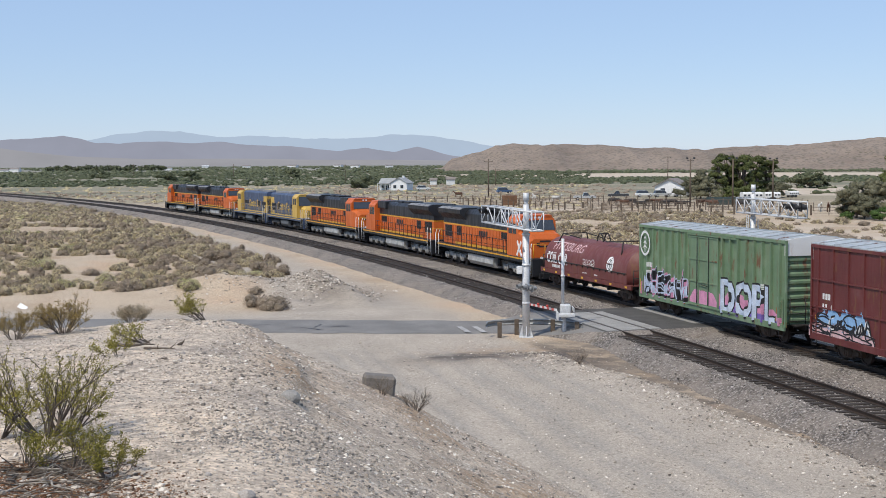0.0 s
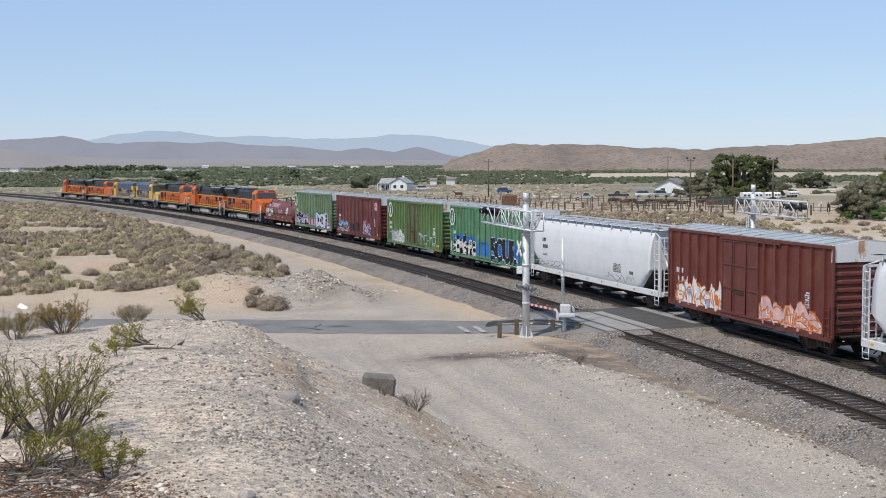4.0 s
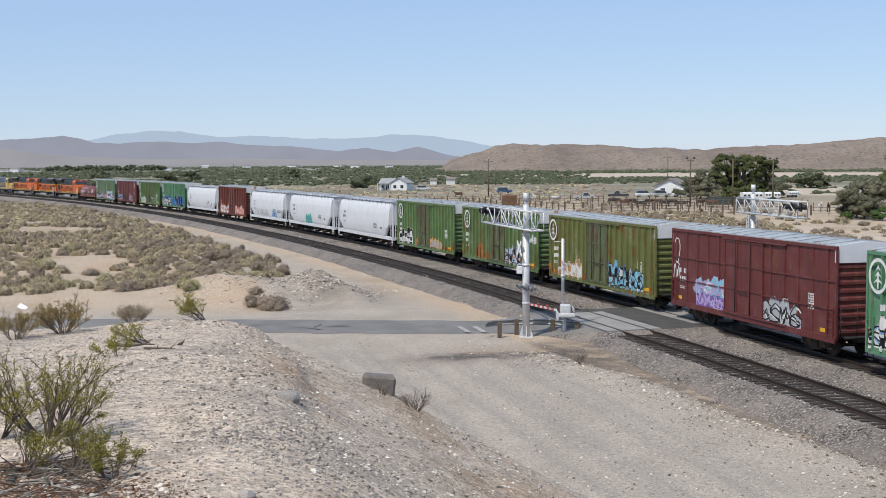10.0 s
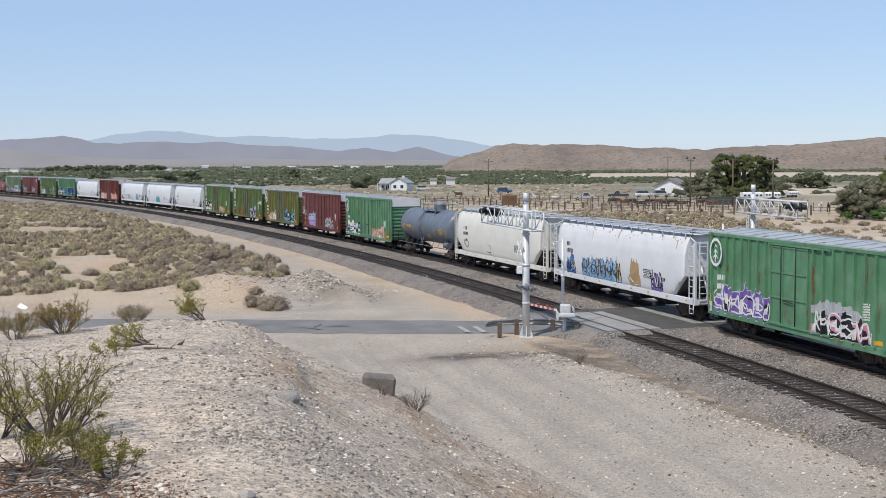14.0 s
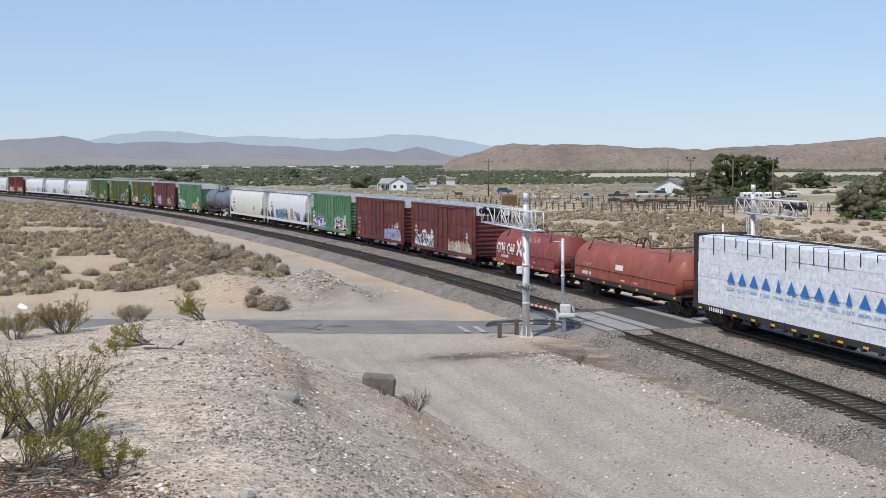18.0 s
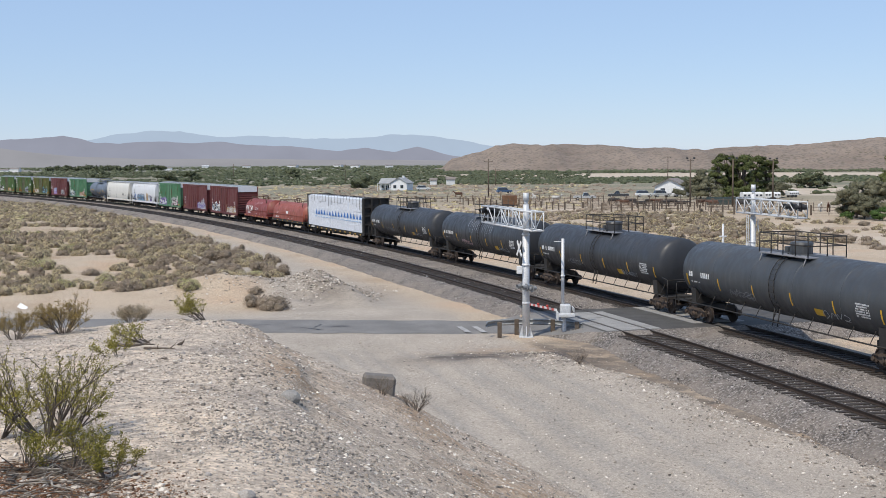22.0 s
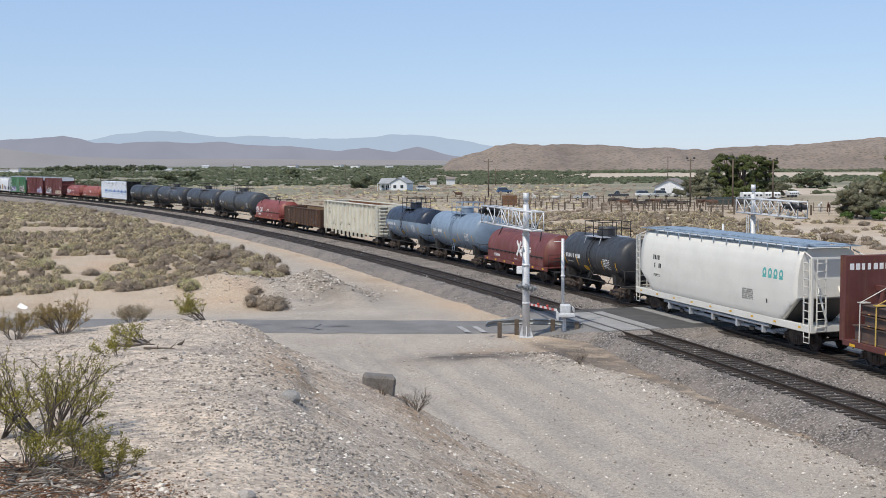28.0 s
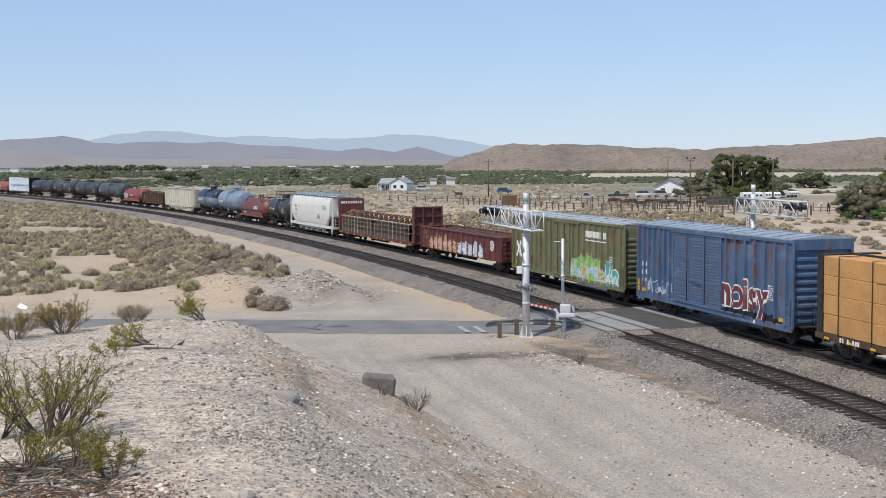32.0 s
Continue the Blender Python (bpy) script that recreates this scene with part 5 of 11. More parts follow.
def tank(L, look_, label, group="tank cars of the train"):
    col = look_["col"]
    car = thing("tank_car", label, "railcar", group)
    R, zc = look_.get("r", 1.50), look_.get("zc", 2.72)
    B = L / 2 - look_.get("overhang", 0.75)
    N = 36
    sag = 0.06
    bm = bmesh.new()
    rings = []
    for k in range(7):
        a = (k + 0.35) / 7.0 * math.pi / 2
        rings.append((-B + 0.5 - 0.5 * math.cos(a), R * math.sin(a)))
    m = 10
    for k in range(1, m):
        rings.append((-B + 0.5 + (2 * B - 1.0) * k / m, R))
    for k in range(6, -1, -1):
        a = (k + 0.35) / 7.0 * math.pi / 2
        rings.append((B - 0.5 + 0.5 * math.cos(a), R * math.sin(a)))
    loft(bm, [[(x, r * math.cos(2 * math.pi * j / N), zc + r * math.sin(2 * math.pi * j / N)) for j in range(N)] for x, r in rings], smooth=True)
    bmesh.ops.recalc_face_normals(bm, faces=bm.faces[:])
    mats = [col]
    if look_.get("top_col"):
        mats.append(look_["top_col"])
        for f in bm.faces:
            if f.calc_center_median().z > zc + 0.2:
                f.material_index = 1
    part("tank_shell", bm, mats, car)
    side = Side(lambda x, z: math.sqrt(max(0.02, R * R - (z - zc) ** 2)), [], [zc + R * math.sin(radians(a)) for a in range(-60, 61, 8)])
    # weld bands
    bm = bmesh.new()
    for k in (1, 2, 3, 4) if not look_.get("top_col") else ():
        x = -B + 2 * B * k / 5
        loft(bm, [[(x + dx, (R + rr) * math.cos(2 * math.pi * j / N), zc + (R + rr) * math.sin(2 * math.pi * j / N)) for j in range(N)] for dx, rr in ((-0.03, -0.01), (-0.02, 0.008), (0.02, 0.008), (0.03, -0.01))], caps=False, smooth=True)
    pieces("weld_band", bm, col, car)
    # platform, manway
    px = look_.get("dome_at", 0.0)
    pl = look_.get("platform", 3.6)
    zt = zc + R
    bm = bmesh.new()
    box(bm, px - pl / 2, px + pl / 2, -1.0, 1.0, zt - 0.10, zt - 0.05)
    for s in (1, -1):
        for x in (px - pl / 2 + 0.2, px + pl / 2 - 0.2):
            rod(bm, (x, s * 0.95, zt - 0.08), (x, s * 1.12, zt - 0.55), 0.03, seg=5)
    part("platform", bm, look_.get("deck", HOPPER_ROOF), car)
    bm = bmesh.new()
    railing(bm, px - pl / 2, px + pl / 2, -0.98, 0.98, zt - 0.06, 0.95, 0.028)
    part("handrail", bm, STEEL_DARK if look_.get("dark_rail", True) else col, car)
    bm = bmesh.new()
    rod(bm, (px, 0, zt - 0.15), (px, 0, zt + 0.42), 0.52, seg=16, smooth=False)
    rod(bm, (px, 0, zt + 0.42), (px, 0, zt + 0.52), 0.56, 0.50, seg=16, smooth=False)
    box(bm, px + 0.9, px + 1.2, -0.2, 0.2, zt - 0.1, zt + 0.25, bev=0.03)
    part("manway", bm, look_.get("manway_col", col), car)
    if look_.get("ladder", True):
        bm = bmesh.new()
        x = px + look_.get("ladder_dx", 0.0)
        arc = [(R * 1.05 * math.cos(radians(a)), zc + R * 1.05 * math.sin(radians(a))) for a in range(-40, 76, 10)]
        for dx in (-0.22, 0.22):
            for (y0, z0), (y1, z1) in zip(arc, arc[1:]):
                rod(bm, (x + dx, y0, z0), (x + dx, y1, z1), 0.022, seg=5)
            rod(bm, (x + dx, *arc[0]), (x + dx, 1.35, 0.85), 0.03, seg=5)
        for y0, z0 in arc + [(1.3, 1.1), (1.3, 1.4)]:
            rod(bm, (x - 0.22, y0, z0), (x + 0.22, y0, z0), 0.011, seg=5)
        part("ladder", bm, STEEL_DARK if look_.get("dark_rail", True) else col, car)
    # stub sills, saddles, end platforms and rails
    for s in (1, -1):
        bm = bmesh.new()
        x = s * (L / 2 - 1.9)
        box(bm, min(s * (L / 2 - 0.05), s * (L / 2 - 3.6)), max(s * (L / 2 - 0.05), s * (L / 2 - 3.6)), -0.3, 0.3, 0.72, 1.05, bev=0.02)
        loft(bm, [[(x + dx, y, z) for y, z in ((-1.2, 1.0), (1.2, 1.0), (1.25, zc - 0.9), (0.7, zc - R + 0.25), (0, zc - R + 0.12), (-0.7, zc - R + 0.25), (-1.25, zc - 0.9))] for dx in (-0.25, 0.25)])
        box(bm, min(s * (L / 2 - 0.1), s * (L / 2 - 0.6)), max(s * (L / 2 - 0.1), s * (L / 2 - 0.6)), -1.4, 1.4, 0.98, 1.04)
        bmesh.ops.recalc_face_normals(bm, faces=bm.faces[:])
        part("bolster", bm, STEEL_DARK, car)
        bm = bmesh.new()
        for y in (-1.38, 1.38):
            pts = [(s * (L / 2 - 0.15), y, 1.04), (s * (L / 2 - 0.15), y, 1.95), (s * (L / 2 - 0.75), y, 2.05)]
            for a, b in zip(pts, pts[1:]):
                rod(bm, a, b, 0.025, seg=5)
        rod(bm, (s * (L / 2 - 0.15), -1.38, 1.95), (s * (L / 2 - 0.15), 1.38, 1.95), 0.025, seg=5)
        for dx in (0.1, 0.5):
            rod(bm, (s * (L / 2 - dx), 1.4, 1.0), (s * (L / 2 - dx), 1.4, 0.5), 0.022, seg=5)
        rod(bm, (s * (L / 2 - 0.1), 1.4, 0.5), (s * (L / 2 - 0.5), 1.4, 0.5), 0.022, seg=5)
        part("end_rail", bm, STEEL_DARK, car)
    bm = bmesh.new()
    rod(bm, (-L / 2 + 0.5, 1.38, 1.05), (L / 2 - 0.5, 1.38, 1.05), 0.035, seg=6)
    m = int(L / 1.5)
    for k in range(m):
        x = -L / 2 + 1.0 + (L - 2.0) * k / (m - 1)
        rod(bm, (x, 1.38, 1.05), (x, 1.08, zc - R * 0.72), 0.02, seg=5)
    part("side_rail", bm, look_.get("rail_col", STEEL_DARK), car)
    if look_.get("cylinder"):
        bm = bmesh.new()
        rod(bm, (-L / 2 + 1.5, 1.15, 1.35), (-L / 2 + 2.4, 1.15, 1.35), 0.27, seg=12)
        part("air_reservoir", bm, col, car)
    running_gear(car, L, 1.75, 0.35)
    rnd = random.Random(int(L * 331) + len(label))
    bm = bmesh.new()
    bars(bm, L / 2 - 1.9, zc - 0.25, 0.17, 0.27, 4, rnd)
    bars(bm, L / 2 - 3.0, zc - 0.25, 0.15, 0.27, 6, rnd)
    bars(bm, L / 2 - 2.0, zc - 0.55, 0.06, 0.07, 12, rnd)
    bars(bm, -L / 2 + 3.4, zc - 0.1, 0.06, 0.07, 12, rnd, 6)
    decal("stencil", bm, look_.get("ink", P_WHITE), car, side, 0.006)
    bm = bmesh.new()
    m = look_.get("marks", 6)
    for k in range(m):
        x = B - 0.9 - k * (2 * B - 1.8) / (m - 1)
        rect(bm, x - 0.05, x + 0.05, zc - 0.75, zc - 0.15)
    rect(bm, -B + 5.2, -B + 5.9, zc - 0.95, zc - 0.65)
    decal("reflector", bm, P_YELLOW, car, side, 0.006, each=True)
    return car, side


# ------------------------------------------------------------------ coil cars
def coil_car(L, look_, label, group="coil cars of the train"):
    col = look_["col"]
    car = thing("coil_car", label, "railcar", group)
    h0, h1, W = look_.get("base", 1.25), look_.get("top", 3.55), 1.50
    B = L / 2 - 0.75
    prof = []
    zs = h0 + 0.62
    for k in range(15):
        a = math.pi * k / 14
        prof.append((W * math.cos(a), zs + (h1 - zs) * math.sin(a) ** 0.85))
    prof = [(W, h0)] + prof + [(-W, h0)]
    bm = bmesh.new()
    loft(bm, [[(x, y, z) for y, z in prof] for x in (-B, -B + 0.02, B - 0.02, B)])
    for f in bm.faces:
        f.smooth = abs(f.normal.x) < 0.5 and f.calc_center_median().z > zs
    bmesh.ops.recalc_face_normals(bm, faces=bm.faces[:])
    part("hood", bm, col, car)
    prof_r = sorted([(z, y) for y, z in prof if y > 0])
    side = Side(lambda x, z: float(np.interp(z, [p[0] for p in prof_r], [p[1] for p in prof_r])), [], [zs + (h1 - zs) * k / 9 for k in range(10)])
    bm = bmesh.new()
    rod(bm, (-B, W + 0.02, zs), (B, W + 0.02, zs), 0.03, seg=5)
    m = int(L / 0.9)
    for k in range(m):
        x = -B + 0.3 + (2 * B - 0.6) * k / (m - 1)
        box(bm, x - 0.04, x + 0.04, W - 0.02, W + 0.05, zs - 0.12, zs + 0.02)
    part("hood_rail", bm, STEEL_DARK if look_.get("dark", False) else col, car)
    # stacking brackets along the hood top, lifting bow
    bm = bmesh.new()
    for s in (1, -1):
        for y in (0.85, -0.85):
            za = side.f(0, 0) and zs + (h1 - zs) * math.sqrt(max(0, 1 - (0.85 / W) ** 2))
            x = s * (B - 1.4)
            rod(bm, (x, y * 1.35, za - 0.25), (x - s * 0.35, y * 1.02, h1 + 0.28), 0.045, seg=5)
            rod(bm, (x - s * 0.35, y * 1.02, h1 + 0.28), (x - s * 3.0, y * 0.9, h1 + 0.10), 0.04, seg=5)
        rod(bm, (s * (B - 1.75), -0.87, h1 + 0.28), (s * (B - 1.75), 0.87, h1 + 0.28), 0.04, seg=5)
    pieces("hood_bracket", bm, STEEL_DARK if look_.get("dark") else look_.get("bracket", GON_BROWN), car)
    bm = bmesh.new()
    for y in (-0.25, 0.25):
        arc = [(0.45 * math.cos(math.pi * k / 8), h1 - 0.05 + 0.55 * math.sin(math.pi * k / 8)) for k in range(9)]
        for (x0, z0), (x1, z1) in zip(arc, arc[1:]):
            rod(bm, (x0, y, z0), (x1, y, z1), 0.05, seg=6)
    rod(bm, (0, -0.25, h1 + 0.5), (0, 0.25, h1 + 0.5), 0.05, seg=6)
    part("lifting_bow", bm, STEEL_DARK if look_.get("dark") else look_.get("bracket", GON_BROWN), car)
    # underframe
    bm = bmesh.new()
    for s in (1, -1):
        box(bm, -L / 2 + 0.1, L / 2 - 0.1, s * 1.48 - 0.06, s * 1.48 + 0.06, h0 - 0.30, h0 - 0.02, bev=0.015)
    box(bm, -L / 2 + 0.1, L / 2 - 0.1, -1.48, 1.48, h0 - 0.08, h0 - 0.03)
    part("side_sill", bm, look_.get("sill_col", col), car)
    bm = bmesh.new()
    loft(bm, [[(x, y, z) for y, z in ((-1.1, h0 - 0.1), (1.1, h0 - 0.1), (0.5, 0.55), (-0.5, 0.55))] for x in (-L / 2 + 3.4, L / 2 - 3.4)])
    for k in range(4):
        x = -L / 2 + 3.8 + (L - 7.6) * k / 3
        box(bm, x - 0.08, x + 0.08, -1.3, 1.3, 0.62, h0 - 0.05)
    bmesh.ops.recalc_face_normals(bm, faces=bm.faces[:])
    part("coil_trough", bm, STEEL_DARK, car)
    for s in (1, -1):
        bm = bmesh.new()
        x = s * (L / 2 - 0.14)
        for y in (-1.35, -0.5, 0.5, 1.35):
            rod(bm, (x, y, h0 - 0.1), (x, y, h0 + 0.85), 0.025, seg=5)
        for z in (h0 + 0.85, h0 + 0.4):
            rod(bm, (x, -1.35, z), (x, 1.35, z), 0.025, seg=5)
        for dx in (0.0, 0.4):
            rod(bm, (x - s * dx, 1.5, h0 - 0.2), (x - s * dx, 1.5, 0.5), 0.022, seg=5)
        rod(bm, (x, 1.5, 0.5), (x - s * 0.4, 1.5, 0.5), 0.022, seg=5)
        box(bm, x - 0.1, x + 0.1, 0.1, 0.5, h0 + 0.1, h0 + 0.75, bev=0.03)
        part("end_rail", bm, STEEL_DARK, car)
    sill(car, L, z=h0 - 0.1, depth=0.25)
    running_gear(car, L, 1.75, 0.3)
    rnd = random.Random(int(L * 131) + len(label))
    bm = bmesh.new()
    for k in range(7):
        x = L / 2 - 0.6 - k * (L - 1.5) / 6
        rect(bm, x - 0.3, x, h0 - 0.22, h0 - 0.10)
    for v in bm.verts:
        v.co.y = 1.548
    pieces("reflector", bm, P_YELLOW, car)
    bm = bmesh.new()
    bars(bm, B - 1.2, h0 + 0.14, 0.12, 0.2, 9, rnd)
    bars(bm, 0.0, h0 + 0.14, 0.06, 0.08, 8, rnd)
    bars(bm, -1.8, h0 + 0.14, 0.06, 0.08, 6, rnd)
    decal("stencil", bm, P_WHITE, car, side, 0.006)
    return car, side


# ------------------------------------------------------------------ gondolas
def gondola(L, look_, label, group="gondolas of the train", name="gondola"):
    col, inner = look_["col"], look_.get("inner", RUST_IN)
    car = thing(name, label, "railcar", group)
    W, z0, z1 = look_.get("w", 1.48), look_.get("floor", 1.02), look_["top"]
    B = L / 2 - 0.3
    n = look_.get("ribs", 12)
    xs = [-B + 2 * B * k / n for k in range(n + 1)]
    f, brk = ribbed(xs, look_.get("rib_depth", 0.09), 0.07, 0.03)
    side = Side(lambda x, z: W + f(x), brk)
    for s in (1, -1):
        bm = bmesh.new()
        box(bm, -B, B, s * W - 0.03, s * W + 0.005, z0 - 0.1, z1 - 0.05)
        part("side_wall", bm, col, car)
        bm = bmesh.new()
        rd = look_.get("rib_depth", 0.09) + 0.02
        for k, x in enumerate(xs):
            dz = look_.get("drop", 0.0)
            if dz:
                dz *= min(1.0, max(0.0, (B - 2.6 - abs(x)) * 2))
            loft(bm, [[(x - 0.10, s * (W + 0.004), z), (x - 0.07, s * (W + rd), z), (x + 0.07, s * (W + rd), z), (x + 0.10, s * (W + 0.004), z)] for z in (z0 - 0.1 - dz, z1 - 0.05)])
        bmesh.ops.recalc_face_normals(bm, faces=bm.faces[:])
        pieces("side_rib", bm, col, car)
        if look_.get("dimples"):
            bm = bmesh.new()
            for a, b in zip(xs, xs[1:]):
                for k in range(look_["dimples"]):
                    z = z0 + 0.2 + (z1 - z0 - 0.55) * k / look_["dimples"]
                    box(bm, a + 0.25, b - 0.25, min(s * (W + 0.004), s * (W + 0.045)), max(s * (W + 0.004), s * (W + 0.045)), z, z + 0.09)
            pieces("pressed_corrugation", bm, col, car)
        bm = bmesh.new()
        box(bm, -B, B, min(s * (W - 0.06), s * (W + rd + 0.01)), max(s * (W - 0.06), s * (W + rd + 0.01)), z1 - 0.06, z1 + 0.06, bev=0.02)
        part("top_chord", bm, col, car)
        bm = bmesh.new()
        box(bm, -B, B, s * (W - 0.045) - 0.008, s * (W - 0.045) + 0.008, z0 + 0.1, z1 - 0.02)
        if look_.get("dimples"):
            for a, b in zip(xs, xs[1:]):
                for k in range(look_["dimples"]):
                    z = z0 + 0.2 + (z1 - z0 - 0.55) * k / look_["dimples"]
                    box(bm, a + 0.25, b - 0.25, s * (W - 0.10) - 0.01, s * (W - 0.05), z, z + 0.09) if s > 0 else box(bm, a + 0.25, b - 0.25, s * (W - 0.05), s * (W - 0.10) + 0.01, z, z + 0.09)
        part("inner_lining", bm, inner, car, "rusted inside face")
    for s in (1, -1):
        bm = bmesh.new()
        x = s * B
        box(bm, x - 0.05, x + 0.05, -W, W, z0 - 0.1, z1)
        part("end_wall", bm, col, car)
        bm = bmesh.new()
        m, ed = look_.get("end_ribs", 5), look_.get("end_depth", 0.16)
        for k in range(m):
            z = z0 + 0.1 + (z1 - z0 - 0.35) * k / (m - 1)
            for y0, y1 in (((-W + 0.12, -W + 0.95), (W - 0.95, W - 0.12)) if look_.get("slope_sheet") else ((-W + 0.12, W - 0.12),)):
                box(bm, min(x + s * 0.052, x + s * ed), max(x + s * 0.052, x + s * ed), y0, y1, z, z + 0.14, bev=0.02)
        pieces("end_rib", bm, col, car)
        if look_.get("slope_sheet"):      # plain middle sheet between the stepped ribs
            bm = bmesh.new()
            box(bm, min(x + s * 0.052, x + s * ed), max(x + s * 0.052, x + s * ed), -W + 0.98, W - 0.98, z0 + 0.5, z1 - 0.1, bev=0.02)
            part("end_sheet", bm, col, car)
        bm = bmesh.new()
        box(bm, x - 0.07, x + 0.1, -W + 0.06, W - 0.06, z1 - 0.055, z1 + 0.065, bev=0.02)
        part("end_chord", bm, col, car)
        bm = bmesh.new()
        for y in (-W, W):
            box(bm, x - 0.062, x + 0.062, y - 0.1, y + 0.1, z0 - 0.1, z1 - 0.062)
        pieces("corner_post", bm, col, car)
    bm = bmesh.new()
    box(bm, -B, B, -W + 0.05, W - 0.05, z0, z0 + 0.08)
    part("floor", bm, inner, car)
    me = ladder_mesh("ladder", z1 - z0, 0.45, max(4, int((z1 - z0) / 0.38)), col)
    for x in (L / 2 - 0.55, -L / 2 + 0.55):
        share("ladder", me, car, pose(x, W + 0.01 + look_.get("rib_depth", 0.09), z0))
    share("ladder", me, car, pose(-B - 0.2, W - 0.45, z0, 0, 0, 90))
    for x in (L / 2 - 0.55, -L / 2 + 0.55):
        bm = bmesh.new()
        for dx in (-0.2, 0.2):
            rod(bm, (x + dx, W + 0.08, z0), (x + dx, W + 0.08, 0.5), 0.022, seg=5)
        rod(bm, (x - 0.2, W + 0.08, 0.5), (x + 0.2, W + 0.08, 0.5), 0.022, seg=5)
        part("sill_step", bm, col, car)
    sill(car, L)
    running_gear(car, L, 1.9, 0.4)
    rnd = random.Random(int(L * 71) + len(label))
    bm = bmesh.new()
    bars(bm, L / 2 - 1.55, z0 + (z1 - z0) * 0.68, 0.16, 0.26, 3, rnd)
    bars(bm, L / 2 - 1.5, z0 + (z1 - z0) * 0.68 - 0.4, 0.13, 0.26, 6, rnd)
    bars(bm, L / 2 - 2.9, z0 + 0.5, 0.06, 0.07, 6, rnd, 2)
    bars(bm, -L / 2 + 4.0, z0 + 0.7, 0.06, 0.07, 6, rnd, 3)
    decal("stencil", bm, look_.get("ink", P_WHITE), car, side, 0.005)
    bm = bmesh.new()
    for k in range(7):
        x = L / 2 - 0.7 - k * (L - 2.2) / 6
        rect(bm, x - 0.5, x - 0.12, z0 - 0.06, z0 + 0.06)
    decal("reflector", bm, P_YELLOW, car, side, 0.005, each=True)
    return car, side


# ------------------------------------------------------------------ centre-beam and bulkhead flat cars
def bulkhead_part(car, x, s, W, z0, z1, mat, cells=True):
    bm = bmesh.new()
    box(bm, x - 0.10, x + 0.10, -W, W, z0, z1, bev=0.02)
    xo = x + s * 0.10
    for y in (-W + 0.08, -W / 3, W / 3, W - 0.08):
        box(bm, min(xo, xo + s * 0.22), max(xo, xo + s * 0.22), y - 0.07, y + 0.07, z0, z1)
    for k in range(5):
        z = z0 + (z1 - z0 - 0.12) * k / 4
        box(bm, min(xo, xo + s * 0.18), max(xo, xo + s * 0.18), -W, W, z, z + 0.12)
    return part("bulkhead", bm, mat, car)


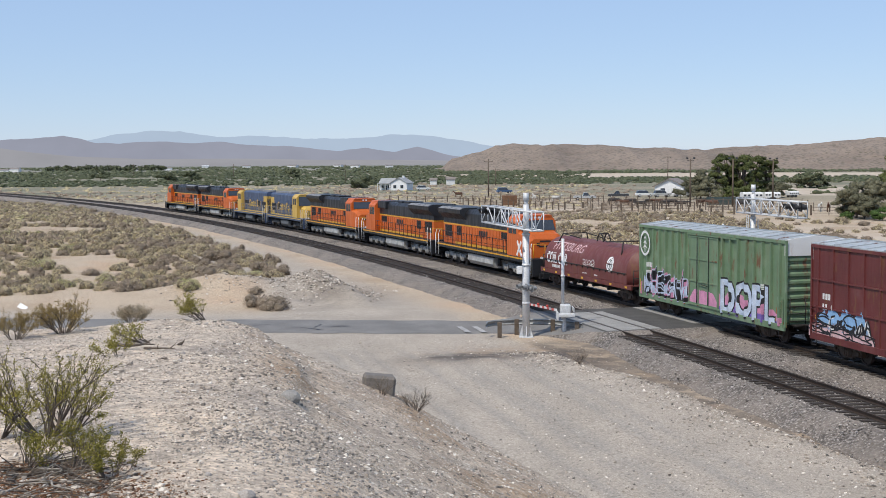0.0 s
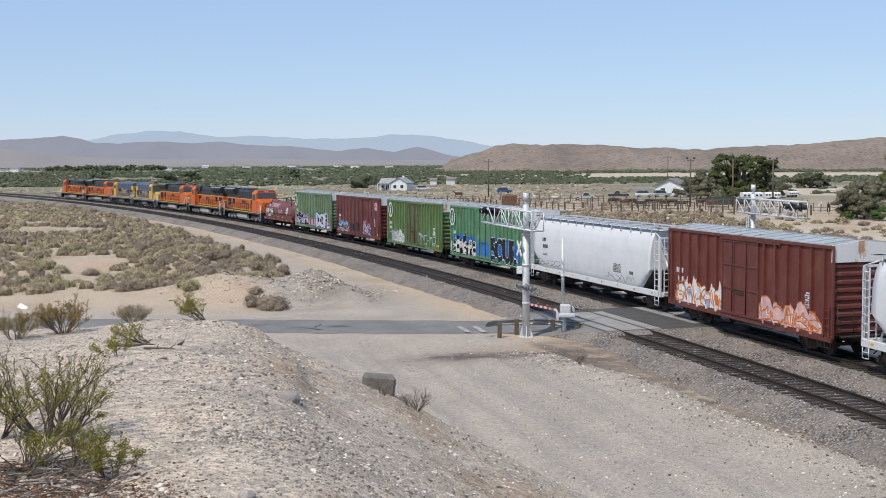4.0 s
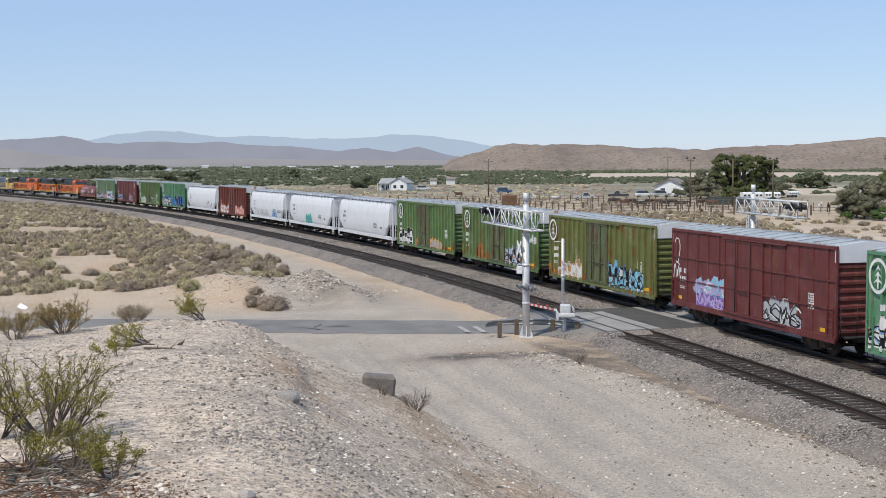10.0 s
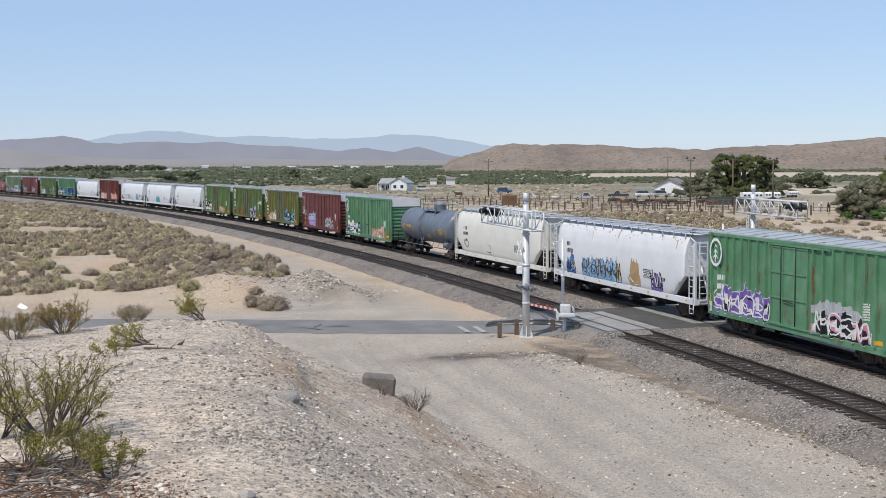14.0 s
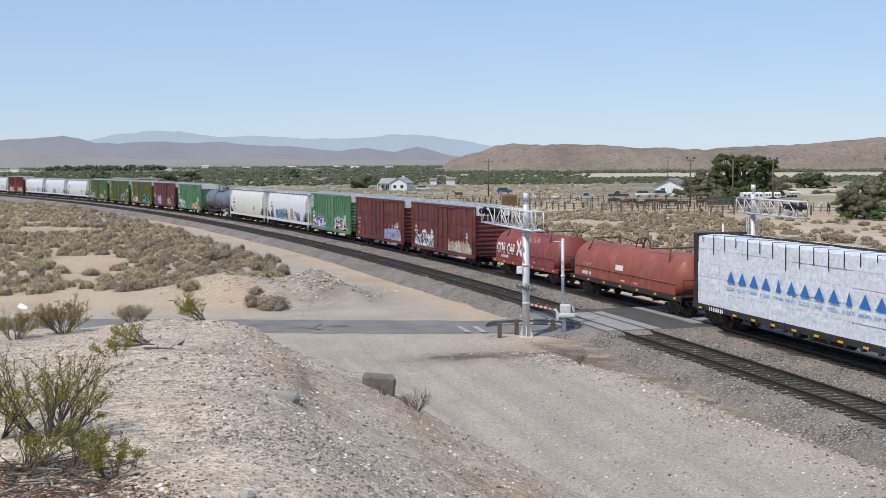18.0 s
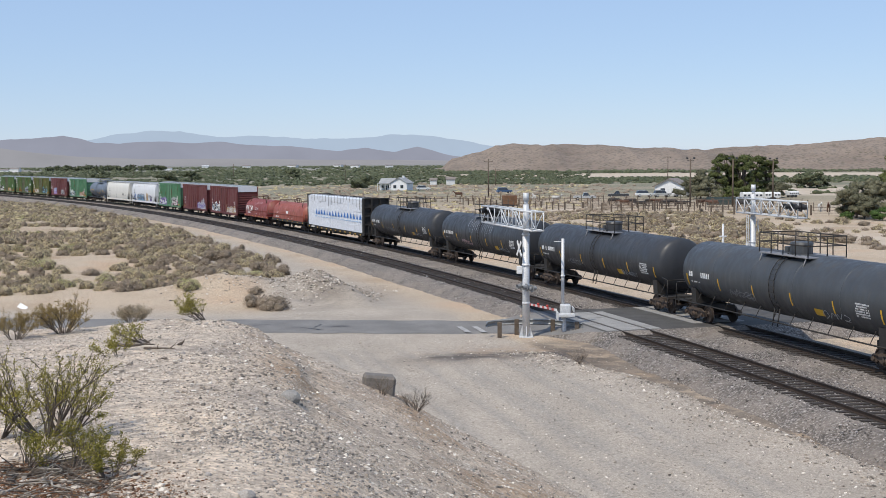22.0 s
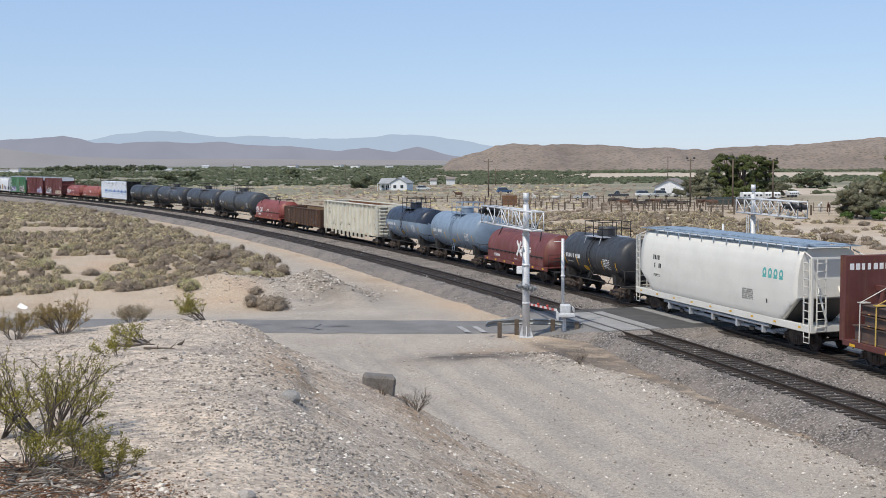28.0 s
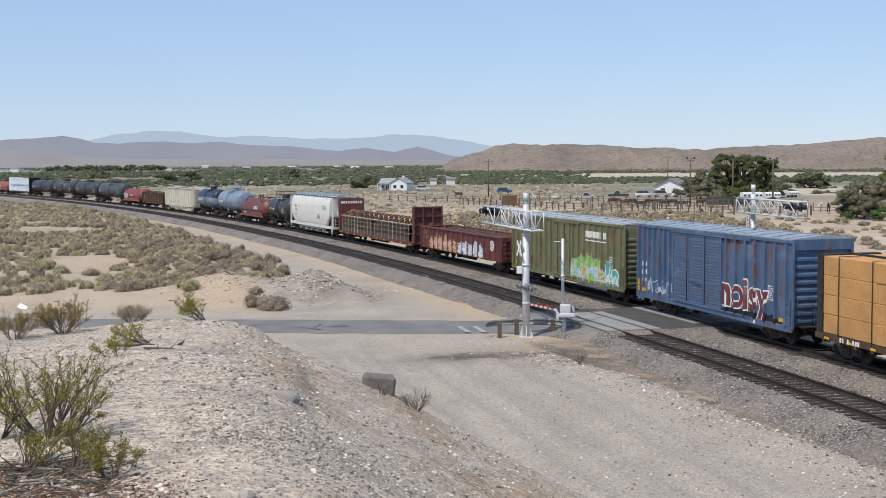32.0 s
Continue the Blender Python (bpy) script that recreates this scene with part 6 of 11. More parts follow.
def centerbeam(L, look_, label, group="centre-beam cars of the train"):
    car = thing("centerbeam_car", label, "railcar", group)
    W, z0, z1 = 1.45, 1.12, look_.get("top", 4.55)
    frame_col = look_["frame"]
    bulkhead_part(car, L / 2 - 0.5, 1, W, z0 - 0.1, z1 + 0.05, frame_col)
    bulkhead_part(car, -L / 2 + 0.5, -1, W, z0 - 0.1, z1 + 0.05, frame_col)
    bm = bmesh.new()
    for s in (1, -1):
        box(bm, -L / 2 + 0.1, L / 2 - 0.1, s * 1.38 - 0.08, s * 1.38 + 0.08, 0.82, 1.10, bev=0.02)
    box(bm, -L / 2 + 0.1, L / 2 - 0.1, -1.38, 1.38, 1.02, 1.08)
    m = int(L / 1.2)
    for k in range(m):
        x = -L / 2 + 0.8 + (L - 1.6) * k / (m - 1)
        box(bm, x - 0.08, x + 0.08, 1.30, 1.50, 0.72, 1.02)
    part("deck", bm, look_.get("deck_col", GON_BROWN), car)
    bm = bmesh.new()
    box(bm, -L / 2 + 0.5, L / 2 - 0.5, -0.06, 0.06, z1 - 0.1, z1 + 0.08)
    for k in range(14):
        x = -L / 2 + 1.2 + (L - 2.4) * k / 13
        box(bm, x - 0.06, x + 0.06, -0.05, 0.05, 1.08, z1 - 0.1)
    part("center_beam", bm, frame_col, car)
    n, rows = look_["stacks"], look_["rows"]
    bx0, bx1 = -L / 2 + 0.72, L / 2 - 0.72
    rnd = random.Random(len(label))
    for s in (1, -1):
        for k in range(n):
            xa, xb = bx0 + (bx1 - bx0) * k / n, bx0 + (bx1 - bx0) * (k + 1) / n
            for r in range(rows):
                za, zb = z0 + (z1 - z0) * r / rows, z0 + (z1 - z0) * (r + 1) / rows
                bm = bmesh.new()
                j = rnd.uniform(-0.025, 0.025)
                y0, y1 = (0.08, W + j) if s > 0 else (-W + j, -0.08)
                vs = box(bm, xa + 0.006, xb - 0.006, y0, y1, za + 0.006, zb - 0.004)
                if look_.get("soft"):
                    bmesh.ops.subdivide_edges(bm, edges=bm.edges[:], cuts=4, use_grid_fill=True)
                    for v in bm.verts:
                        q = noise.noise(Vector((v.co.x * 2.1 + k, v.co.y * 2.1, v.co.z * 3.3)))
                        v.co.y += 0.022 * q * s
                        if r == rows - 1 and v.co.z > zb - 0.05:
                            v.co.z += 0.06 * noise.noise(Vector((v.co.x * 1.7, v.co.y * 2, 3.0))) - 0.10 * abs(v.co.y / W) ** 3
                else:
                    bmesh.ops.bevel(bm, geom=bm.edges[:], offset=0.02, segments=1, affect="EDGES")
                part("lumber_pack", bm, look_["load"], car)
                if not look_.get("soft") and s > 0:
                    bm = bmesh.new()
                    for q in range(1, 7):
                        zz = za + (zb - za) * q / 7
                        box(bm, xa + 0.03, xb - 0.03, y1 - 0.01, y1 + 0.006, zz - 0.004, zz + 0.004)
                    part("board_gap", bm, P_TAN, car)
    side = Side(lambda x, z: W + 0.03, [], [])
    bm = bmesh.new()
    m = look_.get("straps", 14)
    for k in range(m):
        x = bx0 + (bx1 - bx0) * (k + 0.5) / m
        w = 0.025
        box(bm, x - w, x + w, W + 0.035, W + 0.05, 1.05 + look_.get("strap_up", 0) * rnd.uniform(0.72, 1.06), z1 + 0.02)
        box(bm, x - w, x + w, 0.0, W + 0.05, z1 + 0.03, z1 + 0.05)
    pieces("strap", bm, look_.get("strap_col", STEEL_DARK), car)
    sill(car, L, z=0.95)
    running_gear(car, L, 2.0, 0.3)
    bm = bmesh.new()
    for k in range(12):
        x = L / 2 - 0.9 - k * (L - 2.2) / 11
        rect(bm, x - 0.4, x, 0.86, 0.97)
    for v in bm.verts:
        v.co.y = 1.506
    pieces("reflector", bm, P_YELLOW, car)
    bm = bmesh.new()
    bars(bm, L / 2 - 2.1, 0.86, 0.14, 0.2, 8, rnd)
    for v in bm.verts:
        v.co.y = 1.508
    part("stencil", bm, P_WHITE, car)
    return car, side, (bx0, bx1, z0, z1)


def bulkhead_flat(L, label):
    car = thing("bulkhead_flatcar", label, "railcar")
    W, z0 = 1.45, 1.15
    a, b = L / 2 - 0.35, -L / 2 + 0.35
    bulkhead_part(car, a, 1, W, z0 - 0.2, 4.55, DECK_BROWN)
    bulkhead_part(car, b, -1, W, z0 - 0.2, 4.40, DECK_BROWN)
    bm = bmesh.new()
    for s in (1, -1):
        box(bm, b, a, s * 1.42 - 0.07, s * 1.42 + 0.07, 0.78, 1.04, bev=0.02)
    box(bm, b, a, -1.42, 1.42, 0.98, 1.03)
    part("deck", bm, DECK_BROWN, car)
    bm = bmesh.new()
    box(bm, b + 0.2, a - 0.2, -0.10, 0.10, 3.05, 3.30, bev=0.02)
    m = 15
    for k in range(m):
        x = b + 0.8 + (a - b - 1.6) * k / (m - 1)
        box(bm, x - 0.10, x + 0.10, -0.14, 0.14, 1.1, 3.05)
        for s in (1, -1):
            loft(bm, [[(x - 0.12, s * 0.10, 3.0), (x + 0.12, s * 0.10, 3.0), (x + 0.12, s * 0.10, 1.1), (x - 0.12, s * 0.10, 1.1)], [(x - 0.12, s * 0.16, 3.0), (x + 0.12, s * 0.16, 3.0), (x + 0.12, s * 0.62, 1.1), (x - 0.12, s * 0.62, 1.1)]])
    bmesh.ops.recalc_face_normals(bm, faces=bm.faces[:])
    part("center_truss", bm, DECK_BROWN, car)
    # steel beams in tiers
    rnd = random.Random(12)

    def hbeam(x0, x1, y, z, w, h):
        bm = bmesh.new()
        box(bm, x0, x1, y - w / 2, y + w / 2, z, z + 0.04)
        box(bm, x0, x1, y - w / 2, y + w / 2, z + h - 0.04, z + h)
        box(bm, x0, x1, y - 0.02, y + 0.02, z + 0.04, z + h - 0.04)
        part("steel_beam", bm, BEAM_STEEL, car)
    runs = [(-10.6, 0.2), (0.5, 11.6)]
    for s in (1, -1):
        for tier, (h, z) in enumerate(((0.66, 1.06), (0.42, 1.78), (0.36, 2.26))):
            for x0, x1 in runs:
                q = rnd.uniform(0, 0.8)
                for j in range(3):
                    hbeam(x0 + q * (tier > 0), x1 - (0.8 - q) * (tier > 0), s * (1.25 - 0.32 * j), z, 0.30, h)
        bm = bmesh.new()
        for k in range(16):
            x = -10.2 + 20.6 * k / 15
            for z in (1.77, 2.25):
                box(bm, x - 0.06, x + 0.06, min(s * 0.4, s * 1.42), max(s * 0.4, s * 1.42), z, z + 0.05)
        pieces("timber_dunnage", bm, LUMBER, car)
    for k in range(20):
        x = -11.0 + 22.0 * k / 19
        bm = bmesh.new()
        w = 0.045
        path = [(1.46, 1.0), (1.44, 2.70), (0.12, 3.32)]
        for (y0, za), (y1, zb) in zip(path, path[1:]):
            loft(bm, [[(x - w, y0, za), (x + w, y0, za)], [(x - w, y1, zb), (x + w, y1, zb)]], closed=False)
        box(bm, x - 0.16, x + 0.16, 1.05, 1.47, 2.68, 2.72)
        part("tie_down_strap", bm, STRAP_YELLOW if k % 5 in (1, 3) else STRAP, car)
    sill(car, L, z=0.95)
    running_gear(car, L, 2.2, 0.3)
    side = Side(lambda x, z: 1.49, [], [])
    bm = bmesh.new()
    for k in range(10):
        x = L / 2 - 0.9 - k * (L - 2.2) / 9
        rect(bm, x - 0.4, x, 0.80, 0.92)
    decal("reflector", bm, P_YELLOW, car, side, 0.004, each=True)
    # bars in place of the lettering on the leading bulkhead
    bm = bmesh.new()
    r2 = random.Random(2)
    for k in range(9):
        y = 1.25 - k * 0.28
        box(bm, a - 0.112, a - 0.104, y - 0.2 * r2.uniform(0.7, 1.0), y, 3.95, 4.22)
    part("lettering_bar", bm, P_WHITE, car)
    return car


# ------------------------------------------------------------------ locomotives
def loco_bogie_mesh(mat, axles, length):
    bm = bmesh.new()
    for y in (-1.02, 1.02):
        box(bm, -length / 2, length / 2, y - 0.09, y + 0.09, 0.55, 0.86, bev=0.04)
        for x in axles:
            box(bm, x - 0.22, x + 0.22, y - 0.14, y + 0.14, 0.30, 0.72, bev=0.04)
            rod(bm, (x, y + (0.14 if y > 0 else -0.14), 0.52), (x, y + (0.22 if y > 0 else -0.22), 0.52), 0.13, seg=10)
            for dx in (-0.34, 0.34):
                rod(bm, (x + dx, y + (0.1 if y > 0 else -0.1), 0.35), (x + dx, y + (0.1 if y > 0 else -0.1), 0.85), 0.09, seg=8)
    box(bm, -length / 2 + 0.2, length / 2 - 0.2, -0.9, 0.9, 0.5, 0.9)
    return mesh_from("bogie", bm, mat)


ME_LOCO_WHEELS = wheel_pair_mesh(0.53)
ME_BOGIE_6 = loco_bogie_mesh(BOGIE_SILVER, (1.85, 0.0, -1.85), 4.9)
ME_BOGIE_4 = loco_bogie_mesh(plain("dark_bogie", (0.09, 0.085, 0.08), 0.8, 0, 0.3), (1.37, -1.37), 3.9)


def locomotive(L, cab_front, four_axle=False, label="", group="locomotives of the train", scheme="orange", seed=1):
    car = thing("locomotive", label, "locomotive", group)
    d = 1 if cab_front else -1                     # the cab's end along the line
    X = lambda u: d * u                            # u runs from the rear (-L/2) to the nose (+L/2)

    def bx(bm, u0, u1, y0, y1, z0, z1, mat=0, bev=0.0):
        a, b = X(u0), X(u1)
        return box(bm, min(a, b), max(a, b), y0, y1, z0, z1, mat, bev)
    orange = scheme == "orange"
    body, stripe, top = (LOCO_ORANGE, LOCO_YELLOW, LOCO_BLACK) if orange else (LOCO_BLUE, LOCO_GOLD, LOCO_BLUE)
    zd = 1.62
    H = 4.72 if not four_axle else 4.62
    hw = 0.98
    nose0 = L / 2 - 1.25                            # front of the short hood
    cab1 = L / 2 - 2.75
    cab0 = cab1 - 2.1
    rear = -L / 2 + 0.85
    # deck
    bm = bmesh.new()
    bx(bm, -L / 2 + 0.1, L / 2 - 0.1, -1.52, 1.52, zd - 0.10, zd, bev=0.02)
    part("deck", bm, LOCO_BLACK if orange else LOCO_BLUE, car)
    bm = bmesh.new()
    for s in (1, -1):
        bx(bm, -L / 2 + 0.9, L / 2 - 0.9, s * 1.52 - 0.03, s * 1.52 + 0.03, zd - 0.36, zd + 0.01, bev=0.01)
    part("side_sill", bm, LOCO_BLACK if orange else LOCO_BLUE, car)
    bm = bmesh.new()
    for s in (1, -1):
        bx(bm, -L / 2 + 0.9, L / 2 - 0.9, s * 1.557 - 0.004, s * 1.557 + 0.004, zd - 0.16, zd - 0.05)
    part("sill_stripe", bm, stripe, car)
    # long hood: orange sides with yellow band, black top
    bm = bmesh.new()
    bx(bm, rear, cab0, -hw, hw, zd, 3.36 if orange else 3.55, bev=0.02)
    part("engine_hood", bm, body, car)
    bm = bmesh.new()
    if orange:
        bx(bm, rear, cab0, -hw - 0.012, hw + 0.012, 3.22, 3.33)
        bx(bm, rear + 3.0, cab0 - 0.2, -hw - 0.014, hw + 0.014, zd + 0.02, zd + 0.20)
    else:
        bx(bm, rear, rear + 1.6, -hw - 0.012, hw + 0.012, zd, 3.9)
        bx(bm, rear + 1.6, cab0, -hw - 0.012, hw + 0.012, zd, zd + 0.18)
    part("hood_stripe", bm, stripe, car)
    bm = bmesh.new()
    zt = 3.33 if orange else 3.54
    prof = [(-hw - 0.01, zt), (hw + 0.01, zt), (hw + 0.01, 4.28), (hw - 0.22, H - 0.12), (-hw + 0.22, H - 0.12), (-hw - 0.01, 4.28)]
    loft(bm, [[(x, y, z) for y, z in prof] for x in sorted((X(rear), X(cab0)))])
    bmesh.ops.recalc_face_normals(bm, faces=bm.faces[:])
    part("hood_top", bm, top, car)
    if not four_axle:
        # radiator wings at the rear
        bm = bmesh.new()
        wing = [(-1.02, 3.75), (1.02, 3.75), (1.50, 4.25), (1.52, 4.55), (1.10, H + 0.02), (-1.10, H + 0.02), (-1.52, 4.55), (-1.50, 4.25)]
        loft(bm, [[(x, y, z) for y, z in wing] for x in sorted((X(rear - 0.05), X(rear + 5.6)))])
        bmesh.ops.recalc_face_normals(bm, faces=bm.faces[:])
        rad = part("radiator", bm, top, car)
        for k in range(4):
            bm = bmesh.new()
            u = rear + 0.25 + k * 1.36
            for s in (1, -1):
                loft(bm, [[(X(u), s * 1.14, H + 0.026), (X(u + 1.2), s * 1.14, H + 0.026)], [(X(u), s * 1.50, 4.585), (X(u + 1.2), s * 1.50, 4.585)]], closed=False)
            pieces("radiator_screen", bm, P_GREY, rad)
        bm = bmesh.new()
        for u in (rear + 7.5, rear + 9.6):
            bx(bm, u, u + 1.4, -0.75, 0.75, H - 0.15, H + 0.05, bev=0.04)
        bx(bm, cab0 - 2.6, cab0 - 0.1, -1.25, 1.25, 3.9, H - 0.05, bev=0.06)
        part("roof_housing", bm, top, car)
    else:
        bm = bmesh.new()
        for u in (rear + 1.2, rear + 2.8, rear + 4.4):
            rod(bm, (X(u), 0, H - 0.15), (X(u), 0, H + 0.06), 0.62, seg=16, smooth=False)
        bx(bm, rear + 6.5, rear + 8.2, -0.5, 0.5, H - 0.15, H + 0.12, bev=0.05)
        part("roof_fan", bm, P_GREY, car)
    # engine doors, grilles
    rnd = random.Random(seed)
    bm = bmesh.new()
    u = rear + 0.5
    while u < cab0 - 0.8:
        for s in (1, -1):
            bx(bm, u, u + 0.02, s * (hw + 0.012) - 0.012, s * (hw + 0.012) + 0.012, zd + 0.25, 3.18)
            bx(bm, u + 0.55, u + 0.6, s * (hw + 0.015) - 0.015, s * (hw + 0.015) + 0.015, 2.4, 2.65)
        u += 0.66
    pieces("door_seam", bm, LOCO_SEAM if orange else LOCO_GOLD, car)
    bm = bmesh.new()
    for u0, u1, z0, z1 in ((rear + 0.5, rear + 2.2, 2.2, 3.15), (rear + 3.4, rear + 4.6, 2.4, 3.15), (cab0 - 2.4, cab0 - 0.6, 2.65, 3.15)):
        for s in (1, -1):
            k = u0
            while k < u1:
                bx(bm, k, k + 0.09, s * (hw + 0.02) - 0.018, s * (hw + 0.02) + 0.018, z0, z1)
                k += 0.15
    pieces("grille_bar", bm, LOCO_BLACK, car)
    # cab and nose
    cw = 1.50 if not four_axle else 1.45
    bm = bmesh.new()
    roofp = [(-cw, zd), (cw, zd), (cw, 4.15), (cw - 0.35, H - 0.14), (-cw + 0.35, H - 0.14), (-cw, 4.15)]
    loft(bm, [[(x, y, z) for y, z in roofp] for x in sorted((X(cab0), X(cab1)))])
    bmesh.ops.recalc_face_normals(bm, faces=bm.faces[:])
    cab = part("cab", bm, LOCO_ORANGE if orange else LOCO_GOLD, car)
    bm = bmesh.new()
    loft(bm, [[(x, y, z) for y, z in ((-cw + 0.3, H - 0.15), (cw - 0.3, H - 0.15), (cw - 0.45, H - 0.08), (-cw + 0.45, H - 0.08))] for x in sorted((X(cab0 - 0.02), X(cab1 + 0.06)))])
    bmesh.ops.recalc_face_normals(bm, faces=bm.faces[:])
    part("cab_roof", bm, LOCO_ORANGE if orange else LOCO_GOLD, cab)
    bm = bmesh.new()
    nh = 3.55 if not four_axle else 3.15
    secs = [(cab1, cw if not four_axle else 1.0, nh), (nose0 - 0.2, (cw if not four_axle else 1.0) - 0.12, nh - 0.25), (nose0, (cw if not four_axle else 1.0) - 0.3, nh - 0.6)]
    rings = [[(X(u), -w, zd), (X(u), w, zd), (X(u), w, h - 0.25), (X(u), w - 0.3, h), (X(u), -w + 0.3, h), (X(u), -w, h - 0.25)] for u, w, h in secs]
    loft(bm, rings)
    bmesh.ops.recalc_face_normals(bm, faces=bm.faces[:])
    part("nose", bm, LOCO_ORANGE if orange else LOCO_GOLD, cab)
    bm = bmesh.new()
    loft(bm, [[(X(cab1 + 0.30), -cw + 0.18, nh - 0.02), (X(cab1 + 0.30), cw - 0.18, nh - 0.02)], [(X(cab1 + 0.012), -cw + 0.25, 4.25), (X(cab1 + 0.012), cw - 0.25, 4.25)]], closed=False)
    for s in (1, -1):
        bx(bm, cab0 + 0.3, cab0 + 1.0, s * cw - 0.012, s * cw + 0.012, 3.25, 4.0)
        bx(bm, cab0 + 1.1, cab0 + 1.75, s * cw - 0.012, s * cw + 0.012, 3.25, 4.0)
    part("window", bm, GLASS_DARK, cab, "dark cab window glass")
    bm = bmesh.new()
    loft(bm, [[(X(cab1 + 0.32), y, z) for y, z in ((-cw + 0.1, nh - 0.02), (cw - 0.1, nh - 0.02))], [(X(cab1 + 0.02), y, z) for y, z in ((-cw + 0.2, nh - 0.02), (cw - 0.2, nh - 0.02))]], closed=False)
    if orange:
        for k in (-1, 1):
            bx(bm, nose0 - 0.28, nose0 + 0.015, k * 0.55 - 0.12, k * 0.55 + 0.12, nh - 1.1, nh - 0.85)
        bx(bm, nose0 - 0.2, nose0 + 0.018, -0.42, 0.42, nh - 0.82, nh - 0.70)
        bx(bm, nose0 - 0.2, nose0 + 0.018, -0.5, 0.5, zd + 0.75, zd + 0.86)
    part("nose_trim", bm, LOCO_BLACK, cab)
    # numberboard headlights
    for y in (-0.16, 0.16):
        bm = bmesh.new()
        rod(bm, (X(cab1), y, H - 0.28), (X(cab1 + 0.06), y, H - 0.28), 0.09, seg=10)
        part("headlight", bm, P_WHITE, cab)
    for y in (-0.75, 0.75):
        bm = bmesh.new()
        rod(bm, (X(L / 2 - 0.22), y, zd + 0.05), (X(L / 2 - 0.10), y, zd + 0.05), 0.1, seg=10)
        part("ditch_light", bm, P_WHITE, car)
    # fuel tank and gear
    bm = bmesh.new()
    fl = 5.6 if not four_axle else 3.6
    fp = [(-1.35, 1.10), (-1.42, 0.62), (-1.15, 0.32), (1.15, 0.32), (1.42, 0.62), (1.35, 1.10)]
    loft(bm, [[(x, y, z) for y, z in fp] for x in (-fl / 2, fl / 2)])
    bmesh.ops.recalc_face_normals(bm, faces=bm.faces[:])
    part("fuel_tank", bm, FUEL_GREY if orange else plain("old_fuel_tank", (0.10, 0.11, 0.12), 0.7), car)
    bm = bmesh.new()
    for s in (1, -1):
        for x in (-fl / 2 - 0.5, fl / 2 + 0.45):
            rod(bm, (x, s * 1.05, 1.12), (x, s * 1.05, 0.55), 0.16, seg=8)
        rod(bm, (-fl / 2, s * 1.3, 1.30), (fl / 2, s * 1.3, 1.30), 0.16, seg=8)
    bx(bm, -L / 2 + 0.6, L / 2 - 0.6, -0.75, 0.75, 0.95, zd - 0.1)
    part("underframe", bm, STEEL_DARK, car)
    bog = ME_BOGIE_4 if four_axle else ME_BOGIE_6
    off = L / 2 - (3.6 if four_axle else 4.1)
    for x in (off, -off):
        b = share("bogie", bog, car, pose(x, 0, 0))
        for dx in ((1.37, -1.37) if four_axle else (1.85, 0, -1.85)):
            share("wheelset", ME_LOCO_WHEELS, b, pose(dx, 0, 0))
    # railings: one upright at a time along each walkway
    for s in (1, -1):
        bm = bmesh.new()
        u = -L / 2 + 1.0
        us = []
        while u < cab0 - 0.2:
            us.append(u)
            u += 1.15
        us.append(cab0 - 0.2)
        for u in us:
            bx(bm, u - 0.018, u + 0.018, s * 1.47 - 0.018, s * 1.47 + 0.018, zd, zd + 1.05)
        rod(bm, (X(us[0]), s * 1.47, zd + 1.05), (X(us[-1]), s * 1.47, zd + 1.05), 0.025, seg=5)
        rod(bm, (X(us[0]), s * 1.47, zd + 0.55), (X(us[-1]), s * 1.47, zd + 0.55), 0.02, seg=5)
        part("walkway_railing", bm, LOCO_BLACK if orange else P_GREY, car)
    for e in (1, -1):
        u = e * (L / 2 - 0.15)
        bm = bmesh.new()
        bx(bm, u - 0.06, u + 0.06, -1.48, 1.48, 0.35, zd, bev=0.02)
        bx(bm, u - 0.05, u + 0.30, -1.0, 1.0, 0.22, 0.60)
        part("pilot", bm, LOCO_BLACK if orange else LOCO_BLUE, car)
        for s in (1, -1):
            bm = bmesh.new()
            for k in range(4):
                a, b2 = u - e * 0.85, u - e * 0.15
                bx(bm, min(a, b2), max(a, b2), min(s * 1.2, s * 1.52), max(s * 1.2, s * 1.52), 0.40 + 0.36 * k, 0.44 + 0.36 * k)
            part("step", bm, STEEL_DARK, car)
            bm = bmesh.new()
            for du in (0.12, 0.92):
                pts = [(X(u - e * du), s * 1.54, 0.55), (X(u - e * du), s * 1.54, zd + 0.75), (X(u - e * (du + 0.12)), s * 1.45, zd + 1.08)]
                for a, b2 in zip(pts, pts[1:]):
                    rod(bm, a, b2, 0.03, seg=6)
            part("grab_iron", bm, P_WHITE if orange else STRAP, car)
        bm = bmesh.new()
        for y in (-1.4, -0.5, 0.5, 1.4):
            rod(bm, (X(u), y, zd), (X(u), y, zd + 1.05), 0.025, seg=5)
        rod(bm, (X(u), -1.4, zd + 1.05), (X(u), -0.5, zd + 1.05), 0.025, seg=5)
        rod(bm, (X(u), 1.4, zd + 1.05), (X(u), 0.5, zd + 1.05), 0.025, seg=5)
        part("end_railing", bm, LOCO_YELLOW if orange else LOCO_GOLD, car)
        share("coupler", ME_COUPLER, car, pose(X(u) - 0.0, 0, 0, 0, 0, 0 if X(u) > 0 else 180))
    # name bars on the hood side
    side = Side(lambda x, z: hw + 0.022, [], [])
    bm = bmesh.new()
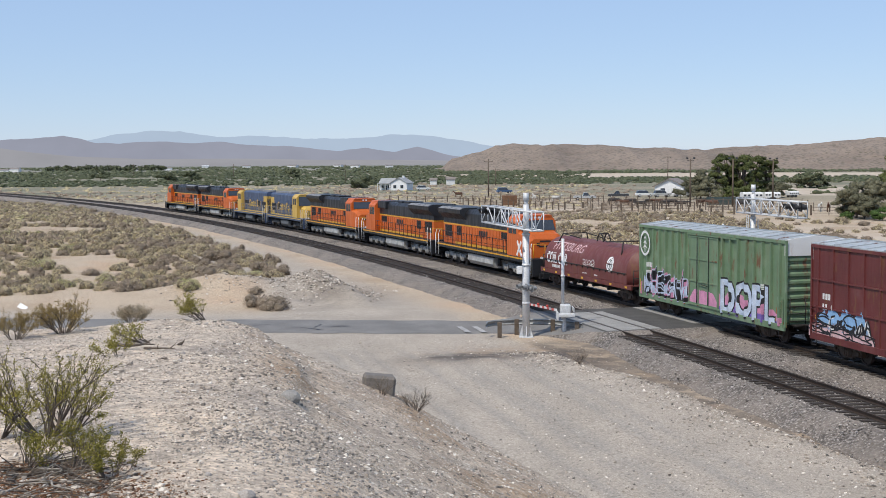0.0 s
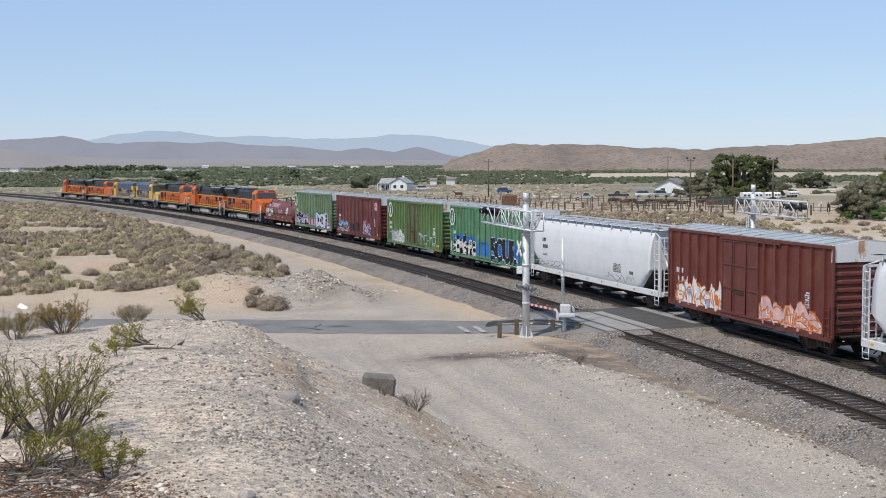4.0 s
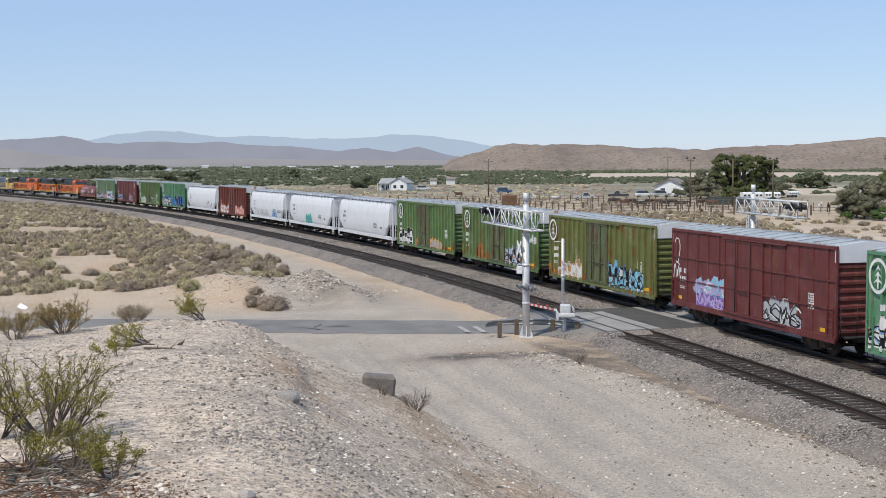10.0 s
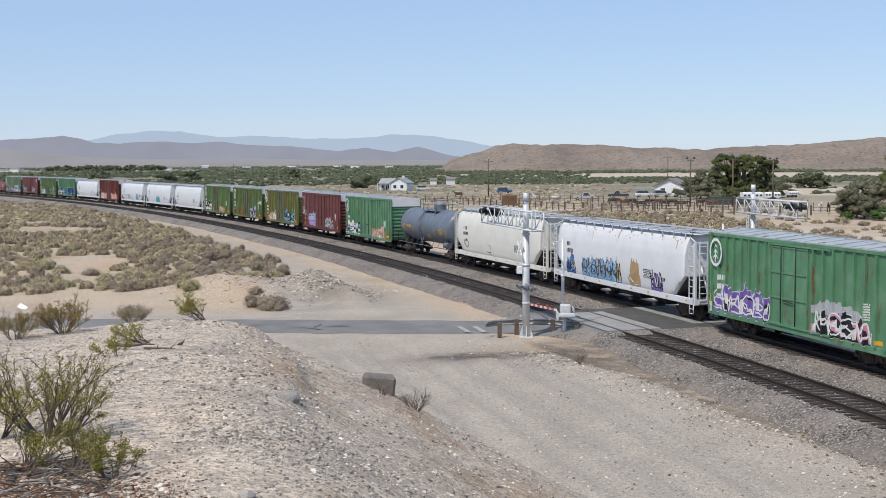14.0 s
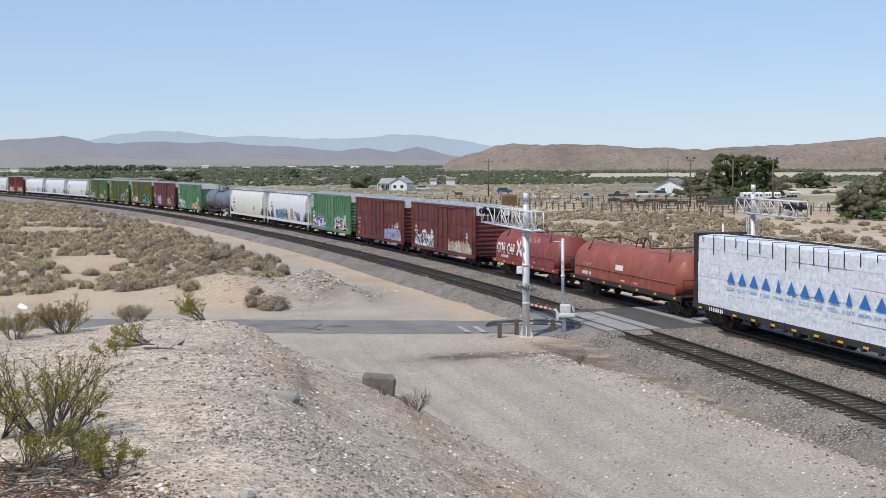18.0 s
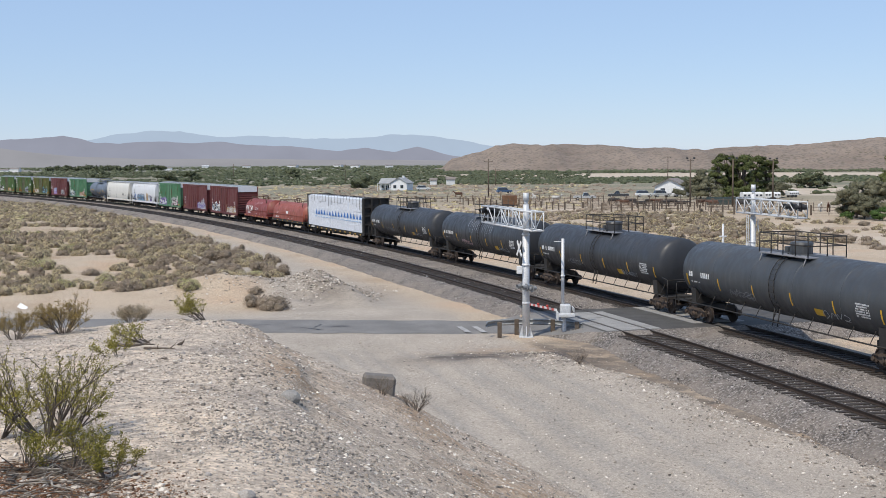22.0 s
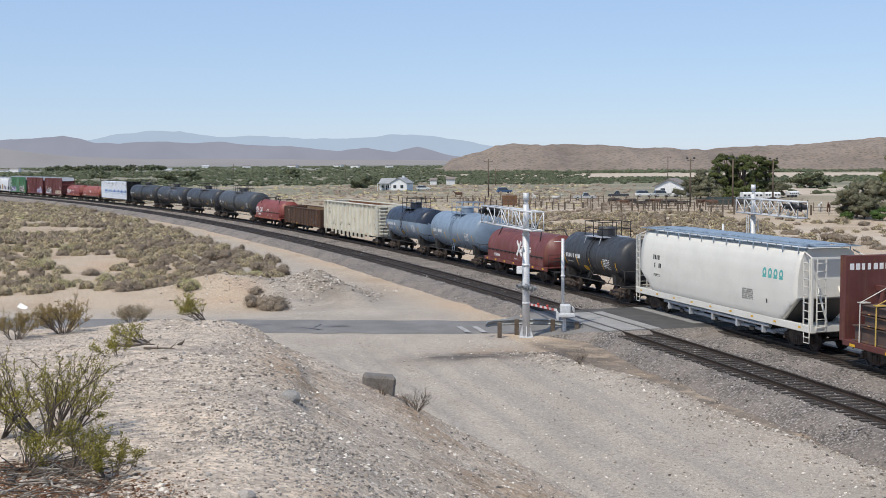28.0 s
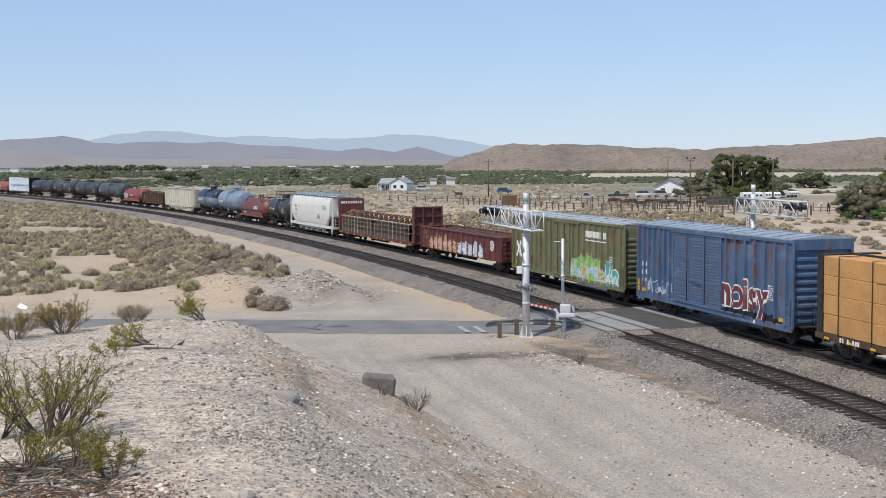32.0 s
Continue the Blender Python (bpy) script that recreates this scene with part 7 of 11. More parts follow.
    if orange:
        xc = X((rear + cab0) / 2 + 1.6)
        for k in range(4):
            x = xc + 0.95 - k * 0.50
            flat(bm, [(x, 2.62), (x - 0.08, 3.02), (x - 0.46, 3.02), (x - 0.38, 2.62)])
        rect(bm, xc - 1.0, xc + 1.0, 2.48, 2.53, 0.0)
        decal("name_bar", bm, LOCO_BLACK, car, side, 0.004)
    else:
        xc = X((rear + cab0) / 2 + 0.3)
        for k, h in enumerate((1.0, 0.6, 0.6, 0.75, 0.6, 0.0, 1.0, 0.6)):
            x = xc + 2.6 - k * 0.66
            if h:
                rect(bm, x - 0.20, x, 2.35, 2.35 + h)
                rect(bm, x - 0.50, x - 0.20, 2.35 + h * 0.7, 2.35 + h, 0.0005)
                rect(bm, x - 0.42, x - 0.22, 2.35, 2.55, 0.001)
        decal("name_bar", bm, LOCO_GOLD, car, side, 0.006)
    return car


# ------------------------------------------------------------------ the train, car by car
CARS = []


def enlist(i, car):
    CARS.append((car, CONSIST[i][1], CONSIST[i][2]))
    return car


def at_of(L):
    return lambda f: L / 2 - f * L                 # from 0 at the leading end to 1 at the trailing end


for i, (kind, s_front, L, v) in enumerate(CONSIST):
    X = at_of(L)
    if kind == "loco":
        enlist(i, locomotive(L, v in "ad", False, "orange and black diesel locomotive with yellow stripes", scheme="orange", seed=i))
    elif kind == "geep":
        enlist(i, locomotive(L, v == "a", True, "faded blue and yellow diesel locomotive", scheme="blue", seed=i))
    elif kind == "coil":
        if v == "a":
            car, sd = coil_car(L, dict(col=COIL_BROWN, dark=True, top=3.4), "brown-red steel coil car with chalked hood and white lettering")
            write("lettering", "PITTSBURG", X(0.13), 2.62, 0.72, P_PALEPINK, car, sd, 0.0, 1.35, shear=0.1, label="pale chalked letters")
            write("lettering", "COIL CAR", X(0.08), 1.72, 0.95, P_WHITE, car, sd, 0.04, 0.80, label="white painted letters")
            tags(car, sd, X(0.62), X(0.50), 1.95, 2.3, 4, P_WHITE, 3)
            round_badge(car, sd, X(0.78), 2.25, 0.48)
        elif v == "b":
            car, sd = coil_car(L, dict(col=COIL_RED, top=3.4), "red steel coil car with white lettering on its hood")
            write("lettering", "COIL CAR", X(0.08), 1.75, 0.98, P_WHITE, car, sd, 0.04, 0.80, label="white painted letters")
            tags(car, sd, X(0.58), X(0.46), 1.95, 2.3, 4, P_WHITE, 5)
            tags(car, sd, X(0.68), X(0.38), 2.75, 3.1, 5, P_PALEPINK, 8, 0.035)
        elif v == "c":
            car, sd = coil_car(L, dict(col=COIL_BRIGHT, top=3.4, sill_col=STEEL_DARK), "orange-red steel coil car with a black sill")
            bm = bmesh.new()
            rect(bm, X(0.52), X(0.45), 2.0, 2.32)
            decal("placard", bm, P_WHITE, car, sd, 0.006)
            tags(car, sd, X(0.22), X(0.14), 1.95, 2.15, 4, P_PALEPINK, 9, 0.03)
        elif v == "d":
            car, sd = coil_car(L, dict(col=COIL_RED, top=3.4, dark=True), "red steel coil car with white lettering and dark brackets")
            write("lettering", "COIL CAR", X(0.06), 1.75, 0.98, P_WHITE, car, sd, 0.04, 0.76, label="white painted letters")
            tags(car, sd, X(0.58), X(0.46), 1.95, 2.3, 4, P_WHITE, 15)
        else:
            car, sd = coil_car(L, dict(col=COIL_BROWN, top=3.4, dark=True), "dark red steel coil car with a plain white name bar")
            bm = bmesh.new()
            for k in range(4):
                rect(bm, X(0.72) + 1.5 - k * 0.5 - 0.38, X(0.72) + 1.5 - k * 0.5, 2.0, 2.42)
            decal("name_bar", bm, P_WHITE, car, sd, 0.006)
        enlist(i, car)
    elif kind == "boxcar":
        g = "boxcars of the train"
        if v == "a":
            car, sd = boxcar(L, dict(col=GREEN_FADED), "faded green boxcar with pink and purple graffiti along its sill")
            sill_rust(car, sd, ((X(0.45), X(0.35), 0.7), (X(1.0), X(0.93), 0.6)), 1)
            tree_badge(car, sd, X(0.06), 3.9)
            bm = bmesh.new()
            cloud(bm, X(0.99), X(0.40), 0.93, 2.0, random.Random(3))
            cloud(bm, X(0.12), X(0.01), 0.95, 1.9, random.Random(4), y=0.001)
            decal("graffiti_ground", bm, P_PINK, car, sd, 0.004)
            bm = bmesh.new()
            cloud(bm, X(0.96), X(0.58), 0.93, 1.4, random.Random(5))
            decal("graffiti_ground", bm, P_PURPLE, car, sd, 0.006)
            graffiti(car, sd, X(0.40), X(0.04), 1.05, 2.35, 6, P_BLACK, P_PALEBLUE, P_PINK, 21, 0.24, 0.12)
            door_patch(car, P_PINK, -1.5, 1.5, 1.08, 1.9, 18)
            write("graffiti_outline", "DOPL", X(0.612), 1.0, 2.35, P_BLACK, car, sd, 0.14, 0.84, 0.010)
            write("graffiti_fill", "DOPL", X(0.612), 1.0, 2.35, P_PALEBLUE, car, sd, 0.05, 0.84, 0.018, label="silver sprayed letters")
        elif v == "b":
            car, sd = boxcar(L, dict(col=RED_A, door=3.9, ribs=5, panels=True, rib_depth=0.05, cap_col=HOPPER_WHITE), "oxide-red boxcar with pale pink and blue graffiti")
            round_badge(car, sd, X(0.91), 4.05, 0.42, P_PALEPINK, RED_A)
            graffiti(car, sd, X(0.31), X(0.0), 0.95, 1.7, 3, P_PALEPINK, P_BLACK, P_PALEPINK, 31, 0.24, 0.05)
            graffiti(car, sd, X(0.29), X(0.03), 1.35, 2.1, 4, P_SKY, P_BLACK, None, 35, 0.30, 0.05, spots=P_WHITE)
            graffiti(car, sd, X(0.80), X(0.57), 1.0, 2.2, 5, P_LILAC, P_BLACK, P_PALEPINK, 33, 0.26, 0.09, spots=P_WHITE)
            bm = bmesh.new()
            rect(bm, X(0.42), X(0.365), 1.35, 2.0)
            rect(bm, X(0.55), X(0.485), 1.35, 2.0)
            decal("placard_board", bm, P_BLACK, car, sd, 0.095)
        elif v == "c":
            car, sd = boxcar(L, dict(col=GREEN_B, door_col=DOOR_RUST), "leaf-green boxcar with a rusty door and white graffiti")
            tree_badge(car, sd, X(0.09), 3.95)
            graffiti(car, sd, X(0.34), X(0.10), 1.0, 2.1, 5, P_WHITE, P_SILVER, None, 41, 0.20, 0.06)
            tags(car, sd, X(0.90), X(0.58), 1.05, 2.2, 5, P_PALEBLUE, 43, 0.08)
            bm = bmesh.new()
            rect(bm, X(0.34), X(0.12), 0.92, 1.12)
            decal("graffiti_ground", bm, P_WHITE, car, sd, 0.005)
        elif v == "d":
            car, sd = boxcar(L, dict(col=GREEN_A), "green boxcar with a wide blue and black graffiti band")
            tree_badge(car, sd, X(0.05), 3.95)
            bm = bmesh.new()
            cloud(bm, X(1.0) + 0.05, X(0.5), 0.9, 2.85, random.Random(6), 40, 0.10)
            cloud(bm, X(0.52), X(0.0) - 0.05, 0.9, 2.75, random.Random(7), 40, 0.10, 0.001)
            decal("graffiti_ground", bm, P_BLUE, car, sd, 0.004)
            door_patch(car, P_BLUE, -1.5, 1.5, 1.08, 2.5, 17)
            graffiti(car, sd, X(0.40), X(0.03), 1.0, 2.4, 6, P_BLACK, P_WHITE, None, 51, 0.30, 0.07)
            write("graffiti_outline", "SOUR", X(0.615), 1.0, 2.4, P_WHITE, car, sd, 0.15, 0.80, 0.010)
            write("graffiti_fill", "SOUR", X(0.615), 1.0, 2.4, P_BLACK, car, sd, 0.10, 0.80, 0.018, label="black sprayed letters")
        elif v == "e":
            car, sd = boxcar(L, dict(col=RED_B, door=3.4, ribs=6), "brown-red boxcar with pale orange graffiti along its foot")
            graffiti(car, sd, X(0.42), X(0.06), 1.0, 2.2, 6, P_WHITE, P_ORANGE, None, 61, 0.18, 0.10)
            graffiti(car, sd, X(0.95), X(0.50), 1.0, 2.0, 7, P_PALEPINK, P_ORANGE, None, 62, 0.18, 0.10, spots=P_WHITE)
        elif v == "f":
            car, sd = boxcar(L, dict(col=GREEN_B, door_col=DOOR_RUST), "green boxcar with black and yellow graffiti and a rusty door")
            tree_badge(car, sd, X(0.09), 3.95)
            graffiti(car, sd, X(0.32), X(0.04), 1.0, 2.25, 5, P_BLACK, P_WHITE, None, 71, 0.30, 0.08)
            sill_rust(car, sd, ((X(0.62), X(0.34), 0.8), (X(1.0), X(0.78), 0.6)), 4)
            graffiti(car, sd, X(0.80), X(0.58), 1.0, 1.9, 4, P_YELLOW, P_SILVER, P_ORANGE, 73, 0.30, 0.06)
            graffiti(car, sd, X(0.58), X(0.36), 1.0, 1.75, 5, P_TAN, P_ORANGE, None, 75, 0.12, 0.06)
        elif v == "g":
            car, sd = boxcar(L, dict(col=GREEN_E, door_col=DOOR_RUST), "olive-green boxcar streaked with rust, grey graffiti near its end")
            tree_badge(car, sd, X(0.09), 3.95)
            sill_rust(car, sd, ((X(0.42), X(0.18), 1.0), (X(0.60), X(0.42), 0.5), (X(1.0), X(0.8), 0.5)), 2)
            graffiti(car, sd, X(0.82), X(0.60), 1.0, 2.3, 5, P_PALEBLUE, P_BLACK, P_SILVER, 81, 0.14, 0.08, spots=P_ORANGE)
            tags(car, sd, X(0.98), X(0.88), 2.7, 3.4, 3, P_WHITE, 83, 0.06)
        elif v == "h":
            car, sd = boxcar(L, dict(col=GREEN_C, door_col=DOOR_RUST), "rust-streaked olive boxcar with a pale blue graffiti piece")
            tree_badge(car, sd, X(0.06), 3.95)
            sill_rust(car, sd, ((X(0.38), X(0.0), 0.9), (X(0.62), X(0.36), 0.6), (X(1.0), X(0.62), 0.5)), 3)
            graffiti(car, sd, X(0.36), X(0.12), 1.0, 2.0, 6, P_TAN, P_WHITE, None, 91, 0.12, 0.05)
            graffiti(car, sd, X(0.92), X(0.56), 1.0, 2.4, 8, P_CYAN, P_BLACK, P_BLUE, 93, 0.17, 0.07, spots=P_WHITE)
        elif v == "i":
            car, sd = boxcar(L, dict(col=RED_A, door=3.6, ribs=5, panels=True, rib_depth=0.05, cap_col=HOPPER_WHITE), "dark red boxcar with turquoise and violet graffiti")
            graffiti(car, sd, X(0.42), X(0.17), 1.7, 2.5, 4, P_CYAN, P_LILAC, None, 101, 0.30, 0.06)
            graffiti(car, sd, X(0.42), X(0.19), 1.0, 1.75, 4, P_PURPLE, P_LILAC, P_PURPLE, 103, 0.26, 0.06)
            graffiti(car, sd, X(0.83), X(0.55), 1.0, 2.1, 5, P_SILVER, P_BLACK, None, 105, 0.20, 0.10, spots=P_WHITE)
            tags(car, sd, X(0.53), X(0.38), 3.5, 4.4, 3, P_WHITE, 107, 0.06)
            tags(car, sd, X(0.53), X(0.40), 3.0, 3.5, 3, P_WHITE, 108, 0.05)
            tags(car, sd, X(0.06), X(0.01), 2.9, 4.6, 1, P_WHITE, 109, 0.07)
            tags(car, sd, X(0.06), X(0.01), 2.2, 3.2, 1, P_WHITE, 110, 0.07)
        elif v == "j":
            car, sd = boxcar(L, dict(col=GREEN_A), "green boxcar with white and black graffiti at its foot")
            tree_badge(car, sd, X(0.06), 3.95)
            bm = bmesh.new()
            cloud(bm, X(0.34), X(0.0), 0.92, 2.1, random.Random(8), 30, 0.2)
            decal("graffiti_ground", bm, P_SILVER, car, sd, 0.004)
            graffiti(car, sd, X(0.34), X(0.02), 1.0, 2.2, 5, P_WHITE, P_BLACK, None, 113, 0.26, 0.07)
            sill_rust(car, sd, ((X(0.98), X(0.58), 0.8),), 5)
            graffiti(car, sd, X(0.88), X(0.60), 1.0, 2.0, 6, P_PALEPINK, P_TAN, None, 115, 0.13, 0.06)
        elif v == "k":
            car, sd = boxcar(L, dict(col=GREEN_A), "green boxcar with bold black letters sprayed on pink")
            tree_badge(car, sd, X(0.06), 3.95)
            graffiti(car, sd, X(0.42), X(0.03), 1.0, 2.2, 6, P_PURPLE, P_WHITE, P_PALEBLUE, 121, 0.28, 0.07, spots=P_BLACK)
            bm = bmesh.new()
            cloud(bm, X(0.86), X(0.62), 1.9, 2.6, random.Random(9), 26, 0.2)
            decal("graffiti_ground", bm, P_SILVER, car, sd, 0.003)
            graffiti(car, sd, X(0.90), X(0.64), 1.05, 2.2, 4, P_BLACK, P_WHITE, P_PINK, 123, 0.34, 0.08)
        elif v == "l":
            car, sd = boxcar(L, dict(col=RED_A, door=3.4, ribs=5, panels=True, rib_depth=0.05), "oxide-red boxcar with grey-blue graffiti")
            graffiti(car, sd, X(0.95), X(0.48), 1.0, 2.3, 7, P_SILVER, P_PURPLE, None, 131, 0.22, 0.08, spots=P_PALEBLUE)
        elif v == "m":
            car, sd = boxcar(L, dict(col=RED_A, door=3.4, ribs=5, panels=True, rib_depth=0.05, cap_col=HOPPER_WHITE), "oxide-red boxcar with white block graffiti")
            graffiti(car, sd, X(0.40), X(0.06), 1.0, 2.4, 5, P_WHITE, P_BLACK, None, 141, 0.26, 0.08)
            graffiti(car, sd, X(0.95), X(0.48), 1.0, 2.0, 6, P_TAN, P_SILVER, None, 143, 0.20, 0.07)
        elif v == "n":
            car, sd = boxcar(L, dict(col=GREEN_D, door=2.6, ribs=9, cap=False, eave=4.75), "faded olive boxcar with white name bars and green graffiti")
            bm = bmesh.new()
            for k in range(6):
                rect(bm, X(0.70) - k * 0.52 - 0.42, X(0.70) - k * 0.52, 3.75, 4.15)
            rect(bm, X(0.70) - 3.05, X(0.70), 3.52, 3.60)
            decal("name_bar", bm, P_WHITE, car, sd, 0.006)
            graffiti(car, sd, X(0.86), X(0.58), 1.0, 2.3, 4, P_GREEN, P_PALEBLUE, P_YELLOW, 151, 0.34, 0.06)
            graffiti(car, sd, X(0.97), X(0.86), 1.0, 2.2, 2, P_TEAL, P_WHITE, P_TEAL, 153, 0.34, 0.06)
            graffiti(car, sd, X(0.56), X(0.42), 1.2, 2.4, 3, P_ORANGE, P_TEAL, None, 155, 0.14, 0.10)
        else:
            car, sd = boxcar(L, dict(col=BLUE_A, door=5.2, door_at=0.9, ribs=7, cap=False, louvred=True, eave=4.95, roof=paint("roof_blue_grey", (0.30, 0.36, 0.42), 0.1, 0.3)), "weathered blue boxcar with double doors and red-white graffiti")
            bm = bmesh.new()
            cloud(bm, X(0.95), X(0.60), 0.98, 1.45, random.Random(61), rag=0.3)
            decal("graffiti_ground", bm, P_BLACK, car, sd, 0.004)
            write("graffiti_outline", "noisy", X(0.60), 1.42, 2.1, P_WHITE, car, sd, 0.13, 1.0, 0.010)
            write("graffiti_fill", "noisy", X(0.60), 1.42, 2.1, paint("spray_maroon", (0.16, 0.035, 0.05), 0.0, 0.3), car, sd, 0.055, 1.0, 0.018, label="maroon sprayed letters with white outlines")
            tags(car, sd, X(0.30), X(0.10), 1.1, 2.0, 5, P_PALEBLUE, 163, 0.06)
            bm = bmesh.new()
            box(bm, -L / 2 - 0.03, -L / 2 + 0.02, -1.58, 1.58, 4.5, 4.98)
            part("end_panel", bm, BLUE_A, car)
        enlist(i, car)
    elif kind == "hopper":
        lk = {"a": dict(col=HOPPER_WHITE), "b": dict(col=HOPPER_WHITE), "c": dict(col=HOPPER_WHITE), "d": dict(col=HOPPER_WHITE), "e": dict(col=HOPPER_CREAM), "f": dict(col=HOPPER_WHITE, streaks=True),
              "g": dict(col=HOPPER_CREAM, roof=HOPPER_ROOF_BLUE, hatch_col=HOPPER_ROOF_BLUE, trough=True, pipes=True, bays=3, hatches=10)}[v]
        names = {"a": "white covered hopper with a grey roof walk", "b": "white covered hopper with black line graffiti", "c": "white covered hopper with a teal and yellow graffiti patch",
                 "d": "plain white covered hopper with a grey roof walk", "e": "off-white covered hopper with small black tags", "f": "off-white covered hopper with rust stains and blue graffiti",
                 "g": "ivory covered hopper with blue-grey roof and unloading pipes"}
        car, sd = hopper(L, lk, names[v])
        if v == "b":
            tags(car, sd, X(0.52), X(0.22), 1.4, 2.3, 5, P_BLACK, 201, 0.05)
            graffiti(car, sd, X(0.78), X(0.66), 1.35, 2.2, 2, P_CYAN, P_BLUE, None, 203, 0.34, 0.03)
            tags(car, sd, X(0.90), X(0.80), 1.9, 2.4, 4, P_BLACK, 205, 0.05)
        elif v == "c":
            graffiti(car, sd, X(0.56), X(0.42), 1.3, 2.3, 3, P_TEAL, P_TEAL, P_TAN, 207, 0.07, 0.02)
        elif v == "a":
            tags(car, sd, X(0.30), X(0.08), 1.4, 1.9, 4, P_GREY, 209, 0.04)
            tags(car, sd, X(0.85), X(0.65), 1.4, 1.8, 4, P_GREY, 210, 0.04)
        elif v == "e":
            tags(car, sd, X(0.20), X(0.14), 1.5, 2.5, 1, P_BLACK, 211, 0.06)
            tags(car, sd, X(0.46), X(0.40), 1.4, 2.2, 1, P_BLACK, 213, 0.06)
        elif v == "f":
            graffiti(car, sd, X(0.20), X(0.13), 1.35, 2.3, 2, P_BLUE, P_BLACK, None, 215, 0.16, 0.12)
            graffiti(car, sd, X(0.55), X(0.26), 1.35, 2.6, 8, P_SKY, P_BLACK, None, 217, 0.11, 0.09, spots=P_YELLOW)
            graffiti(car, sd, X(0.50), X(0.30), 1.3, 1.75, 7, P_CYAN, P_SKY, None, 218, 0.10, 0.05)
            graffiti(car, sd, X(0.68), X(0.61), 1.35, 2.6, 1, P_TAN, P_TAN, None, 219, 0.42, 0.05)
            graffiti(car, sd, X(0.82), X(0.75), 1.35, 2.4, 1, P_PURPLE, P_BLACK, None, 221, 0.36, 0.06)
        elif v == "g":
            bm = bmesh.new()
            for k in range(4):
                x = X(0.78) - k * 0.48
                ring(bm, x - 0.2, 3.35, 0.10, 0.22, 10, 0.8)
                rect(bm, x - 0.36, x - 0.04, 3.10, 3.18, 0.001)
            decal("name_shape", bm, P_TEAL, car, sd, 0.006)
        enlist(i, car)
    elif kind == "tank":
        black = dict(col=TANK_BLACK, dome_at=-0.2, platform=4.2, deck=P_GREY)
        lk = {"a": dict(col=TANK_GREY, r=1.50, zc=2.75, dark_rail=False, deck=TANK_GREY, cylinder=True, platform=3.4, dome_at=-0.6, ladder_dx=1.4, marks=5, rail_col=TANK_GREY, ink=P_YELLOW),
              "b": dict(black), "c": dict(black), "d": dict(black), "e": dict(black, col=paint("tank_charcoal", (0.055, 0.06, 0.066), 0.0, 0.2, 0.42, fade=0.04), r=1.52),
              "f": dict(col=TANK_BLUE, top_col=TANK_NAVY, r=1.50, platform=2.6, deck=TANK_NAVY, manway_col=TANK_NAVY, marks=4),
              "g": dict(col=TANK_BLUE, r=1.52, platform=2.4, deck=TANK_BLUE, dark_rail=False, marks=4), "h": dict(col=TANK_BLACK, r=1.32, zc=2.5, platform=2.6, marks=5)}[v]
        names = {"a": "slate-grey tank car with yellow marks", "b": "black tank car with faint scrawls and yellow marks", "c": "black tank car with white drip stains below its platform",
                 "d": "black tank car with yellow marks and scrawls", "e": "charcoal tank car with yellow stencils", "f": "pale blue tank car with a navy top", "g": "pale blue short tank car", "h": "short black tank car with a high railed platform"}
        car, sd = tank(L, lk, names[v])
        if v in "bcde":
            tags(car, sd, X(0.42), X(0.30), 1.85, 2.2, 5, P_GREY if v != "c" else P_PALEPINK, 230 + i, 0.05)
            tags(car, sd, X(0.80), X(0.70), 1.75, 2.05, 4, P_SILVER, 240 + i, 0.04)
        if v == "c":
            rnd = random.Random(6)
            bm = bmesh.new()
            for k in range(14):
                x = X(0.38 + 0.02 * k) + rnd.uniform(-0.1, 0.1)
                zt = rnd.uniform(3.7, 4.0)
                rect(bm, x - 0.02, x + 0.02, zt - rnd.uniform(0.3, 1.1), zt)
            decal("drip_stain", bm, P_SILVER, car, sd, 0.006)
        enlist(i, car)
    elif kind == "gondola":
        if v == "a":
            car, sd = gondola(L, dict(col=GON_BROWN, top=2.95, ribs=13, dimples=7, inner=paint("inner_ochre_rust", (0.20, 0.13, 0.06), 0.5, 0.3, 0.9)), "brown ribbed gondola, empty, with a rusty inside")
            tags(car, sd, X(0.86), X(0.80), 1.2, 1.6, 2, P_SILVER, 251, 0.05)
        else:
            car, sd = gondola(L, dict(col=GON_RED, top=2.75, ribs=16), "oxide-red gondola with pale graffiti, carrying steel plate")
            round_badge(car, sd, X(0.885), 2.05, 0.42, P_WHITE, GON_RED)
            graffiti(car, sd, X(0.48), X(0.13), 1.0, 2.1, 7, P_TAN, P_PALEPINK, None, 253, 0.22, 0.06, spots=P_YELLOW)
            graffiti(car, sd, X(0.80), X(0.48), 1.0, 2.0, 6, P_PALEBLUE, P_WHITE, None, 255, 0.26, 0.06)
            bm = bmesh.new()
            box(bm, -L / 2 + 1.0, L / 2 - 1.5, -1.2, 1.2, 1.5, 2.6, bev=0.03)
            for y in (-0.6, 0.2, 0.8):
                box(bm, -L / 2 + 1.2, L / 2 - 1.8, y - 0.05, y + 0.05, 2.6, 2.72)
            part("steel_load", bm, BEAM_STEEL, car, "rusty steel plates")
            bm = bmesh.new()
            for k in range(5):
                x = L / 2 - 2.6 - k * 3.7
                rod(bm, (x, 1.36, 2.3), (x - 0.08, 1.38, 3.15), 0.06, seg=6)
                rod(bm, (x - 1.2, -1.36, 2.3), (x - 1.3, -1.38, 3.15), 0.06, seg=6)
            pieces("timber_stake", bm, MAT_POST, car)
        enlist(i, car)
    elif kind == "openhopper":
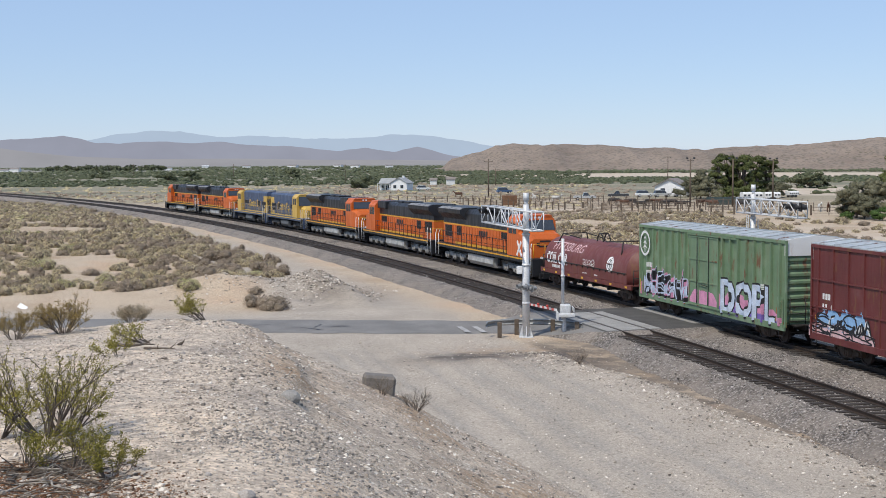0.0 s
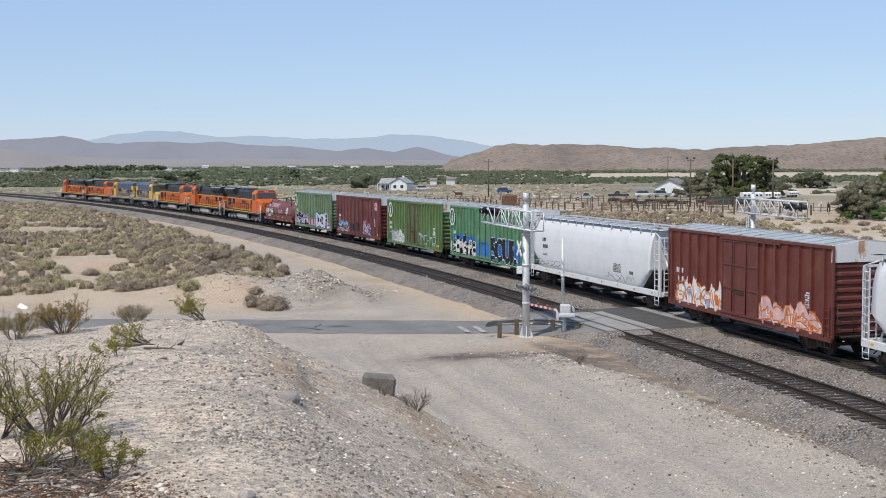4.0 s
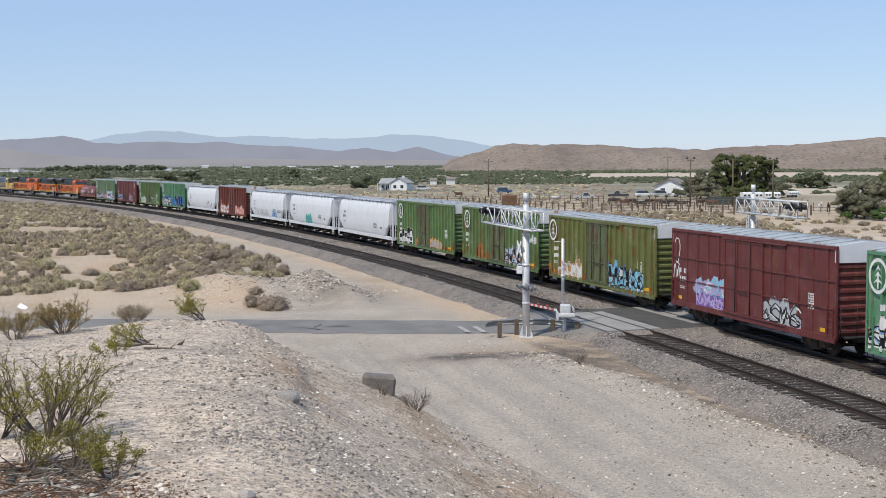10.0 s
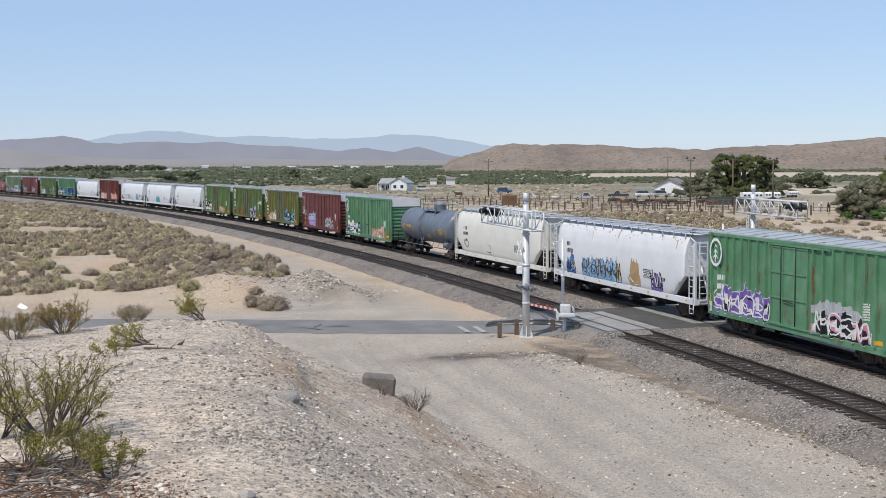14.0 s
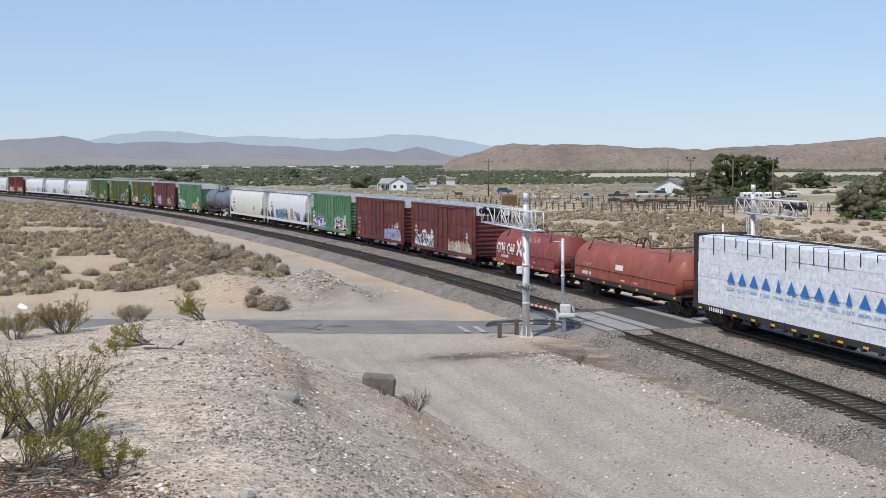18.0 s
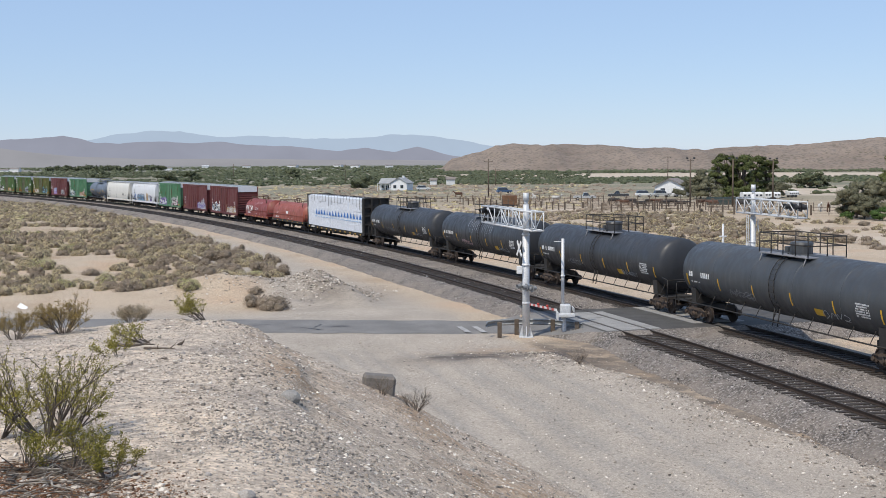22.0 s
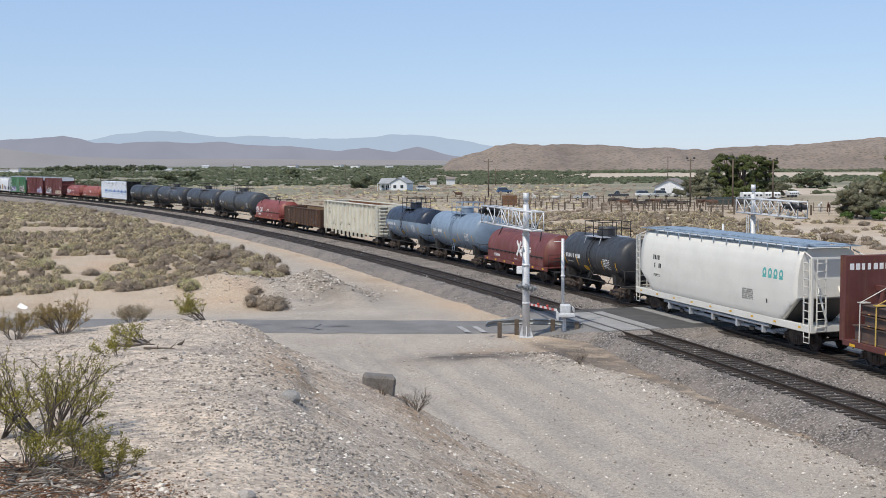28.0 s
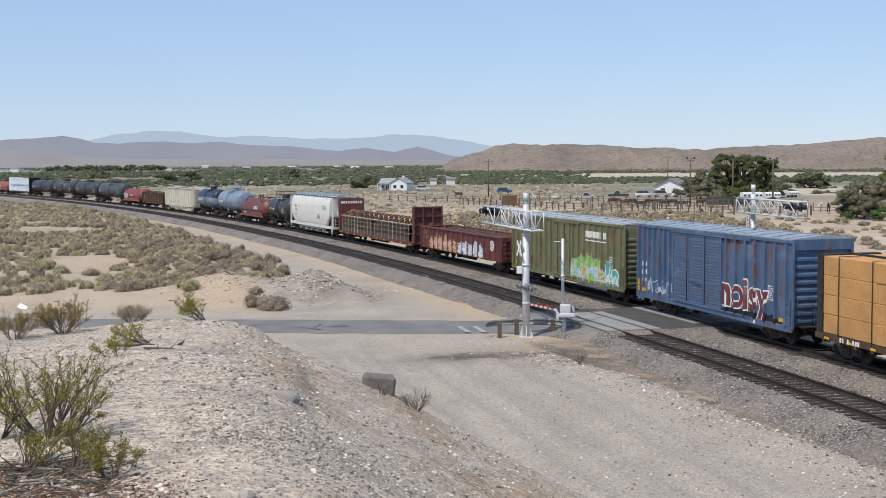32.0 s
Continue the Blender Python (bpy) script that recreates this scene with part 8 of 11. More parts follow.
        car, sd = gondola(L, dict(col=CREAM, top=4.16, ribs=13, rib_depth=0.19, drop=0.42, floor=1.12, w=1.42, end_ribs=9, end_depth=0.3, slope_sheet=True, ink=P_GREY), "cream high-sided open car with rust-brown inside", group="gondolas of the train", name="open_top_car")
        tags(car, sd, X(0.22), X(0.17), 1.5, 2.2, 1, P_BLACK, 261, 0.06)
        tags(car, sd, X(0.36), X(0.32), 1.5, 2.1, 1, P_BLACK, 262, 0.06)
        tags(car, sd, X(0.50), X(0.46), 1.5, 2.1, 1, P_BLACK, 263, 0.06)
        tags(car, sd, X(0.965), X(0.925), 1.5, 2.4, 1, P_BLACK, 264, 0.06)
        enlist(i, car)
    elif kind == "centerbeam":
        if v == "a":
            car, sd, (bx0, bx1, z0, z1) = centerbeam(L, dict(frame=STEEL_DARK, stacks=9, rows=5, load=WRAP, soft=True, straps=18, strap_up=3.3, top=4.72, deck_col=STEEL_DARK), "flat car loaded with white-wrapped lumber packs, blue triangles printed")
            sd = Side(lambda x, z: 1.49, [], [])
            for k in range(16):
                bm = bmesh.new()
                x = bx1 - 3.6 - k * 1.12
                w = 0.46 if k % 5 != 4 else 0.26
                flat(bm, [(x + w * 0.9, 2.50), (x, 3.10), (x - w * 0.9, 2.50)])
                decal("printed_triangle", bm, WRAP_BLUE, car, sd, 0.012)
                bm = bmesh.new()
                bars(bm, x + 0.5, 2.18, 0.06, 0.10, 11, random.Random(k))
                decal("printed_bar", bm, P_SKY, car, sd, 0.012)
        else:
            car, sd, _ = centerbeam(L, dict(frame=STEEL_DARK, stacks=5, rows=4, load=LUMBER, straps=8, strap_up=0.0, top=4.45, strap_col=STEEL_DARK), "flat car loaded with stacks of fresh orange lumber")
        enlist(i, car)
    else:
        enlist(i, bulkhead_flat(L, "brown bulkhead flat car with strapped steel beams"))


# ------------------------------------------------------------------ crossing and road
BALLAST = bpy.data.objects["ballast"]


def strip_road():
    xs = np.concatenate([np.arange(-240, -30, 8), np.arange(-30, 4.6, 0.8)])
    verts, faces = [], []
    offs = (-2.75, -2.3, 0, 2.3, 2.75)
    for x in xs:
        yc = 67.0 - (x - 9) * 0.085
        for o in offs:
            y = yc + o + 0.12 * math.sin(x * 1.7 + o) * (abs(o) > 2.5)
            of, _ = line_coords(np.array([x]), np.array([y]))
            verts.append((x, y, float(road_z(of)[0]) - (0.04 if abs(o) > 2.5 else 0) + 0.03 * (1 - abs(o) / 3)))
    n = len(offs)
    for i in range(len(xs) - 1):
        for k in range(n - 1):
            faces.append((i * n + k, (i + 1) * n + k, (i + 1) * n + k + 1, i * n + k + 1))
    me = bpy.data.meshes.new("road")
    me.from_pydata(verts, [], faces)
    me.materials.append(MAT_ASPHALT)
    tagged(new("road", me), "narrow sun-bleached grey asphalt road", "road", kind="structure")


strip_road()


def crossing():
    # asphalt apron over the bed, and the ramp up to it
    ramp_offs = [(9.7, -0.60), (8.9, -0.50), (8.2, -0.28), (7.6, -0.08), (7.2, -0.02)]
    flat_offs = [(7.2, -0.02), (-2.2, -0.02), (-4.6, -0.02), (-9.0, -0.10)]

    def lane(t, o, e=0.0):
        """Across the lane: t from its south edge 0 to its north edge 1 at offset o, e beyond."""
        lo, hi = 5.9 + max(0.0, o - 7.2) * 1.7, 14.9 + max(0.0, o - 7.2) * 0.1
        return on_line(lo + (hi - lo) * t + e, o)[:2]
    for name, offs, mat, lab in (("crossing_apron", flat_offs, MAT_OLD_ASPHALT, "dark patched asphalt apron across the tracks"), ("road", ramp_offs, MAT_ASPHALT, "short asphalt ramp up to the tracks")):
        bm = bmesh.new()
        loft(bm, [[(*lane(t, o), z) for o, z in offs] for t in np.linspace(0, 1, 10)], closed=False)
        ob = tagged(new(name, mesh_from(name, bm, mat)), lab, "road", kind="structure")
        if offs is flat_offs:
            apron = ob
    offs = ramp_offs + flat_offs[1:]
    for t, e in ((0.0, -1.0), (1.0, 1.3)):
        bm = bmesh.new()
        loft(bm, [[(*lane(t, o, k * e), z - dz) for o, z in offs] for k, dz in ((0, 0), (1, 0.24), (1.6, 0.7))], closed=False)
        bmesh.ops.recalc_face_normals(bm, faces=bm.faces[:])
        tagged(new("crossing_shoulder", mesh_from("crossing_shoulder", bm, MAT_BALLAST)), "gravel shoulder of the crossing", "gravel", kind="structure")
    bm = bmesh.new()
    rows = []
    for s in np.linspace(5.4, 14.6, 8):
        rows.append([(*on_line(s - 0.4, -8.9)[:2], -0.09), (*on_line(s + 8 - 0.4, -22)[:2], -0.5), (*on_line(s + 26, -60)[:2], -0.6)])
    loft(bm, rows, closed=False)
    tagged(new("road", mesh_from("road", bm, MAT_ASPHALT)), "asphalt road leading on beyond the tracks", "road", kind="structure")
    # concrete panels: three lengths between and beside the rails of each track
    for c, s0 in ((TRACK_2, 9.8), (0.0, 11.0)):
        for j in range(3):
            for o0, o1 in ((0.86, 1.50), (-0.66, 0.66), (-1.50, -0.86)):
                bm = bmesh.new()
                a, b = s0 - 3.75 + 2.5 * j + 0.02, s0 - 3.75 + 2.5 * (j + 1) - 0.02
                pts = [(*on_line(s, c + o)[:2],) for s, o in ((a, o0), (b, o0), (b, o1), (a, o1))]
                loft(bm, [[(x, y, -0.03) for x, y in pts], [(x, y, 0.004) for x, y in pts]])
                bmesh.ops.recalc_face_normals(bm, faces=bm.faces[:])
                part("concrete_panel", bm, MAT_CONCRETE, apron)
    # road markings
    for k, x in enumerate((1.35, 2.2)):
        bm = bmesh.new()
        y = 66.1
        pts = [(x - 0.16, y - 1.1), (x + 0.16, y - 1.1), (x - 0.30, y + 1.2), (x - 0.62, y + 1.2)]
        zs = [float(road_z(line_coords(np.array([p[0]]), np.array([p[1]]))[0])[0]) + 0.045 for p in pts]
        poly(bm, [(px, py, z) for (px, py), z in zip(pts, zs)])
        tagged(new("road_marking", mesh_from("road_marking", bm, MAT_ROADPAINT)), "worn white stop marking on the asphalt", "road marking", kind="structure")


crossing()


def road_cracks():
    rnd = random.Random(3)
    bm = bmesh.new()
    for x, y, n, ang in ((-8.6, 67.6, 7, 0.1), (-7.2, 67.4, 5, 1.9), (-7.0, 67.9, 6, -0.3), (-7.4, 67.2, 4, -1.3), (-11.0, 68.0, 5, 0.3), (-6.2, 67.7, 4, 0.4)):
        p = Vector((x, y, 0))
        for _ in range(n):
            ang += rnd.uniform(-0.5, 0.5)
            q = p + Vector((math.cos(ang), math.sin(ang), 0)) * rnd.uniform(0.2, 0.35)
            w = Vector((-math.sin(ang), math.cos(ang), 0)) * rnd.uniform(0.03, 0.07)
            poly(bm, [(v.x, v.y, road_top(v.x, v.y) + 0.006) for v in (p - w, q - w, q + w, p + w)])
            p = q
    tagged(new("road_crack", mesh_from("road_crack", bm, MAT_BLACK)), "dark tar-filled cracks in the asphalt", "crack", kind="structure")


def road_top(x, y):
    o = y - (67.0 - (x - 9) * 0.085)
    return -0.62 + 0.60 * (1 - float(smooth_step(4.4, 6.8, abs(float(line_coords(np.array([x]), np.array([y]))[0][0]) - TRACK_2 / 2)))) + 0.03 * (1 - abs(o) / 3)


road_cracks()


# ------------------------------------------------------------------ ties: the nearest one by one, the rest joined
def tie_mesh():
    bm = bmesh.new()
    box(bm, -0.125, 0.125, -1.30, 1.30, -0.38, -0.146, bev=0.012)
    return mesh_from("tie", bm, MAT_TIE)


ME_TIE = tie_mesh()
rnd = random.Random(77)
for c in (0.0, TRACK_2):
    for k in range(148):
        s = -22 + k * 0.52
        if abs(s - (9.8 if c else 11.0)) < 4.6:
            continue
        x, y, h = on_line(s, c + rnd.uniform(-0.05, 0.05))
        share("tie", ME_TIE, BALLAST, pose(x, y, rnd.uniform(-0.008, 0.0), 0, 0, math.degrees(h) + rnd.uniform(-1.2, 1.2)))
bm = bmesh.new()
for c in (0.0, TRACK_2):
    for k in list(range(-90, 0)) + list(range(148, 900)):
        s = -22 + k * 0.52
        x, y, h = on_line(s, c)
        m = pose(x, y, 0, 0, 0, math.degrees(h))
        vs = box(bm, -0.115, 0.115, -1.30, 1.30, -0.30, -0.162)
        for v in vs:
            v.co = m @ v.co
ob = part("ties", bm, MAT_TIE, BALLAST, "distant timber ties")
ob["kind"] = "stuff"


# ------------------------------------------------------------------ crossing signals
def lamp_pair(name, parent, x, y, z, ang, mat=None, k=1.0):
    """Two hooded round lamps on a short crossarm, facing ang."""
    m = pose(x, y, z, 0, 0, ang) @ Matrix.Diagonal((k, k, k, 1))
    bm = bmesh.new()
    rod(bm, m @ Vector((0, -0.42, 0)), m @ Vector((0, 0.42, 0)), 0.035, seg=6)
    arm = part("lamp_arm", bm, MAT_GALV, parent)
    for s in (-0.38, 0.38):
        bm = bmesh.new()
        rod(bm, m @ Vector((0.02, s, 0)), m @ Vector((0.05, s, 0)), 0.27 * k, seg=18, smooth=False)
        rod(bm, m @ Vector((0.05, s, 0)), m @ Vector((0.34, s, 0)), 0.16 * k, seg=14, caps=False)
        rod(bm, m @ Vector((-0.20, s, 0)), m @ Vector((0.02, s, 0)), 0.13 * k, 0.17 * k, seg=14)
        part("flasher", bm, mat or MAT_BLACK, arm, "hooded flashing lamp, unlit")


MAT_LAMP = plain("weathered_lamp_housing", (0.26, 0.27, 0.28), 0.6, 0.2, 0.3, 4, 25)


def lattice(parent, a, b, w, h, bays, mat, z_up=Vector((0, 0, 1))):
    """A box truss from a to b: chords, uprights and diagonals."""
    a, b = Vector(a), Vector(b)
    d = (b - a).normalized()
    side = d.cross(z_up).normalized()
    corners = [(-w / 2, 0), (w / 2, 0), (w / 2, h), (-w / 2, h)]
    P = lambda t, c: a + (b - a) * t + side * c[0] + z_up * c[1]
    for c in corners:
        bm = bmesh.new()
        rod(bm, P(0, c), P(1, c), 0.045, seg=6)
        part("truss_chord", bm, mat, parent)
    for k in range(bays + 1):
        t = k / bays
        bm = bmesh.new()
        for c0, c1 in zip(corners, corners[1:] + corners[:1]):
            rod(bm, P(t, c0), P(t, c1), 0.03, seg=5)
        part("truss_frame", bm, mat, parent)
    for k in range(bays):
        bm = bmesh.new()
        for c0, c1 in ((corners[0], corners[3]), (corners[1], corners[2])):
            t0, t1 = (k / bays, (k + 1) / bays) if k % 2 else ((k + 1) / bays, k / bays)
            rod(bm, P(t0, c0), P(t1, c1), 0.03, seg=5)
        part("truss_brace", bm, mat, parent)


def crossbuck(parent, x, y, z, ang, size=1.05):
    for tilt in (45, -45):
        bm = bmesh.new()
        box(bm, 0.0, 0.02, -size / 2, size / 2, -0.085, 0.085)
        bm.transform(pose(x, y, z, 0, 0, ang) @ pose(0.02 if tilt > 0 else 0.0, 0, 0, tilt))
        part("crossbuck_board", bm, MAT_WHITE, parent)


def cantilever(px, py, tipx, tipy, back, label, lamp_dir, ladder=False, lamps_low=True):
    gz = ground_at(px, py)
    ob = thing("cantilever_signal", label, "crossing signal", "cantilever signals at the crossing")
    bm = bmesh.new()
    box(bm, px - 0.36, px + 0.36, py - 0.36, py + 0.36, gz - 0.1, gz + 0.06, bev=0.02)
    for a in range(4):
        v = Vector((math.cos(a * math.pi / 2), math.sin(a * math.pi / 2), 0))
        n = v.cross(Vector((0, 0, 1)))
        p = Vector((px, py, 0))
        loft(bm, [[p + v * 0.15 + n * s + Vector((0, 0, gz + 0.06)), p + v * 0.36 + n * s + Vector((0, 0, gz + 0.06)), p + v * 0.15 + n * s + Vector((0, 0, gz + 0.72))] for s in (-0.02, 0.02)])
    part("base", bm, MAT_GALV, ob)
    bm = bmesh.new()
    rod(bm, (px, py, gz), (px, py, 4.8), 0.19, 0.18, seg=20)
    rod(bm, (px, py, 4.8), (px, py, 6.35), 0.155, 0.15, seg=20)
    for z in (1.2, 2.1, 3.2, 4.8):
        rod(bm, (px, py, z - 0.05), (px, py, z + 0.05), 0.215, seg=20)
    part("mast", bm, MAT_GALV, ob)
    bm = bmesh.new()
    rod(bm, (px, py, 6.35), (px, py, 6.55), 0.10, seg=12)
    rod(bm, (px, py, 6.55), (px, py, 6.95), 0.16, 0.14, seg=14)
    part("bell", bm, MAT_GALV, ob)
    d = Vector((tipx - px, tipy - py, 0)).normalized()
    a = Vector((px, py, 5.08)) - d * back
    lattice(ob, a, (tipx, tipy, 5.08), 0.62, 0.95, 7, MAT_GALV)
    bm = bmesh.new()
    m = pose(0, 0, 0, 0, 0, math.degrees(math.atan2(d.y, d.x)))
    L = (Vector((tipx, tipy, 5.08)) - a).length
    box(bm, 0, L, -0.30, 0.30, 5.03, 5.06)
    bm.transform(Matrix.Translation((a.x, a.y, 0)) @ m)
    part("walk_grating", bm, MAT_GALV, ob)
    tip = Vector((tipx, tipy, 0)) - d * 0.3
    for k, t in enumerate((0.1, 1.3)):
        p = tip - d * t
        lamp_pair("lamps", ob, p.x, p.y, 5.72, lamp_dir)
        lamp_pair("lamps", ob, p.x, p.y, 5.72, lamp_dir + 180)
    if lamps_low:
        lamp_pair("lamps", ob, px - 0.1, py, 2.05, lamp_dir, MAT_LAMP, 0.75)
        lamp_pair("lamps", ob, px + 0.15, py, 1.98, lamp_dir + 180, MAT_LAMP, 0.75)
    if ladder:
        me = ladder_mesh("ladder", 5.6, 0.42, 17, MAT_GALV, 0.016)
        share("ladder", me, ob, pose(px - 0.35, py - 0.1, gz + 0.2, 0, 0, 90))
    crossbuck(ob, px + (-0.34 if lamp_dir > 90 else 0.30), py, 4.05 if lamp_dir > 90 else 4.3, lamp_dir - 11 if lamp_dir > 90 else lamp_dir)
    bm = bmesh.new()
    box(bm, px - 0.50, px - 0.20, py - 0.22, py - 0.16, 2.75, 3.15, bev=0.02)
    part("sign_plate", bm, MAT_WHITE, ob)
    return ob


cantilever(4.32, 63.2, 2.55, 70.6, 2.0, "silver cantilever crossing signal mast with truss arm over the road", 205)
cantilever(20.3, 79.6, 21.6, 73.0, 1.9, "silver cantilever crossing signal mast with ladder", -6, ladder=True)


def gate_signal(px, py):
    gz = ground_at(px, py)
    ob = thing("gate_mechanism", "silver crossing gate mechanism with lowered striped arm", "crossing gate")
    bm = bmesh.new()
    box(bm, px - 0.28, px + 0.28, py - 0.28, py + 0.28, gz - 0.1, gz + 0.05, bev=0.02)
    rod(bm, (px, py, gz), (px, py, gz + 0.9), 0.11, 0.09, seg=12)
    part("base", bm, MAT_GALV, ob)
    bm = bmesh.new()
    rod(bm, (px - 0.08, py + 0.02, gz + 0.9), (px - 0.08, py + 0.02, 4.55), 0.085, 0.08, seg=12)
    rod(bm, (px - 0.08, py + 0.02, 2.55), (px - 0.08, py + 0.02, 2.65), 0.12, seg=12)
    rod(bm, (px - 0.55, py + 0.02, 4.4), (px - 0.05, py + 0.02, 4.4), 0.02, seg=6)
    part("pole", bm, MAT_GALV, ob)
    bm = bmesh.new()
    box(bm, px - 0.22, px + 0.32, py - 0.28, py + 0.22, 0.42, 1.12, bev=0.05)
    part("motor_box", bm, MAT_GALV, ob)
    bm = bmesh.new()
    box(bm, px + 0.40, px + 0.46, py - 0.75, py + 0.2, 0.78, 1.0, bev=0.02)
    box(bm, px - 0.42, px - 0.34, py - 0.6, py + 0.3, 0.35, 0.75, bev=0.02)
    for y in (-0.7, -0.45):
        box(bm, px - 0.36, px + 0.50, py + y, py + y + 0.10, 0.52, 0.68, bev=0.02)
    part("counterweight", bm, MAT_GALV, ob)
    a, b = Vector((px - 0.38, py + 0.2, 0.78)), Vector((px - 1.45, py + 7.2, 0.30))
    n = 13
    for k in range(n):
        bm = bmesh.new()
        p, q = a.lerp(b, k / n), a.lerp(b, (k + 0.995) / n)
        d = (b - a).normalized()
        sv = d.cross(Vector((0, 0, 1))).normalized() * 0.02
        up = Vector((0, 0, 0.06))
        loft(bm, [[p - sv - up, p + sv - up, p + sv + up, p - sv + up], [q - sv - up, q + sv - up, q + sv + up, q - sv + up]])
        part("gate_arm", bm, MAT_RED if k % 2 else MAT_WHITE, ob)
    for t in (0.3, 0.6, 0.97):
        bm = bmesh.new()
        p = a.lerp(b, t) + Vector((0, 0, 0.12))
        rod(bm, p - Vector((0.06, 0, 0)), p + Vector((0.06, 0, 0)), 0.06, seg=10)
        part("arm_lamp", bm, MAT_RED, ob)


gate_signal(6.33, 63.3)


def guardrail():
    ob = thing("guardrail", "short galvanised guardrail on timber posts with curled ends", "guardrail")
    pts = [(2.35, 63.1), (2.45, 63.7), (2.9, 64.25), (3.9, 64.5), (5.0, 64.45), (5.8, 64.25), (6.7, 63.6), (7.1, 62.8)]
    prof = [(0.0, -0.16), (0.06, -0.11), (0.0, -0.04), (0.0, 0.04), (0.06, 0.11), (0.0, 0.16)]
    bm = bmesh.new()
    rings = []
    for i, (x, y) in enumerate(pts):
        a, b = pts[max(0, i - 1)], pts[min(len(pts) - 1, i + 1)]
        d = Vector((b[0] - a[0], b[1] - a[1], 0)).normalized()
        n = Vector((d.y, -d.x, 0))
        rings.append([Vector((x, y, 0.02)) + n * (o - 0.16) + Vector((0, 0, z)) for o, z in prof])
    loft(bm, rings, closed=False)
    part("beam", bm, plain("weathered_guardrail", (0.30, 0.31, 0.31), 0.5, 0.3, 0.3, 2, 20), ob)
    for x, y in ((2.93, 63.1), (3.89, 64.3), (5.79, 64.05), (6.95, 62.95)):
        bm = bmesh.new()
        g = ground_at(x, y)
        box(bm, x - 0.11, x + 0.11, y - 0.1, y + 0.1, g - 0.2, 0.22, bev=0.015)
        part("post", bm, MAT_POST, ob)


guardrail()


def marker_post(x, y, h, label, w=0.05, mat=None):
    g = ground_at(x, y)
    bm = bmesh.new()
    box(bm, x - w, x + w, y - w, y + w, g - 0.1, g + h, bev=0.01)
    tagged(new("marker_post", mesh_from("marker_post", bm, mat or MAT_WHITE)), label, "post")


marker_post(-1.25, 92.3, 0.75, "thin white marker stake beside the ballast")
ob = thing("instrument_post", "tall pale grey steel post in the sand", "post")
g = ground_at(23.4, 101.5)
bm = bmesh.new()
rod(bm, (23.4, 101.5, g - 0.1), (23.4, 101.5, g + 4.0), 0.10, 0.09, seg=10)
part("pole", bm, MAT_GALV, ob)
bm = bmesh.new()
box(bm, 23.1, 23.7, 101.4, 101.6, g + 2.9, g + 3.0)
part("bracket", bm, MAT_GALV, ob)


# ------------------------------------------------------------------ plants
def leaf_cloud(centres, radii, n, size, rng, flat_z=0.75, up=0.3, lumps=7, shell=0.55, near=0.35, out=0.75, ball=0.52, soft=0.7, cores=None):
    """Arrays of leaf quads filling lumpy domes at centres. Vectorised."""
    V = []
    for (cx, cy, cz), R in zip(centres, radii):
        lump = rng.normal(size=(lumps, 3))
        lump /= np.linalg.norm(lump, axis=1)[:, None]
        lump[:, 2] = np.abs(lump[:, 2]) * 0.8 + 0.1
        lump *= R * rng.uniform(near, out, (lumps, 1))
        which = rng.randint(0, lumps, n)
        d = rng.normal(size=(n, 3))
        d /= np.linalg.norm(d, axis=1)[:, None]
        rr = R * ball * rng.uniform(shell, 1.0, (n, 1))
        p = lump[which] + d * rr
        p[:, 2] = np.abs(p[:, 2]) * flat_z
        p += np.array([cx, cy, cz])
        if cores is not None:      # the dense inner clumps that the leaves stand on
            cores += [(cx + a, cy + b, cz + abs(c) * flat_z, R * ball, flat_z) for a, b, c in lump]
        body = lump[which] * 0.9 + d * rr
        body /= np.linalg.norm(body, axis=1)[:, None] + 1e-9
        nrm = body + rng.normal(size=(n, 3)) * soft + np.array([0, 0, up])
        nrm /= np.linalg.norm(nrm, axis=1)[:, None] + 1e-9
        a = np.cross(nrm, rng.normal(size=(n, 3)))
        a /= np.linalg.norm(a, axis=1)[:, None] + 1e-9
        b = np.cross(nrm, a)
        s = size * rng.uniform(0.6, 1.3, (n, 1))
        a, b = a * s, b * s * 0.62
        V.append(np.stack([p - b * 0.6, p + a * 0.5 - b, p + a, p + a * 0.5 + b], 1))
    return np.concatenate(V).reshape(-1, 3)


def ball_of(sub):
    bm = bmesh.new()
    bmesh.ops.create_icosphere(bm, subdivisions=sub, radius=1.0)
    bm.verts.ensure_lookup_table()
    out = np.array([v.co[:] for v in bm.verts]), np.array([[v.index for v in f.verts] for f in bm.faces])
    bm.free()
    return out


BALLS = {k: ball_of(k) for k in (1, 2)}


